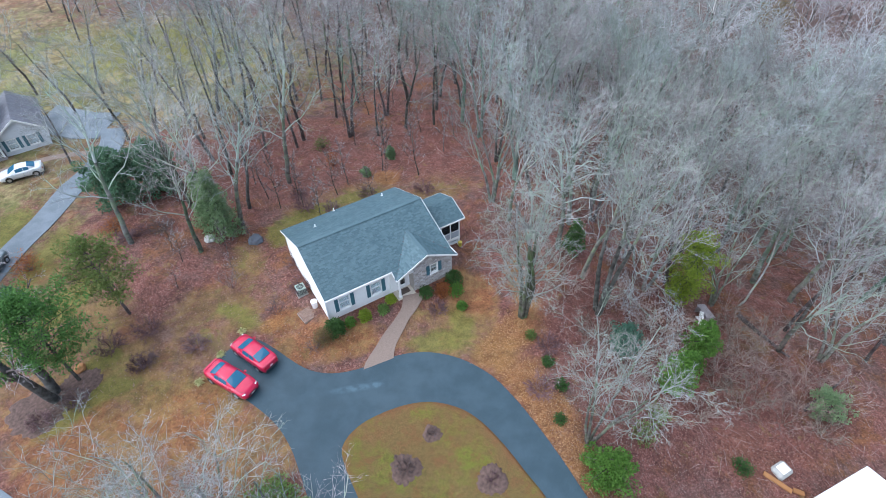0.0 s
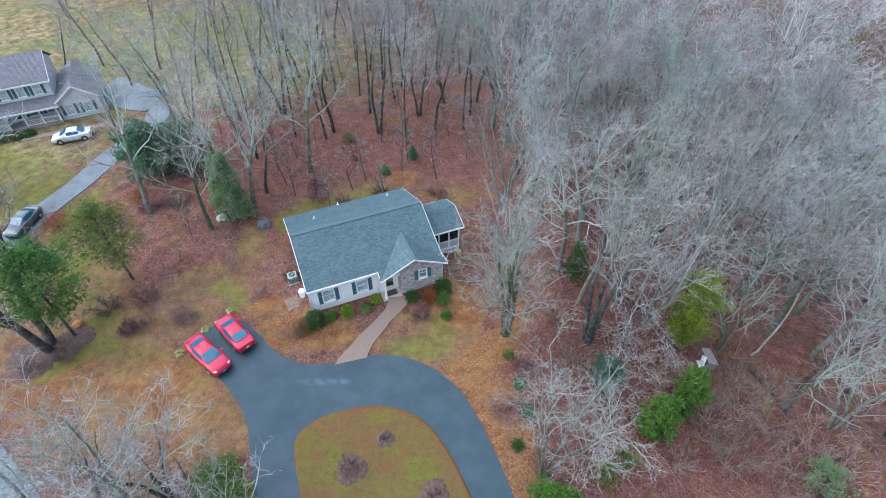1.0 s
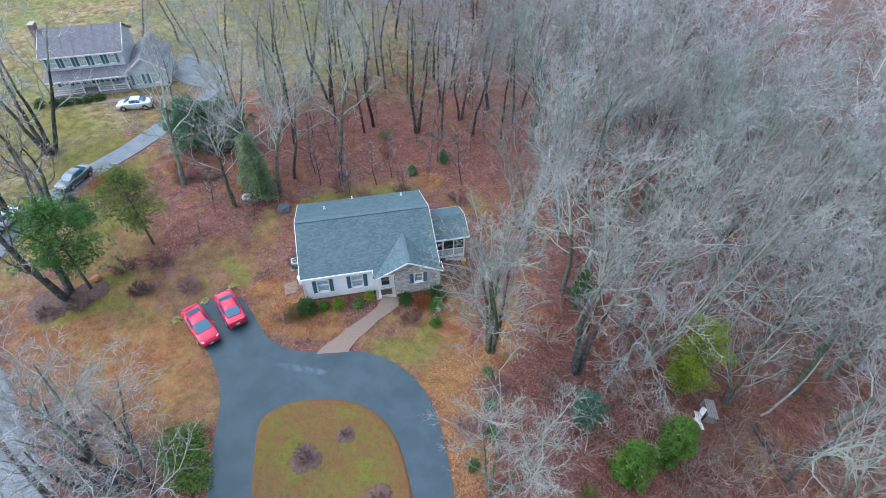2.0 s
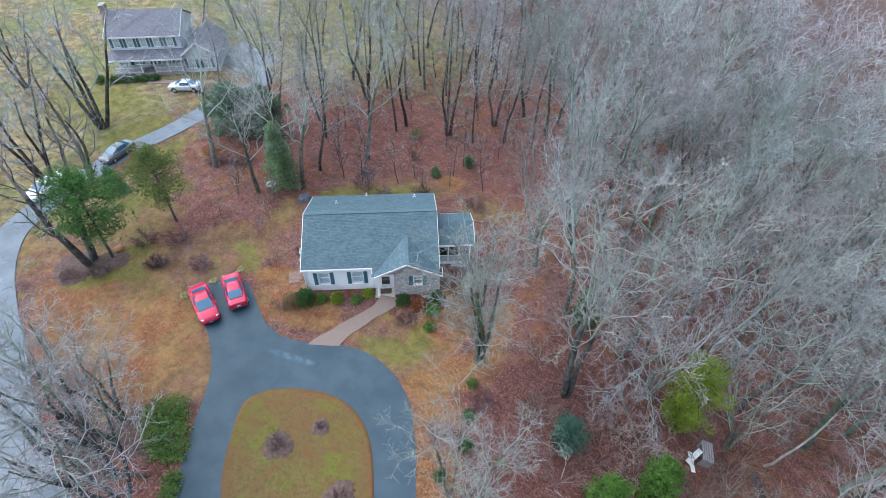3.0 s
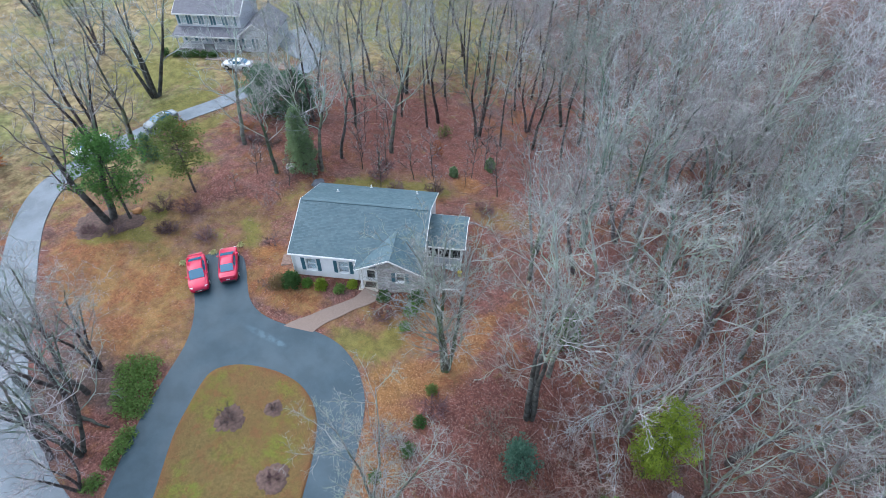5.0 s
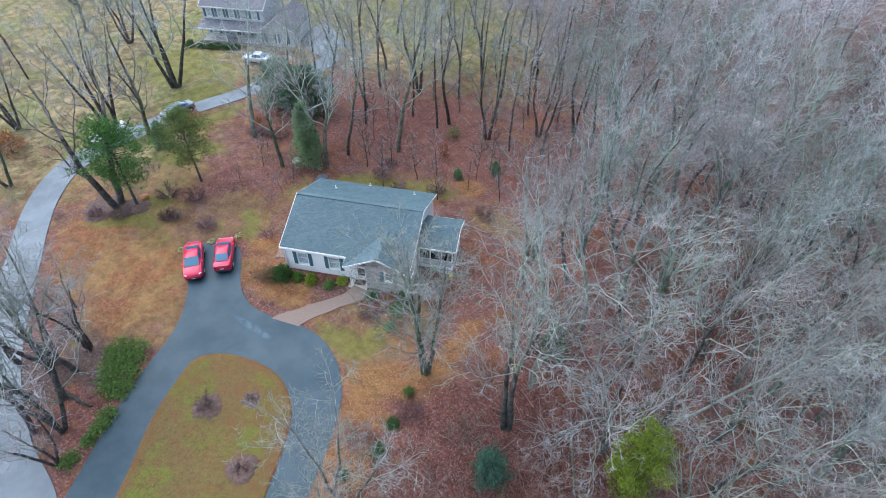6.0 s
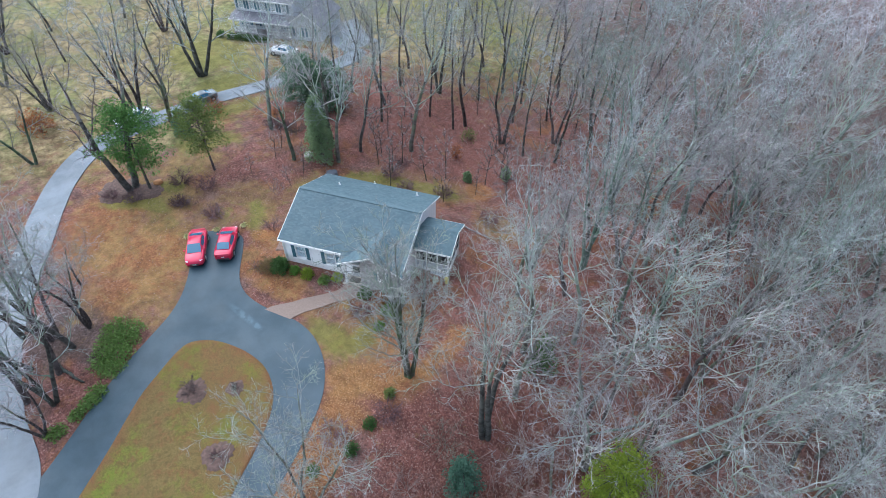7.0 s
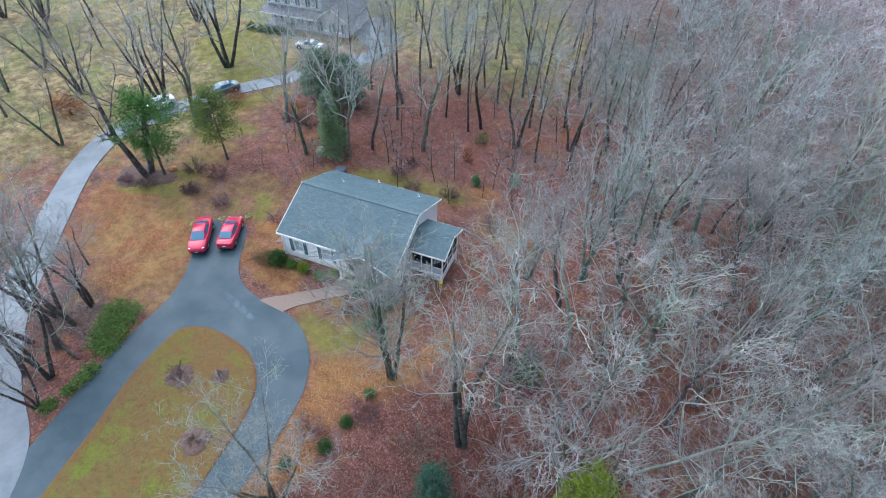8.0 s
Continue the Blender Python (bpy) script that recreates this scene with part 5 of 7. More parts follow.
def parked(front, back, paint, label, size=1.0, suv=False):
    a, b = Vector((*front, 0)), Vector((*back, 0))
    d = (a - b).normalized()
    mid = (a + b) / 2
    z = gz(mid.x, mid.y) + 0.05
    turn = math.degrees(math.atan2(d.y, d.x))
    m = Matrix.Translation((mid.x, mid.y, z)) @ pose(0, 0, 0, 0, 0, turn) @ Matrix.Diagonal((size, size, size, 1)) @ Matrix.Translation((-2.3, 0, 0))
    return car(m, paint, label, suv=suv)


parked((-15.2, 22.08), (-19.14, 24.08), M_RED, "glossy red saloon parked nose out on the driveway")
parked((-17.96, 26.88), (-14.36, 24.55), M_RED, "glossy red saloon parked tail out on the driveway", 0.97)
parked((-44.2, 32.1), (-44.75, 36.1), M_SILVER, "dark silver saloon parked along the lane", 0.97)
parked((-44.7, 23.6), (-45.4, 27.5), M_PEARL, "white saloon parked on the edge of the lane")
parked((-52.6, 48.5), (-49.1, 50.7), M_PEARL, "white saloon parked beside the neighbouring house")


# ---- trees ----
def tubes(segs, sides):
    """Tapered prisms along many segments: rows of x0 y0 z0 r0 x1 y1 z1 r1."""
    s = np.asarray(segs, float)
    a, b = s[:, 0:3], s[:, 4:7]
    way = b - a
    way /= np.maximum(1e-6, np.linalg.norm(way, axis=1))[:, None]
    ref = np.where(np.abs(way[:, 2:3]) > 0.9, [[1.0, 0, 0]], [[0, 0, 1.0]])
    u = np.cross(way, ref)
    u /= np.linalg.norm(u, axis=1)[:, None]
    v = np.cross(way, u)
    an = np.arange(sides) / sides * math.tau
    ring = np.cos(an)[None, :, None] * u[:, None, :] + np.sin(an)[None, :, None] * v[:, None, :]
    lo = a[:, None, :] + ring * s[:, 3][:, None, None]
    hi = b[:, None, :] + ring * s[:, 7][:, None, None]
    verts = np.concatenate([lo, hi], 1).reshape(-1, 3)
    base = (np.arange(len(s)) * 2 * sides)[:, None]
    k = np.arange(sides)
    n = (k + 1) % sides
    quads = np.stack([base + k, base + n, base + sides + n, base + sides + k], -1).reshape(-1, 4)
    return verts, quads


def spikes(segs):
    """Three-sided points for the finest twigs."""
    s = np.asarray(segs, float)
    v, q = tubes(s, 3)
    n = len(s)
    v = v.reshape(n, 6, 3)
    tip = v[:, 3:].mean(1, keepdims=True)
    v = np.concatenate([v[:, :3], tip], 1).reshape(-1, 3)
    b = (np.arange(n) * 4)[:, None]
    tris = np.stack([np.stack([b[:, 0] + i, b[:, 0] + (i + 1) % 3, b[:, 0] + 3], -1) for i in range(3)], 1).reshape(-1, 3)
    return v, tris


def merged(groups):
    """One mesh out of several (verts, faces) groups; quads are split so that all faces are triangles."""
    vs, fs, n = [], [], 0
    for v, f in groups:
        f = np.asarray(f)
        if f.shape[1] == 4:
            f = np.concatenate([f[:, [0, 1, 2]], f[:, [0, 2, 3]]])
        vs.append(v)
        fs.append(f + n)
        n += len(v)
    return np.concatenate(vs), np.concatenate(fs)


class Grower:
    def __init__(self, seed, finest=0.018):
        self.finest = finest
        self.rng = np.random.default_rng(seed)
        self.levels = [[], [], [], [], []]

    def shoot(self, p, d, length, r, level, plan):
        """Grows one shoot and its side shoots. plan[level]: steps, wobble, upward pull, side shoots, their length, their angle, first place."""
        steps, wobble, pull, kids, share, angle, first = plan[level]
        rng, way, path = self.rng, d / np.linalg.norm(d), [(p, r)]
        for i in range(steps):
            way = way + rng.normal(0, wobble, 3) + np.array([0, 0, pull])
            way /= np.linalg.norm(way)
            p = p + way * length / steps
            path.append((p, r * (1 - (0.8 if level == 0 else 0.66) * (i + 1) / steps)))
        for (a, ra), (b, rb) in zip(path, path[1:]):
            self.levels[level].append((*a, ra, *b, rb))
        if level + 1 >= len(plan):
            return
        spin = rng.uniform(0, math.tau)
        for k in range(kids):
            f = first + (1 - first) * (k + rng.uniform(0.1, 0.9)) / kids
            i = min(steps - 1, int(f * steps))
            q = f * steps - i
            at = path[i][0] * (1 - q) + path[i + 1][0] * q
            rad = path[i][1] * (1 - q) + path[i + 1][1] * q
            axis = path[i + 1][0] - path[i][0]
            axis /= np.linalg.norm(axis)
            spin += 2.4 + rng.uniform(-0.5, 0.5)
            ref = np.array([1.0, 0, 0]) if abs(axis[2]) > 0.8 else np.array([0, 0, 1.0])
            u = np.cross(axis, ref)
            u /= np.linalg.norm(u)
            v = np.cross(axis, u)
            an = radians(angle) * rng.uniform(0.75, 1.25)
            side = axis * math.cos(an) + (u * math.cos(spin) + v * math.sin(spin)) * math.sin(an)
            self.shoot(at, side, length * share * rng.uniform(0.65, 1.2) * (1.15 - 0.55 * f), max(self.finest * (0, 1.9, 1.25, 0.9, 0.7)[level + 1], rad * (0.42 if level == 0 else 0.6)), level + 1, plan)


def bare_tree(seed, high, thick, plan, stems=1, spread=0.0, lean=(0, 0), leader=0.7, finest=0.018):
    """The trunk ends at a share of the height; rising boughs make the crown."""
    g = Grower(seed, finest)
    for s in range(stems):
        an = s / stems * math.tau + g.rng.uniform(-0.4, 0.4)
        d = np.array([math.cos(an) * spread + lean[0], math.sin(an) * spread + lean[1], 1.0])
        g.shoot(np.array([math.cos(an) * thick * 0.5 * (stems > 1), math.sin(an) * thick * 0.5 * (stems > 1), -0.3]), d, high * leader * (1 if stems == 1 else g.rng.uniform(0.85, 1.05)), thick / math.sqrt(stems), 0, plan)
    return g


def slotted(groups, materials):
    """One mesh whose groups of (verts, faces) each wear their own material."""
    me = raw(*merged(groups))
    slots = np.concatenate([np.full(len(f) * (2 if np.asarray(f).shape[1] == 4 else 1), n) for n, (v, f) in enumerate(groups)])
    for m in materials:
        me.materials.append(m)
    me.polygons.foreach_set("material_index", slots.astype(np.int32))
    return me


def tree_meshes(g, trunk_mat, twig_mat, stems=1):
    """The lower trunk, and the crown: pale upper stem, boughs and branches, with finer twigs in their own tone."""
    per = len(g.levels[0]) // stems
    low = [s for i, s in enumerate(g.levels[0]) if i % per < per * 0.62]
    high = [s for i, s in enumerate(g.levels[0]) if i % per >= per * 0.62]
    trunk = raw(*tubes(low, 9), True)
    trunk.materials.append(trunk_mat)
    bough = {M_TWIGPALE: M_TWIGPALE, M_TWIGBROWN: trunk_mat, M_WHITEBARK: M_WHITEBARK, M_GREENGREY: M_GREENGREY, M_ASH: M_ASH}.get(twig_mat, M_BOUGH)
    twig = {M_TWIGPALE: M_TWIGSILVER, M_ASH: M_ASH}.get(twig_mat, M_TWIG)
    ends = {tuple(s[0:3]) for s in g.levels[3]}
    bases = [s for s in g.levels[3] if tuple(s[4:7]) in ends]
    tips = [s for s in g.levels[3] if tuple(s[4:7]) not in ends]
    stem = M_MOSSY if trunk_mat is M_MOSSY else M_TRUNKMOSS if twig_mat is M_TWIG or trunk_mat is M_TRUNK else bough
    crown = slotted([tubes(high, 6), merged([tubes(g.levels[1], 4), tubes(g.levels[2], 3)]), merged([*([tubes(bases, 3)] if bases else []), spikes(tips), spikes(g.levels[4])])], [stem, bough, twig])
    return trunk, crown


#        steps wobble pull kids share angle first
FOREST = [(9, 0.09, 0.03, 11, 0.60, 44, 0.36), (7, 0.19, 0.07, 6, 0.5, 44, 0.22), (4, 0.23, 0.05, 6, 0.52, 46, 0.18), (1, 0.24, 0.03, 3, 0.8, 46, 0.15), (1, 0.2, 0.0, 0, 0, 0, 0)]
SPREAD = [(8, 0.11, 0.02, 9, 0.78, 50, 0.42), (8, 0.2, 0.08, 7, 0.46, 46, 0.2), (4, 0.24, 0.05, 6, 0.52, 48, 0.18), (1, 0.25, 0.02, 3, 0.8, 46, 0.15), (1, 0.2, 0.0, 0, 0, 0, 0)]
POLE = [(9, 0.05, 0.03, 10, 0.36, 46, 0.5), (5, 0.2, 0.09, 5, 0.52, 46, 0.2), (3, 0.24, 0.05, 5, 0.58, 46, 0.15), (1, 0.24, 0.04, 3, 0.7, 46, 0.1), (1, 0.2, 0.0, 0, 0, 0, 0)]
MULTI = [(9, 0.09, 0.05, 7, 0.5, 38, 0.28), (6, 0.18, 0.08, 5, 0.5, 42, 0.2), (4, 0.22, 0.05, 4, 0.56, 44, 0.15), (2, 0.24, 0.03, 3, 0.65, 44, 0.1), (1, 0.2, 0.0, 0, 0, 0, 0)]
THIN = [(7, 0.09, 0.03, 10, 0.58, 46, 0.3), (5, 0.2, 0.07, 6, 0.5, 44, 0.22), (3, 0.24, 0.05, 6, 0.6, 46, 0.15), (1, 0.24, 0.03, 2, 0.9, 46, 0.1), (1, 0.2, 0.0, 0, 0, 0, 0)]
TALL = [(9, 0.06, 0.05, 8, 0.4, 40, 0.6), (6, 0.19, 0.08, 6, 0.5, 42, 0.2), (4, 0.23, 0.05, 5, 0.56, 44, 0.15), (2, 0.24, 0.03, 3, 0.65, 44, 0.1), (1, 0.2, 0.0, 0, 0, 0, 0)]
CROOKED = [(11, 0.13, 0.02, 9, 0.5, 46, 0.4), (6, 0.22, 0.1, 6, 0.46, 44, 0.2), (4, 0.24, 0.06, 6, 0.55, 46, 0.15), (2, 0.24, 0.05, 3, 0.65, 46, 0.1), (1, 0.2, 0.0, 0, 0, 0, 0)]
VASE = [(10, 0.08, 0.04, 9, 0.36, 40, 0.34), (6, 0.17, 0.06, 7, 0.46, 42, 0.18), (3, 0.22, 0.04, 5, 0.55, 44, 0.14), (2, 0.24, 0.02, 3, 0.65, 46, 0.1), (1, 0.2, 0.0, 0, 0, 0, 0)]
BROOM = [(9, 0.07, 0.05, 11, 0.36, 36, 0.16), (5, 0.18, 0.1, 7, 0.48, 40, 0.2), (3, 0.22, 0.06, 5, 0.55, 42, 0.15), (2, 0.24, 0.03, 3, 0.65, 44, 0.1), (1, 0.2, 0.0, 0, 0, 0, 0)]
FAR = [(5, 0.08, 0.03, 10, 0.58, 46, 0.3), (4, 0.22, 0.07, 6, 0.5, 46, 0.22), (2, 0.25, 0.04, 5, 0.6, 46, 0.15), (1, 0.25, 0.03, 0, 0, 0, 0)]
SAPLING = [(6, 0.07, 0.03, 9, 0.32, 44, 0.25), (3, 0.17, 0.1, 4, 0.5, 42, 0.2), (2, 0.2, 0.05, 3, 0.6, 42, 0.12), (1, 0.2, 0.04, 2, 0.8, 38, 0.1), (1, 0.2, 0.0, 0, 0, 0, 0)]
BUSHY = [(3, 0.12, 0.05, 4, 0.5, 35, 0.2), (2, 0.2, 0.08, 4, 0.55, 38, 0.2), (1, 0.2, 0.05, 3, 0.7, 40, 0.2), (1, 0.2, 0.0, 2, 0.6, 38, 0.2), (1, 0.2, 0.0, 0, 0, 0, 0)]

KINDS = {}


def kind(name, seed, high, thick, plan, trunk_mat, twig_mat, **more):
    KINDS[name] = (tree_meshes(bare_tree(seed, high, thick, plan, **more), trunk_mat, twig_mat, more.get("stems", 1)), high)


kind("forest_a", 21, 18, 0.24, FOREST, M_TRUNK, M_TWIG, finest=0.0145)
kind("forest_b", 22, 18, 0.22, FOREST, M_TRUNK, M_TWIG, lean=(0.08, 0.02), finest=0.0145)
kind("forest_c", 23, 18, 0.26, FOREST, M_TRUNKMOSS, M_TWIGPALE, finest=0.0145)
kind("forest_d", 24, 18, 0.22, FOREST, M_TRUNKMOSS, M_TWIGPALE, lean=(-0.06, 0.06), finest=0.0145)
kind("fork_a", 25, 18, 0.32, MULTI, M_TRUNKMOSS, M_TWIGPALE, stems=4, spread=0.11, finest=0.0145)
kind("fork_b", 26, 18, 0.30, MULTI, M_TRUNK, M_TWIG, stems=2, spread=0.06)
kind("pole_a", 27, 19, 0.19, POLE, M_TRUNK, M_TWIG, leader=0.82)
kind("pole_b", 28, 19, 0.17, POLE, M_TRUNK, M_TWIG, lean=(0.05, -0.03), leader=0.82)
kind("broad", 29, 17, 0.30, VASE, M_TRUNKMOSS, M_ASH, stems=5, spread=0.17, leader=0.85, finest=0.013, lean=(0.12, 0.02))
kind("thin_a", 31, 18, 0.2, THIN, M_TRUNKMOSS, M_TWIGPALE)
kind("thin_b", 32, 18, 0.2, THIN, M_TRUNK, M_TWIG)
kind("thin_c", 33, 18, 0.2, THIN, M_TRUNK, M_TWIG, lean=(0.06, 0.05))
kind("lawn_a", 34, 16, 0.42, MULTI, M_TRUNK, M_TWIG, stems=4, spread=0.26)
kind("lawn_dark", 50, 18, 0.5, MULTI, M_TRUNK, M_TWIGBROWN, stems=2, spread=0.22)
kind("lane_a", 48, 17, 0.36, MULTI, M_TRUNK, M_TWIG, stems=3, spread=0.2)
kind("lane_b", 49, 17, 0.26, SPREAD, M_TRUNK, M_GREENGREY, lean=(0.1, 0.05))
kind("lawn_b", 35, 16, 0.32, MULTI, M_TRUNKMOSS, M_TWIG, stems=2, spread=0.25)
kind("sapling_a", 36, 6, 0.05, SAPLING, M_TRUNK, M_TWIGBROWN, leader=1.0)
kind("sapling_b", 37, 6, 0.06, SAPLING, M_TRUNK, M_TWIGBROWN, lean=(0.15, 0.1), leader=1.0)
kind("lean", 30, 20, 0.16, CROOKED, M_GREENGREY, M_TWIGPALE, lean=(0.3, 0.0), leader=0.8)
kind("toppled", 44, 16, 0.15, SPREAD, M_BOUGH, M_TWIGBROWN, leader=0.75)
kind("spread_a", 45, 18, 0.28, SPREAD, M_TRUNKMOSS, M_TWIGPALE, finest=0.0145)
kind("spread_b", 46, 18, 0.26, SPREAD, M_TRUNK, M_TWIG, lean=(0.05, -0.05), finest=0.0145)
kind("mossy_a", 51, 18, 0.34, MULTI, M_MOSSY, M_TWIG, stems=3, spread=0.1, finest=0.0155)
kind("mossy_b", 52, 18, 0.28, FOREST, M_MOSSY, M_TWIGPALE, lean=(0.08, 0.0), finest=0.0155)
kind("split", 47, 18, 0.36, TALL, M_TRUNK, M_ASH, stems=3, spread=0.15, finest=0.014)

kind("broom", 38, 18, 0.40, BROOM, M_IVY, M_ASH, stems=5, spread=0.06, leader=0.78, finest=0.014)
kind("sycamore", 39, 20, 0.3, MULTI, M_TRUNKMOSS, M_WHITEBARK, stems=2, spread=0.18)

ROWS_OF_TREES = []


def tree(name, x, y, high, turn, label, group="", lean=0.0):
    (trunk, crown), base = KINDS[name]
    s = high / base
    m = Matrix.Translation((x, y, gz(x, y))) @ pose(0, 0, 0, lean, 0, turn) @ Matrix.Diagonal((s, s, s, 1))
    t = thing("bare_tree", m, label, "tree", group)
    part("trunk", trunk, None, t)
    part("crown", crown, None, t)
    ROWS_OF_TREES.append((x, y))
    return t


GREY = "leafless deciduous tree with pale grey twigs standing in leaf litter"
DARK = "tall leafless tree with a dark slender trunk in the back woods"
MOSSY = "leafless tree with mossy trunk and lichen-pale branches"

# Trees that stand out.
tree("broom", 6.6, 31.4, 20.5, 40, "tall leafless tree with several ivy-green mossy stems beside the house")
tree("broad", 10.9, 19.6, 15.5, 0, "broad pale leafless tree beside the driveway bend")
tree("split", 13.95, 33.4, 23, 15, "forked leafless tree with dark split trunk")
tree("forest_c", 13.0, 37.5, 18, 10, MOSSY)
tree("lean", 22.2, 44.6, 20, 10, "pale leafless tree leaning far over the hollow")
tree("lean", 31.0, 39.5, 16, 20, "lichen-covered pale tree leaning over the hollow")
tree("toppled", 20.6, 46.0, 15, -20, "toppled pale leafless tree lying over the undergrowth", lean=76)
tree("pole_a", 17.4, 41.9, 19, 30, "dark slender leafless tree in the hollow", lean=4)
tree("pole_b", 18.6, 42.8, 19, 210, "dark slender leafless tree in the hollow", lean=-4)
for n, (x, y) in enumerate([(35.0, 36.6), (36.6, 37.6), (39.4, 37.0), (42.0, 33.5)]):
    tree(("pole_a", "pole_b")[n % 2], x, y, 19, n * 80, "dark slender leafless tree in the hollow", "dark trees of the hollow", lean=3)
tree("sycamore", 58.0, 75.0, 21, 30, "white-limbed leafless sycamore in the far woods", "white-limbed trees")
tree("sycamore", 44.5, 97.0, 24, 140, "white-limbed leafless sycamore in the far woods", "white-limbed trees")
for n, (x, y) in enumerate([(2.7, 61.7), (0.4, 65.5), (13.0, 71.0), (9.5, 66.0), (20.0, 62.0), (27.5, 57.0), (7.0, 52.5), (34.0, 52.0)]):
    tree(("mossy_a", "mossy_b")[n % 2], x, y, 20, n * 67, "tall leafless tree with moss-green stems in the east woods", "mossy trees of the east woods")
tree("forest_d", 16.8, 40.5, 19, 130, MOSSY)
tree("lawn_dark", -30.6, 21.1, 20, 290, "large dark forked leafless tree beside a pine")
tree("lawn_b", -42.6, 13.6, 14, 50, "leafless tree with crooked dark limbs on the far lawn")
tree("lawn_a", -51.9, 37.1, 22, 80, "forked dark leafless tree on the green lawn")
tree("thin_b", -41.9, 57.4, 15, 0, "leafless tree beside the neighbouring house")
tree("thin_c", -46.6, 52.2, 13, 0, "leafless tree beside the neighbouring house")
tree("lawn_b", -42.6, 29.2, 20, 150, "dark leafless tree beside the lane")
tree("lawn_a", -45.8, 26.4, 19, 200, "dark leafless tree beside the lane")
for x, y, turn in ((-12.8, 10.6, 0), (-9.6, 6.4, 120), (-16.2, 7.6, 240)):
    tree("spread_b", x, y, 17, turn, "leafless grey tree between the lane and the driveway", "trees between lane and driveway")
for n, (x, y, h) in enumerate([(-19.6, 12.9, 8), (-14.6, 9.6, 17), (-10.8, 9.0, 17), (-8.4, 8.0, 16), (-12.6, 7.4, 16), (-14.2, 12.2, 13)]):
    tree(("lane_b", "lane_a", "lane_b", "lane_a")[n % 4], x, y, h, n * 70, "leafless grey tree between the lane and the driveway", "trees between lane and driveway", lean=3)
tree("lane_a", -5.9, 6.8, 10, 250, "leafless forked grey tree on the wedge where lane and driveway meet")
BACK = [(-25.2, 37.8), (-22.4, 42.1), (-19.8, 51.0), (-20.7, 58.6), (-14.2, 61.4), (-10.6, 61.6), (-20.3, 60.4), (-26.7, 51.3), (-22.8, 45.5), (-32.7, 38.6), (-10.1, 66.8), (-25.8, 72.6), (-25.5, 43.1), (-24.5, 57.6), (-33.0, 65.3), (-23.9, 65.9), (-28.7, 44.5), (-31.0, 48.0), (-29.8, 54.0), (-17.0, 66.0), (-35.0, 52.0), (-32.5, 58.5), (-28.0, 62.0), (-14.5, 70.0), (-7.5, 71.0), (-20.0, 70.5)]
for n, (x, y) in enumerate(BACK):
    tree("forest_c" if n in (0, 1, 9, 12, 16, 2) else ("forest_a", "pole_b", "forest_b", "pole_a", "fork_b", "pole_b")[n % 6], x, y, 17 + (n * 7) % 5, n * 57, DARK, "dark trees behind the house", lean=(n % 4) - 1.5)

rng = np.random.default_rng(12)


def scatter(count, gap, box4, allowed, kinds, high, label, group):
    made = 0
    for _ in range(count * 30):
        if made >= count:
            break
        x, y = rng.uniform(box4[0], box4[1]), rng.uniform(box4[2], box4[3])
        if not allowed(x, y) or any((x - a) ** 2 + (y - b) ** 2 < gap * gap for a, b in ROWS_OF_TREES):
            continue
        tree(kinds[rng.integers(len(kinds))], x, y, rng.uniform(*high), rng.uniform(0, 360), label, group, rng.uniform(-4, 4))
        made += 1


def east_woods(x, y):
    """The dense stand east and north-east of the house."""
    hx, hy = x + 8.18, y - 36.73
    u, v = hx * HC + hy * HS, -hx * HS + hy * HC
    return (x > 10.5 and y > 33) or (u > 12.5 and v > -2 and x > 4) or (x > 33 and y > 33)


def open_hollow(x, y):
    """The brushy hollow round the evergreens, where no tall trees stand."""
    return 15.5 < x < 30 and y < 38.5


PALE = ["mossy_b", "forest_c", "spread_a", "fork_a", "forest_a", "spread_b", "forest_d", "fork_b", "spread_a", "forest_b"]
LIGHT = ["thin_a", "thin_b", "thin_c"]
scatter(54, 3.3, (4, 46, 26, 58), lambda x, y: east_woods(x, y) and not open_hollow(x, y), PALE, (16, 22), GREY, "trees of the east woods")
scatter(18, 3.0, (-2, 32, 62, 92), lambda x, y: x > 0.5 * (80 - y), ["forest_c", "spread_a", "forest_a"], (17, 21), GREY, "trees of the east woods")
scatter(80, 2.8, (0, 58, 26, 80), lambda x, y: (y > 57 or x > 45) and east_woods(x, y), LIGHT, (16, 22), GREY, "trees of the east woods")
scatter(30, 3.4, (-38, 4, 62, 88), lambda x, y: x < 5, ["thin_b", "pole_b", "thin_c", "pole_a"], (16, 21), DARK, "dark trees behind the house")
scatter(14, 7.0, (-95, -48, 8, 44), lambda x, y: not (-70 < x < -48 and 40 < y < 62), ["lawn_a", "lawn_b", "thin_b"], (13, 18), "dark leafless tree standing on the far lawn", "trees on the far lawn")
scatter(9, 5.0, (-62, -38, 52, 72), lambda x, y: y > 62 or x > -44, ["thin_b", "thin_c"], (14, 18), "leafless tree beside the neighbouring house", "trees beside the neighbouring house")


scatter(34, 2.2, (-34, 2, 44, 74), lambda x, y: x < 0.6 * y - 34, ["sapling_a", "sapling_b"], (3.5, 7.5), "thin leafless sapling among the dark trunks", "saplings behind the house")
scatter(6, 2.0, (-28, -19, 32, 40), lambda x, y: True, ["sapling_a", "sapling_b"], (2.5, 5), "thin leafless sapling at the lawn edge", "saplings beside the lawn")


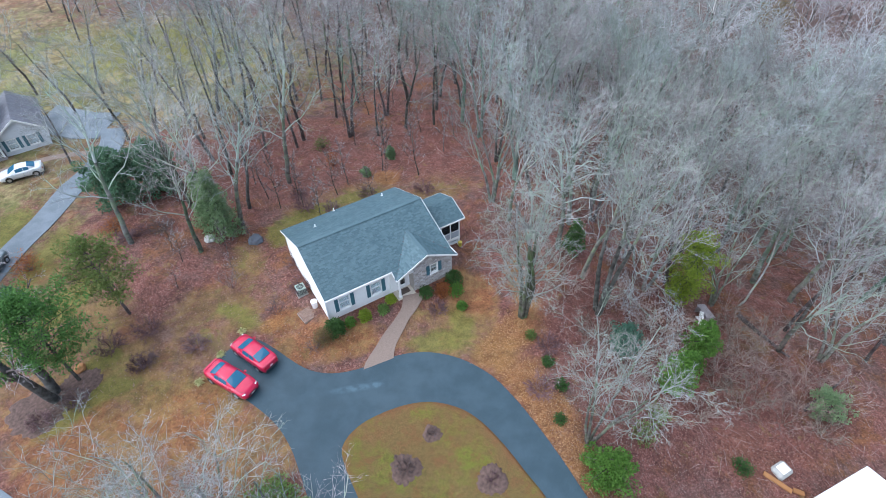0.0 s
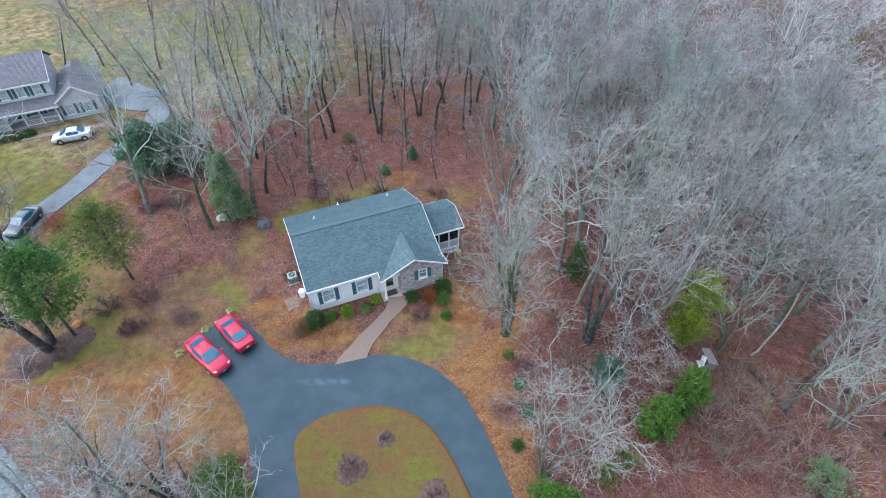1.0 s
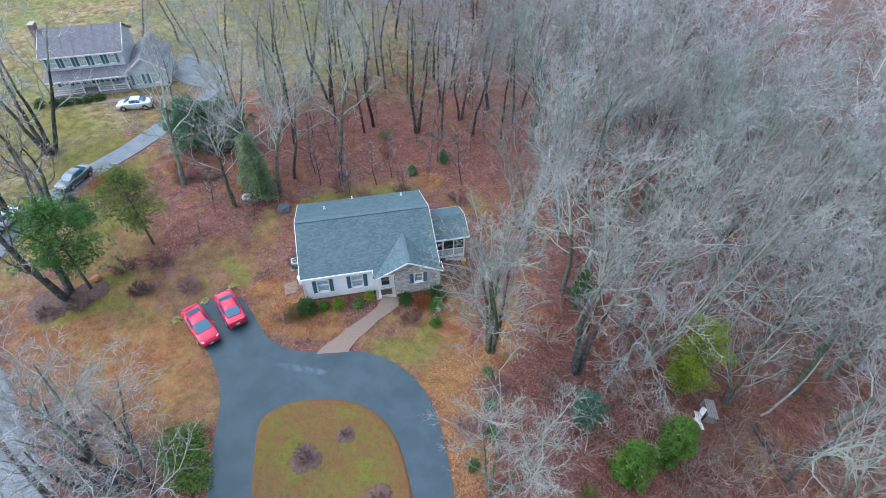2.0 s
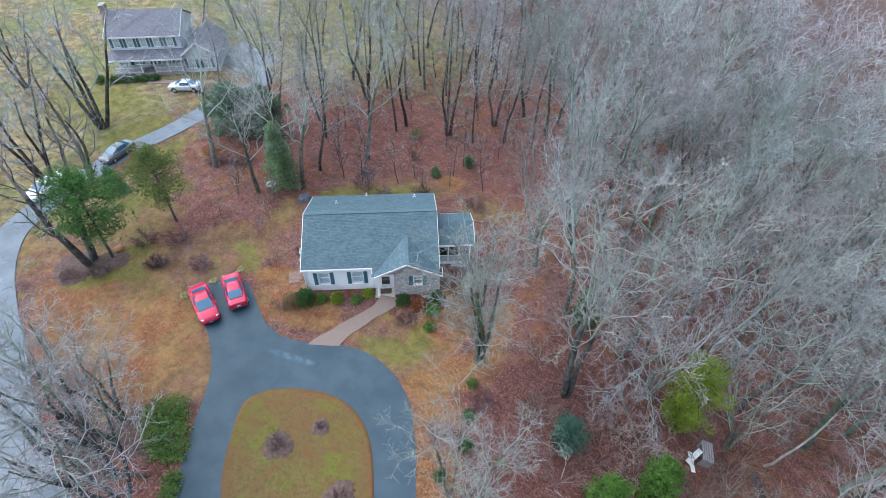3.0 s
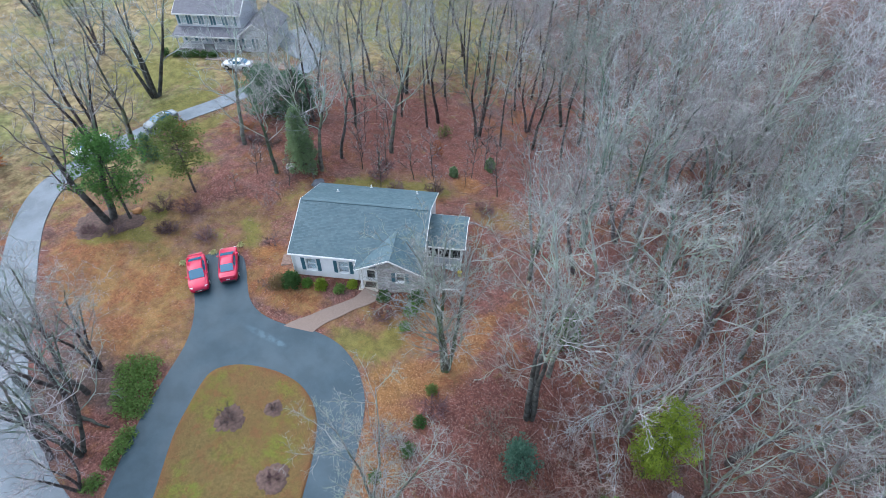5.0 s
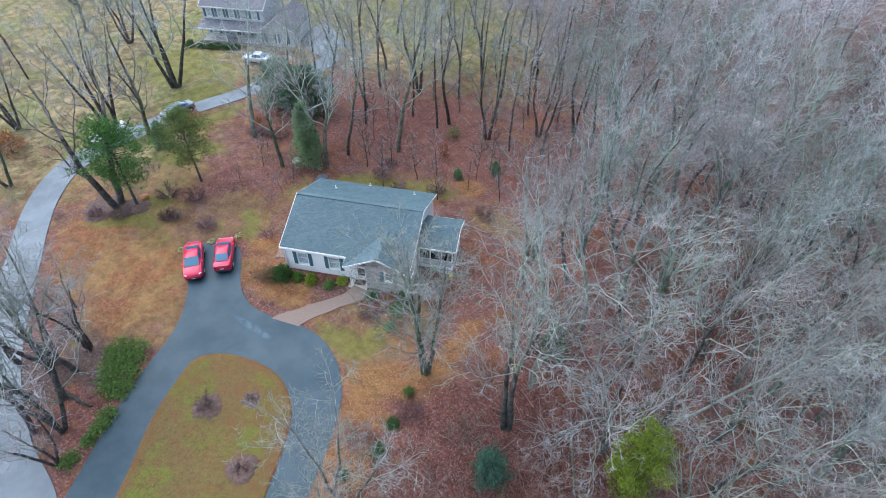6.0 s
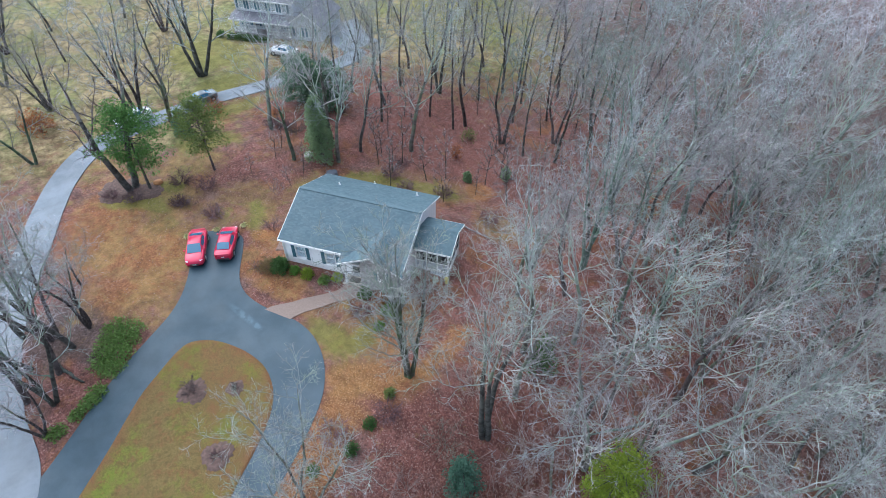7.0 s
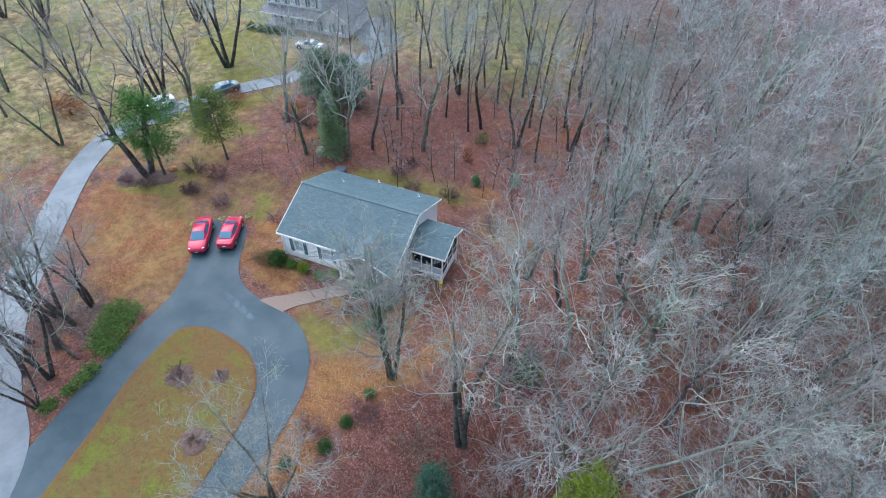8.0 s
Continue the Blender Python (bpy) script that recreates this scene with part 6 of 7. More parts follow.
def far_woods():
    """Woods too far off to count, in one mesh."""
    kinds = []
    for s in range(5):
        g = bare_tree(60 + s, 18, 0.15, FAR, lean=(0.04 * (s - 2), 0), finest=0.03)
        stem, fine = tubes(g.levels[0][:2], 5), merged([tubes(g.levels[0][2:], 5), tubes(g.levels[1], 3), tubes(g.levels[2], 3), spikes(g.levels[3])])
        kinds.append((*merged([stem, fine]), 2 * len(stem[1])))
    groups, slots, r = [], [], np.random.default_rng(77)
    spots_at = []
    for _ in range(16000):
        if len(spots_at) >= 250:
            break
        x, y = r.uniform(-90, 100), r.uniform(26, 140)
        near_east = x < 57 and y < 80 and x > 3
        back = -38 < x <= 4 and y < 88
        lawn = x < -30 and y < 72 + 0.1 * (x + 30)
        south = y < 78 and x <= 56
        if near_east or back or lawn or south or any((x - a) ** 2 + (y - b) ** 2 < 9 for a, b in spots_at):
            continue
        if x < -36 and r.random() < 0.75:
            continue
        spots_at.append((x, y))
        v, f, stems = kinds[len(spots_at) % 5]
        s, an = r.uniform(0.8, 1.1), r.uniform(0, math.tau)
        c, d = math.cos(an) * s, math.sin(an) * s
        w = np.stack([v[:, 0] * c - v[:, 1] * d + x, v[:, 0] * d + v[:, 1] * c + y, v[:, 2] * s + gz(x, y)], -1)
        groups.append((w, f))
        slots.append(np.arange(len(f)) >= stems)
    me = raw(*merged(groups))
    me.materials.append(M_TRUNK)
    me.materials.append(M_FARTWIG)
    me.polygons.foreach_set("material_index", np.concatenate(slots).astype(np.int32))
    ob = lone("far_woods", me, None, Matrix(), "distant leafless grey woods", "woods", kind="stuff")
    return ob


far_woods()


# ---- evergreens and shrubs ----
def leaf_cloud(r, centres, size, count, long=1.6, droop=0.2, flat=False):
    """Small leaf blades scattered round centres, given as x y z radius."""
    c = np.asarray(centres, float)
    i = r.integers(len(c), size=count)
    d = r.normal(0, 1, (count, 3))
    d /= np.linalg.norm(d, axis=1)[:, None]
    p = c[i, :3] + d * (c[i, 3] * r.uniform(0.35, 1.0, count) ** 0.5)[:, None]
    way = d + r.normal(0, 0.6, (count, 3)) - np.array([0, 0, droop])
    way /= np.linalg.norm(way, axis=1)[:, None]
    side = np.cross(way, r.normal(0, 1, (count, 3)))
    side /= np.linalg.norm(side, axis=1)[:, None]
    s = size * r.uniform(0.6, 1.3, count)[:, None]
    a, b = p - side * s * 0.5, p + side * s * 0.5
    tip, mid = p + way * s * long, p + way * s * long * 0.5
    v = np.stack([p - way * s * 0.1, mid + side * s * 0.42, tip, mid - side * s * 0.42], 1).reshape(-1, 3)
    k = (np.arange(count) * 4)[:, None]
    return v, np.concatenate([k, k + 1, k + 2, k + 3], 1)


def evergreen(name, x, y, high, radius, material, label, seed, shape="round", bare=0.15, leaf=0.16, count=9000, lean=(0, 0), trunk=True, category="tree", group=""):
    r = np.random.default_rng(seed)
    t = thing(name, Matrix.Translation((x, y, gz(x, y))), label, category, group)
    z0 = high * bare
    segs, clumps = [], []
    top = np.array([lean[0] * high, lean[1] * high, high])
    steps = 7
    for i in range(steps):
        a, b = top * (i / steps), top * ((i + 1) / steps)
        segs.append((*a, high * 0.014 * (1 - i / steps) + 0.03, *b, high * 0.014 * (1 - (i + 1) / steps) + 0.02))
    n = int(22 + high * 3)
    for i in range(n):
        f = bare + (1 - bare) * (i + 0.5) / n
        if shape == "cone":
            reach = radius * (1.05 - (f - bare) / (1 - bare)) ** 0.8
        elif shape == "pine":
            reach = radius * math.sin(math.pi * min(1, 0.18 + 0.8 * (f - bare) / (1 - bare))) * r.uniform(0.5, 1.1)
        else:
            q = 2 * (f - bare) / (1 - bare) - 1
            reach = radius * math.sqrt(max(0.05, 1 - q * q)) * r.uniform(0.6, 1.2)
        an = i * 2.4 + r.uniform(-0.4, 0.4)
        a = top * f
        tipz = high * f + reach * (0.25 if shape == "pine" else -0.05)
        b = np.array([a[0] + math.cos(an) * reach, a[1] + math.sin(an) * reach, min(high, tipz)])
        segs.append((*a, 0.04, *b, 0.012))
        for q in ((0.55, 0.8, 1.0) if shape == "pine" else (0.3, 0.6, 0.9)):
            c = a + (b - a) * q + r.normal(0, radius * 0.08, 3)
            clumps.append((*c, radius * (0.19 if shape == "pine" else 0.25) * r.uniform(0.5, 1.3)))
    part("trunk", raw(*tubes(segs, 6)), M_TRUNK, t)
    part("crown", raw(*leaf_cloud(r, clumps, leaf, count)), material, t)
    return t


def shrub(name, x, y, high, radius, material, label, seed, leaf=0.1, count=1600, group=""):
    r = np.random.default_rng(seed)
    t = thing(name, Matrix.Translation((x, y, gz(x, y))), label, "shrub", group)
    segs, clumps = [], []
    for i in range(16):
        an, q = i * 2.4, math.sqrt((i + 0.5) / 16)
        tip = np.array([math.cos(an) * q * radius * 0.8, math.sin(an) * q * radius * 0.8, high * (0.92 - 0.5 * q * q) * r.uniform(0.75, 1.05)])
        segs.append((0, 0, -0.1, 0.025, *tip, 0.008))
        clumps.append((*tip, radius * 0.32 * r.uniform(0.7, 1.2)))
        clumps.append((*(tip * [1.0, 1.0, 0.55]), radius * 0.3))
    part("stem", raw(*tubes(segs, 4)), M_STEM, t)
    part("crown", raw(*leaf_cloud(r, clumps, leaf, count)), material, t)
    return t


def bare_shrub(x, y, high, seed, label, material=None, stems=9, spread=0.55, group=""):
    g = Grower(seed, 0.0125)
    for s in range(stems):
        an = s / stems * math.tau + g.rng.uniform(-0.3, 0.3)
        d = np.array([math.cos(an) * spread, math.sin(an) * spread, 1.0]) * 1.0
        g.shoot(np.array([math.cos(an) * 0.05, math.sin(an) * 0.05, -0.1]), d, high * g.rng.uniform(0.7, 1.0), 0.022, 0, BUSHY)
    t = thing("bare_shrub", Matrix.Translation((x, y, gz(x, y) + (0.15 if inside(ISLAND, x, y) else 0))), label, "shrub", group)
    part("stem", raw(*tubes(g.levels[0], 4), True), material or M_STEM, t)
    part("crown", raw(*merged([tubes(g.levels[1], 3), spikes(g.levels[2]), spikes(g.levels[3]), spikes(g.levels[4])])), material or M_STEM, t)
    return t


evergreen("pine_tree", -29.5, 22.6, 9.6, 3.7, M_PINE, "green pine with an open layered crown and leaning trunk", 1, "pine", 0.3, 0.13, 12000, (-0.06, 0.02))
evergreen("pine_tree", -28.6, 29.5, 8.5, 3.3, M_OLIVE, "thin olive-green pine with sparse needles", 3, "pine", 0.35, 0.12, 8000, (-0.06, 0.0))
evergreen("spruce_tree", -38.6, 29.6, 3.0, 1.3, M_SPRUCE, "small dark evergreen beside the pines", 4, "cone", 0.05, 0.13, 4000)
evergreen("spruce_tree", -36.4, 45.2, 6.3, 3.4, M_SPRUCE, "dark spreading evergreen with drooping boughs", 5, "pine", 0.05, 0.16, 14000)
evergreen("spruce_tree", -33.2, 47.4, 6.0, 3.1, M_SPRUCE, "dark spreading evergreen with drooping boughs", 6, "pine", 0.05, 0.16, 12000)
evergreen("hemlock_tree", -23.6, 40.6, 8.0, 1.9, M_HEMLOCK, "feathery grey-green hemlock among bare trunks", 7, "cone", 0.05, 0.13, 11000)
evergreen("hemlock_tree", -25.4, 41.6, 6.5, 1.7, M_HEMLOCK, "feathery grey-green hemlock among bare trunks", 8, "cone", 0.05, 0.13, 7500)
evergreen("oak_tree", 51.0, 92.0, 15, 3.6, M_BROWNLEAF, "tall tree still holding dull brown leaves in the far woods", 18, "round", 0.4, 0.16, 2600)
evergreen("cedar_tree", 23.1, 37.2, 10.2, 2.35, M_CHARTREUSE, "yellow-green rounded cedar in the hollow", 9, "round", 0.2, 0.1, 17000)
evergreen("cedar_tree", 20.0, 27.0, 5.0, 1.6, M_BRIGHT, "bright green bushy cedar on the slope", 10, "round", 0.02, 0.12, 10000)
evergreen("cedar_tree", 23.0, 30.4, 5.8, 1.65, M_BRIGHT, "bright green bushy cedar beside white boards", 11, "round", 0.02, 0.12, 11000)
evergreen("holly_tree", 15.6, 29.6, 3.4, 1.5, M_TEAL, "blue-green rounded evergreen on the slope", 12, "round", 0.02, 0.11, 7000)
evergreen("holly_tree", 11.9, 17.2, 3.0, 1.9, M_BRIGHT, "bright green rounded evergreen beside the driveway bend", 13, "round", 0.02, 0.12, 9000)
evergreen("holly_tree", 12.4, 41.0, 4.0, 1.3, M_HOLLY, "small green evergreen under bare trees", 14, "cone", 0.05, 0.13, 4000)
evergreen("holly_tree", 34.4, 27.0, 3.0, 1.8, M_HEMLOCK, "grey-green low evergreen in the hollow", 15, "pine", 0.02, 0.12, 4500)
evergreen("holly_tree", -10.8, 52.6, 1.2, 0.6, M_HEMLOCK, "small grey-green evergreen at the wood edge", 16, "pine", 0.02, 0.12, 2600)
evergreen("holly_tree", -8.4, 56.5, 1.6, 0.7, M_HEMLOCK, "small grey-green evergreen at the wood edge", 17, "pine", 0.02, 0.12, 3600)

SHRUBS = [
    ("holly_bush", -9.75, 28.3, 1.4, 0.9, M_HOLLY, "dark green rounded holly bush at the house corner", 0.12, 2600),
    ("green_shrub", -8.6, 29.2, 0.7, 0.5, M_BRIGHT, "small green shrub in the front bed", 0.1, 900),
    ("green_shrub", -7.4, 29.9, 1.0, 0.6, M_CHARTREUSE, "yellow-green shrub below the front window", 0.1, 1300),
    ("green_shrub", -5.9, 30.8, 0.7, 0.55, M_HEDGE, "green shrub in the front bed", 0.1, 900),
    ("green_shrub", -5.35, 31.9, 0.7, 0.5, M_LIME, "lime-green shrub beside the porch", 0.1, 1000),
    ("green_shrub", -2.2, 32.9, 0.9, 0.7, M_HOLLY, "clipped dark green shrub beside the path", 0.1, 1200),
    ("rust_shrub", -0.7, 33.4, 1.0, 0.8, M_RUST, "rust-coloured shrub below the stone wall", 0.1, 1200),
    ("green_shrub", 0.3, 34.7, 1.3, 0.85, M_HOLLY, "green shrub below the stone wall", 0.1, 1500),
    ("green_shrub", 0.5, 33.6, 1.1, 0.75, M_BRIGHT, "green shrub at the end of the bed", 0.1, 1200),
    ("green_shrub", 1.1, 32.2, 0.6, 0.5, M_BRIGHT, "small yellow-green shrub on the lawn edge", 0.1, 800),
    ("green_shrub", 8.4, 26.4, 0.8, 0.55, M_HOLLY, "small green shrub among orange leaves", 0.09, 800),
    ("green_shrub", 7.2, 29.1, 0.7, 0.5, M_OLIVE, "small olive shrub among orange leaves", 0.09, 600),
    ("green_shrub", 9.3, 24.2, 0.8, 0.6, M_HOLLY, "small green shrub among orange leaves", 0.09, 800),
    ("green_shrub", 8.9, 21.2, 0.6, 0.5, M_HOLLY, "small dark shrub among orange leaves", 0.09, 600),
    ("green_shrub", -12.9, 34.4, 1.0, 0.8, M_CHARTREUSE, "yellow-green shrub against the side wall", 0.1, 1100),
    ("rust_shrub", -15.2, 54.6, 2.2, 0.9, M_RUST, "rusty-leaved young beech at the wood edge", 0.1, 500),
    ("rust_shrub", -40.9, 34.6, 2.2, 1.5, M_RUST, "rust-red small maple beside the lane", 0.1, 900),
    ("rust_shrub", -49.3, 15.7, 3.4, 2.0, M_RUST, "rust-red small maple on the far lawn", 0.14, 1500),
    ("rust_shrub", -35.4, 40.6, 1.5, 1.4, M_RUST, "rust-brown leafy shrub beside dark evergreens", 0.1, 500),
    ("olive_shrub", -17.4, 58.6, 1.6, 1.2, M_OLIVE, "pale olive shrub in the back woods", 0.09, 600),
    ("olive_shrub", 15.8, 21.6, 1.2, 1.3, M_OLIVE, "straggling olive undergrowth on the slope", 0.1, 900),
    ("olive_shrub", 17.5, 23.6, 1.2, 1.2, M_OLIVE, "straggling olive undergrowth on the slope", 0.1, 900),
    ("olive_shrub", 24.5, 20.6, 0.9, 0.9, M_HOLLY, "low green shrub in the hollow", 0.1, 800),
]
SHRUBS.append(("brown_shrub", -10.6, 27.4, 1.4, 0.95, M_BROWNLEAF, "brown half-bare rounded shrub beside the holly", 0.08, 1800))
for n, (name, x, y, h, rad, mat, label, leaf, count) in enumerate(SHRUBS):
    shrub(name, x, y, h, rad, mat, label, 100 + n, leaf, count)
MATS = [(-12.55, 14.01, 1.2), (-11.54, 14.9, 1.2), (-11.54, 13.31, 1.3), (-10.52, 14.2, 1.2), (-10.52, 12.52, 1.2), (-9.59, 13.41, 1.2), (-9.5, 12.01, 1.0), (-8.65, 12.51, 1.0), (-7.23, 10.91, 0.9), (-6.65, 10.21, 0.8), (-6.17, 9.21, 0.6), (-5.58, 7.6, 0.8)]
for n, (x, y, rad) in enumerate(MATS):
    shrub("spreading_juniper", x, y, 0.34, rad, M_HEDGE, "low spreading mat of green juniper beside the driveway", 160 + n, 0.13, int(700 * rad), "junipers beside the driveway")
for n, (x, y, h) in enumerate([(-57.6, 50.2, 0.9), (-58.7, 49.3, 0.9), (-59.8, 48.4, 0.9), (-60.9, 47.5, 0.9), (-62.0, 46.6, 0.9), (-63.4, 45.4, 1.2)]):
    shrub("box_bush", x + 0.7, y - 0.9, h, 0.75, M_HOLLY, "clipped dark green bush before the neighbouring porch", 180 + n, 0.12, 700, "bushes before the porch")



def yucca(x, y, seed):
    """A flat rosette of arching pale blades."""
    r = np.random.default_rng(seed)
    t = thing("yucca_clump", Matrix.Translation((x, y, gz(x, y))), "pale variegated spiky rosette behind the parked cars", "plant", "rosettes behind the cars")
    verts, faces = [], []
    for i in range(70):
        an, reach, up = i * 2.4, r.uniform(0.2, 0.52), r.uniform(0.08, 0.34)
        d, s = np.array([math.cos(an), math.sin(an)]), np.array([-math.sin(an), math.cos(an)]) * 0.035
        k = len(verts)
        for f, z, w in ((0.05, 0.0, 0.8), (0.5, up, 1.0), (1.0, up * 0.55, 0.1)):
            for side in (-1, 1):
                q = d * reach * f + s * side * w
                verts.append((q[0], q[1], z))
        faces += [(k, k + 1, k + 3, k + 2), (k + 2, k + 3, k + 5, k + 4)]
    part("blades", raw(verts, faces), M_YUCCA, t)
    part("crown", boxed(-0.08, 0.08, -0.08, 0.08, -0.05, 0.08, bevel=0.03), M_BROWNLEAF, t)


for n, (x, y) in enumerate([(-18.01, 28.15), (-19.09, 25.7), (-19.88, 22.95)]):
    yucca(x, y, 300 + n)

BRUSH = "low bare purple-brown shrub with a haze of fine twigs"
bare_shrub(-2.6, 16.8, 1.5, 201, "bare purple-brown shrub in a mulch ring on the island")
bare_shrub(-0.9, 19.6, 0.6, 202, "low cut-back shrub in a mulch ring on the island", stems=7)
bare_shrub(3.6, 16.3, 0.8, 203, "low cut-back shrub in a mulch ring on the island", stems=7)
bare_shrub(-11.3, 26.6, 1.4, 204, "bare brown ornamental shrub beside the front bed", M_TWIGBROWN, 5, 0.4)
bare_shrub(-20.6, 33.2, 2.6, 205, "bare dark ornamental tree on the side lawn", M_TWIGBROWN, 5, 0.5)
bare_shrub(-15.6, 30.3, 1.6, 206, "bare dark shrub beside the driveway head", M_STEM, 5, 0.5)
for n, (x, y) in enumerate([(-25.34, 24.06), (-21.35, 26.4), (-28.35, 25.71), (-30.5, 18.9), (-28.55, 20.65), (-25.92, 27.56), (-24.75, 24.45), (-13.93, 33.06), (-14.66, 36.14), (-13.57, 45.62), (-10.11, 48.57), (-16.6, 45.79), (-32.15, 40.12), (-33.42, 39.15), (-30.3, 40.9), (-1.0, 31.6), (8.6, 28.0), (7.4, 23.6), (-17.84, 48.29), (-3.6, 49.6)]):
    bare_shrub(x, y, 1.15 + (n % 3) * 0.25, 210 + n, BRUSH, M_STEM, 18, 1.4, "low bare shrubs")
for n, (x, y, h) in enumerate([(16.4, 26.8, 3), (18.4, 30.2, 3.5), (19.6, 33.4, 4), (22.4, 33.6, 3), (26.4, 33.0, 4), (28.6, 35.2, 4), (24.4, 38.6, 3), (27.4, 30.6, 3), (30.6, 31.0, 4), (17.4, 35.6, 4), (12.6, 30.2, 2.5), (13.6, 26.0, 2.2), (14.6, 22.4, 2.4), (31.6, 34.4, 3.5), (29.2, 38.6, 4), (34.6, 30.4, 4), (10.8, 34.6, 3), (24.6, 28.2, 3), (26.4, 26.4, 3.5), (28.4, 27.6, 4), (21.4, 31.2, 3), (30.4, 25.6, 3.5), (25.6, 30.2, 3), (28.8, 32.4, 4), (32.6, 27.6, 4), (22.2, 24.8, 2.2), (18.2, 33.2, 3), (36.4, 28.4, 4), (33.4, 24.6, 3)]):
    bare_shrub(x, y, h, 240 + n, "tangled leafless undergrowth of pale brown stems", M_BRUSH, 9, 0.85, "undergrowth of the hollow")


def mulch(x, y, radius, lift, seed):
    """A low ragged bed, its rim sunk into the turf."""
    bm, n, r = bmesh.new(), 48, random.Random(seed)
    wob = [1 + 0.07 * math.sin(3 * i / n * math.tau + seed) + r.uniform(-0.13, 0.10) for i in range(n)]
    rings = []
    for f, h in ((1.0, -0.08), (0.9, 0.03), (0.55, 0.05), (0.2, 0.06)):
        rings.append([bm.verts.new((f * radius * wob[i] * math.cos(i / n * math.tau), f * radius * wob[i] * math.sin(i / n * math.tau), h + (r.uniform(0, 0.02) if h > 0 else 0))) for i in range(n)])
    for u, v in zip(rings, rings[1:]):
        for i in range(n):
            bm.faces.new((u[i], u[(i + 1) % n], v[(i + 1) % n], v[i]))
    bm.faces.new(rings[-1])
    for f in bm.faces:
        f.smooth = True
    lone("mulch_bed", bm, M_MULCH, Matrix.Translation((x, y, lift)), "round bed of dark bark mulch", "mulch bed")


mulch(-2.6, 16.8, 1.3, 0.19, 1)
mulch(-0.9, 19.6, 0.8, 0.16, 2)
mulch(3.6, 16.3, 1.2, 0.20, 3)
mulch(-31.2, 19.9, 2.3, gz(-31.2, 19.9) + 0.03, 4)
mulch(-29.2, 22.2, 1.6, gz(-29.2, 22.2) + 0.03, 5)


# ---- loose things ----
def boulder(x, y, size, material, label, seed):
    bm = bmesh.new()
    bmesh.ops.create_icosphere(bm, subdivisions=3, radius=size)
    for v in bm.verts:
        v.co = v.co * (1 + 0.25 * noise.noise(v.co * 1.7 / size + Vector((seed, 0, 0))))
        v.co.z *= 0.6
    lone("boulder", bm, material, Matrix.Translation((x, y, gz(x, y) + size * 0.2)), label, "rock")


boulder(-25.0, 39.6, 0.55, M_ROCK, "pale boulder at the foot of a hemlock", 1)
boulder(-20.4, 40.0, 0.75, plain("slate_boulder", (0.10, 0.11, 0.13), 0.8), "dark blue-grey boulder at the lawn edge", 2)
boulder(-30.0, 23.6, 0.5, M_PLANK, "heap of orange-brown dead fronds under a pine", 3)

for n, (x, y, turn, w, l, mat, label) in enumerate([(25.2, 35.6, 68, 0.45, 2.0, M_OLDWHITE, "peeling white board lying in the undergrowth"), (25.1, 34.9, 110, 0.35, 1.9, M_OLDWHITE, "peeling white board lying in the undergrowth")]):
    lone("board", boxed(-l / 2, l / 2, -w / 2, w / 2, 0, 0.06, bevel=0.01), mat, Matrix.Translation((x, y, gz(x, y) + 1.2 + 0.1 * n)) @ pose(0, 0, 0, 8, 6, turn), label, "board", "white boards in the hollow")
pal = thing("pallet", Matrix.Translation((26.2, 36.9, gz(26.2, 36.9) + 1.0)) @ pose(0, 0, 0, 10, 4, 105), "grey weathered slatted pallet lying in the undergrowth", "pallet")
for i in range(5):
    part("slat", boxed(-1.0, 1.0, -0.45 + i * 0.2, -0.31 + i * 0.2, 0.05, 0.08), M_GREYWOOD, pal)
for x in (-0.8, 0.0, 0.8):
    part("bearer", boxed(x - 0.05, x + 0.05, -0.47, 0.5, -1.0, 0.05), M_GREYWOOD, pal)

pump = thing("utility_box", Matrix.Translation((28.1, 20.9, gz(28.1, 20.9))) @ pose(0, 0, 0, 0, 0, 30), "grey round-cornered utility box with a white lid", "box")
part("casing", boxed(-0.75, 0.75, -0.6, 0.6, -0.2, 0.6, bevel=0.2), M_ROCK, pump)
part("lid", boxed(-0.45, 0.45, -0.4, 0.4, 0.6, 0.68, bevel=0.03), M_WHITE, pump, "white lid")
for x, y, l, turn in ((27.4, 19.9, 2.4, -32), (29.0, 19.3, 0.9, -15)):
    lone("plank", boxed(-l / 2, l / 2, -0.2, 0.2, 0, 0.14, bevel=0.02), M_PLANK, Matrix.Translation((x, y, gz(x, y) + 0.02)) @ pose(0, 0, 0, 0, 12, turn), "orange-brown timber plank on the leaf litter", "plank", "planks beside the box")


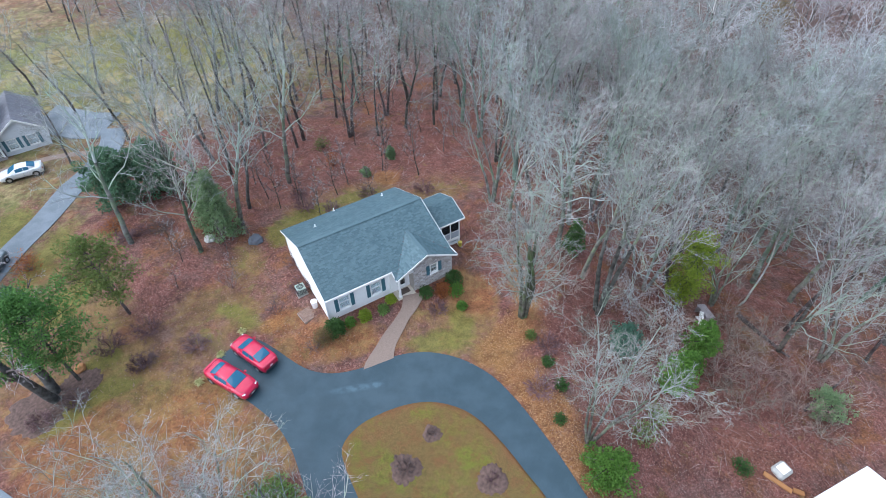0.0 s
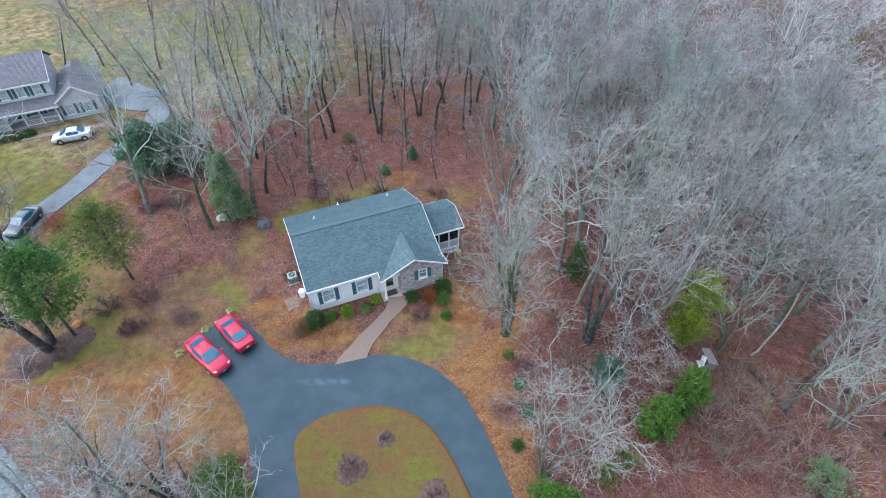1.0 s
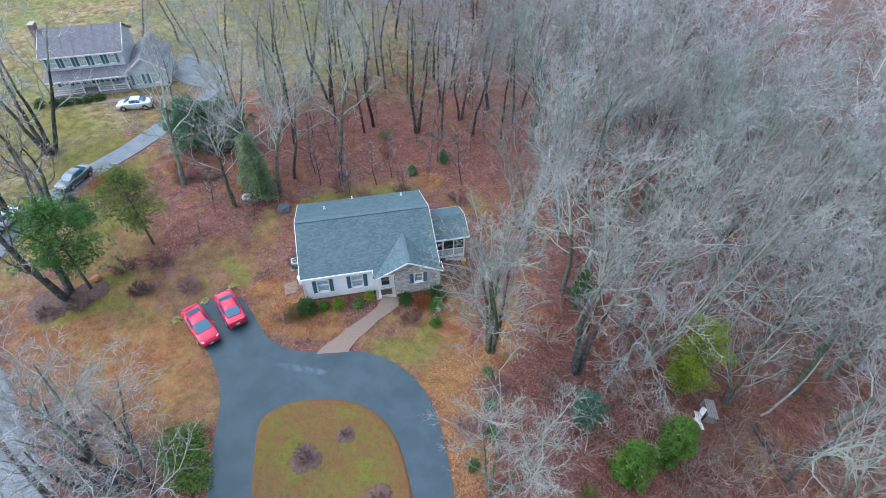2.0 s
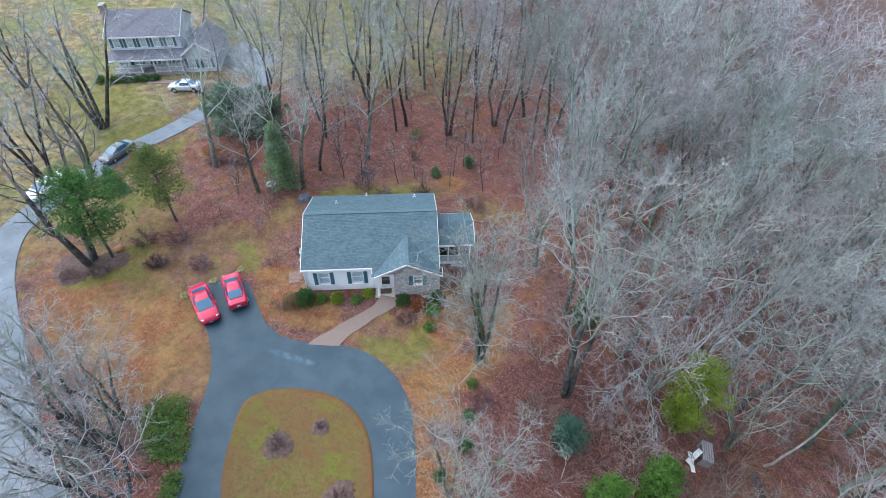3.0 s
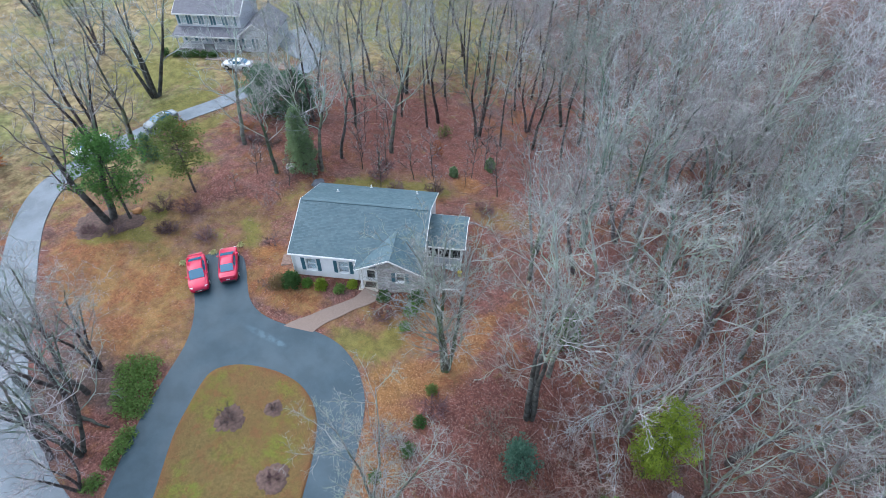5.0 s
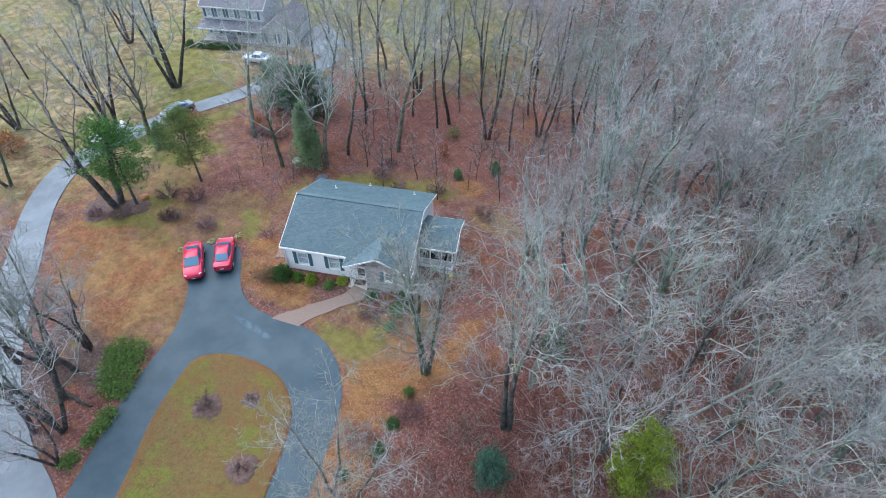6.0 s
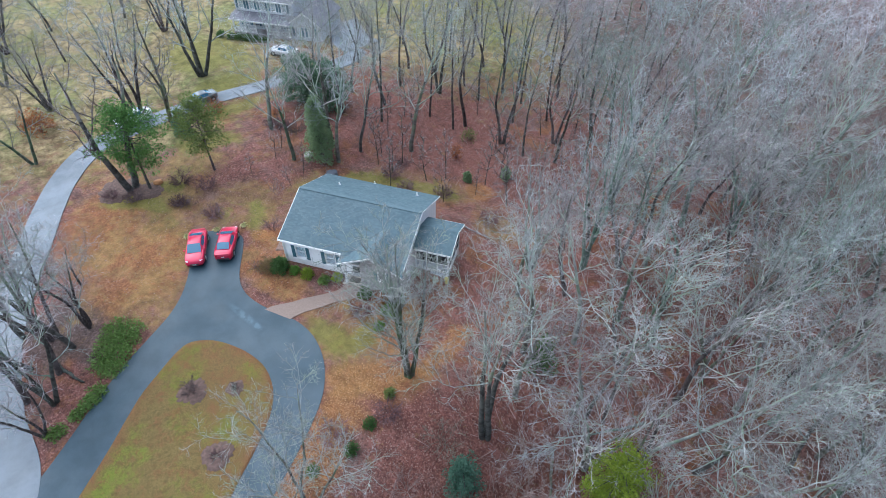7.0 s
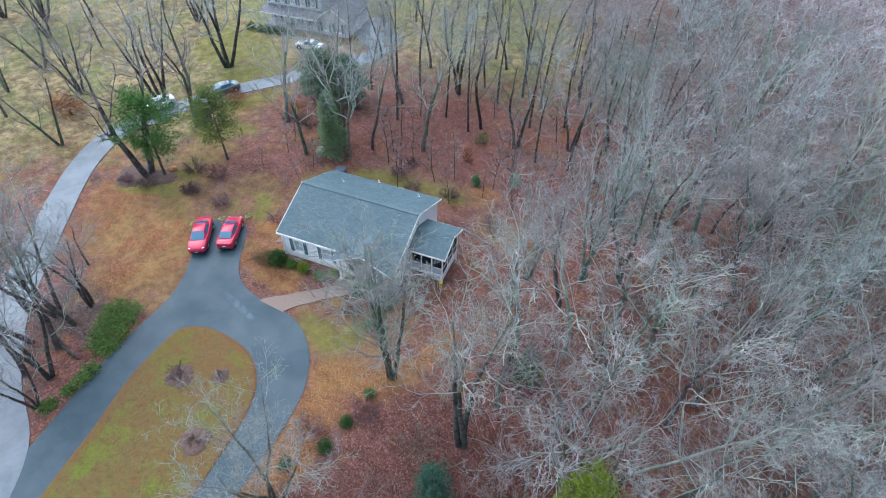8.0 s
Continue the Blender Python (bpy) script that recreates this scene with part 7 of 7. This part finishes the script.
def log(a, b, r, label, material):
    p, q = Vector((*a, gz(*a) + r * 0.6)), Vector((*b, gz(*b) + r * 0.6))
    segs, last = [], p
    for i in range(1, 8):
        f = i / 7
        c = p.lerp(q, f) + Vector((noise.noise((f * 3, r, 1)) * 0.3, noise.noise((f * 3, r, 5)) * 0.3, 0))
        segs.append((*last, r * (1.06 - 0.6 * f), *c, r * (1 - 0.6 * f)))
        last = c
    pts = [Vector(s[0:3]) for s in segs] + [last]
    rad = [s[3] for s in segs] + [segs[-1][7]]
    bm, rings = bmesh.new(), []
    side = (q - p).cross(Vector((0, 0, 1))).normalized()
    over = side.cross(q - p).normalized()
    for c, rr in zip(pts, rad):
        rings.append([bm.verts.new(c + (side * math.cos(k / 9 * math.tau) + over * math.sin(k / 9 * math.tau)) * rr) for k in range(9)])
    for u, v in zip(rings, rings[1:]):
        for k in range(9):
            bm.faces.new((u[k], u[(k + 1) % 9], v[(k + 1) % 9], v[k]))
    bm.faces.new(rings[0])
    bm.faces.new(rings[-1][::-1])
    bmesh.ops.recalc_face_normals(bm, faces=bm.faces[:])
    lone("fallen_log", bm, material, Matrix(), label, "log")


log((30.4, 38.0), (34.0, 33.0), 0.28, "fallen dark log lying across the hollow", M_TRUNK)
log((33.0, 27.2), (38.5, 31.0), 0.2, "fallen dark log lying across the hollow", M_TRUNK)
log((17.6, 37.6), (21.0, 34.0), 0.16, "fallen dark log among leaves", M_TRUNKMOSS)
log((-12.0, 8.9), (-8.8, 10.3), 0.2, "fallen dark log beside the driveway", M_TRUNK)
log((-4.5, 46.2), (-1.6, 47.8), 0.1, "fallen pale branch behind the house", M_TWIG)


def sticks():
    """Dead twigs and small limbs lying on the woodland floor."""
    r = np.random.default_rng(9)
    x = np.concatenate([r.uniform(12, 42, 350), r.uniform(-36, 2, 500)])
    y = np.concatenate([r.uniform(17, 48, 350), r.uniform(46, 74, 500)])
    n = len(x)
    an, l = r.uniform(0, math.tau, n), r.uniform(0.5, 2.4, n)
    x1, y1 = x + np.cos(an) * l, y + np.sin(an) * l
    z0, z1 = ground_z(x, y) + r.uniform(0.02, 0.1, n), ground_z(x1, y1) + r.uniform(0.02, 0.35, n)
    rad = 0.012 + 0.012 * l * r.uniform(0.3, 1.0, n)
    v, f = spikes(np.stack([x, y, z0, rad, x1, y1, z1, rad * 0.3], -1))
    lone("fallen_sticks", raw(v, f), M_BRUSH, Matrix(), "brown dead twigs and small limbs lying on the woodland floor", "sticks", kind="stuff")


sticks()


# ---- fallen leaves ----
def leaves(name, count, boxes, material, label, size, seed, keep):
    r = np.random.default_rng(seed)
    xs, ys = [], []
    for (x0, x1, y0, y1), share in boxes:
        n = int(count * share)
        xs.append(r.uniform(x0, x1, n))
        ys.append(r.uniform(y0, y1, n))
    x, y = np.concatenate(xs), np.concatenate(ys)
    ok = keep(x, y, r)
    x, y = x[ok], y[ok]
    n = len(x)
    an, tilt = r.uniform(0, math.tau, n), r.uniform(-0.5, 0.5, (n, 2))
    s = size * r.uniform(0.6, 1.4, n)
    z = ground_z(x, y) + 0.035
    v = []
    for a, b in ((-1, 0), (0, -0.55), (1, 0), (0, 0.55)):
        dx, dy = (a * np.cos(an) - b * np.sin(an)) * s, (a * np.sin(an) + b * np.cos(an)) * s
        v.append(np.stack([x + dx, y + dy, z + np.abs(dx * tilt[:, 0] + dy * tilt[:, 1]) + 0.01], -1))
    verts = np.stack(v, 1).reshape(-1, 3)
    k = (np.arange(n) * 4)[:, None]
    lone(name, raw(verts, np.concatenate([k, k + 1, k + 2, k + 3], 1)), material, Matrix(), label, "leaves", kind="stuff")


def off_paving(x, y, r):
    ok = np.array([not inside(DRIVE, a, b) for a, b in zip(x, y)])
    hx, hy = x + 8.18, y - 36.73
    u, v = hx * HC + hy * HS, -hx * HS + hy * HC
    return ok & ~((np.abs(u) < 7.5) & (np.abs(v) < 5.8))


leaves("fallen_leaves", 26000, [((8, 40, 15, 46), 0.45), ((-36, 4, 38, 72), 0.4), ((-30, -8, 14, 40), 0.15)], M_DEADLEAF, "scattered pale and russet fallen leaves", 0.055, 5, off_paving)


def by_drive(x, y, r):
    w = spots(x, y, [(3.6, 27.4, 1.3, 2.2, -30), (6.2, 25.0, 1.9, 2.6, 30), (8.2, 21.8, 1.9, 2.8, 30), (10.2, 18.0, 1.7, 2.6, 30), (5.6, 29.3, 1.6, 2.2, 10), (6.6, 35.3, 1.0, 3.6, 10)])
    return off_paving(x, y, r) & (r.uniform(0.1, 1.6, len(x)) < w)


leaves("orange_leaves", 30000, [((0, 14, 14, 40), 1.0)], M_DEADORANGE, "drift of orange fallen leaves beside the driveway", 0.05, 6, by_drive)
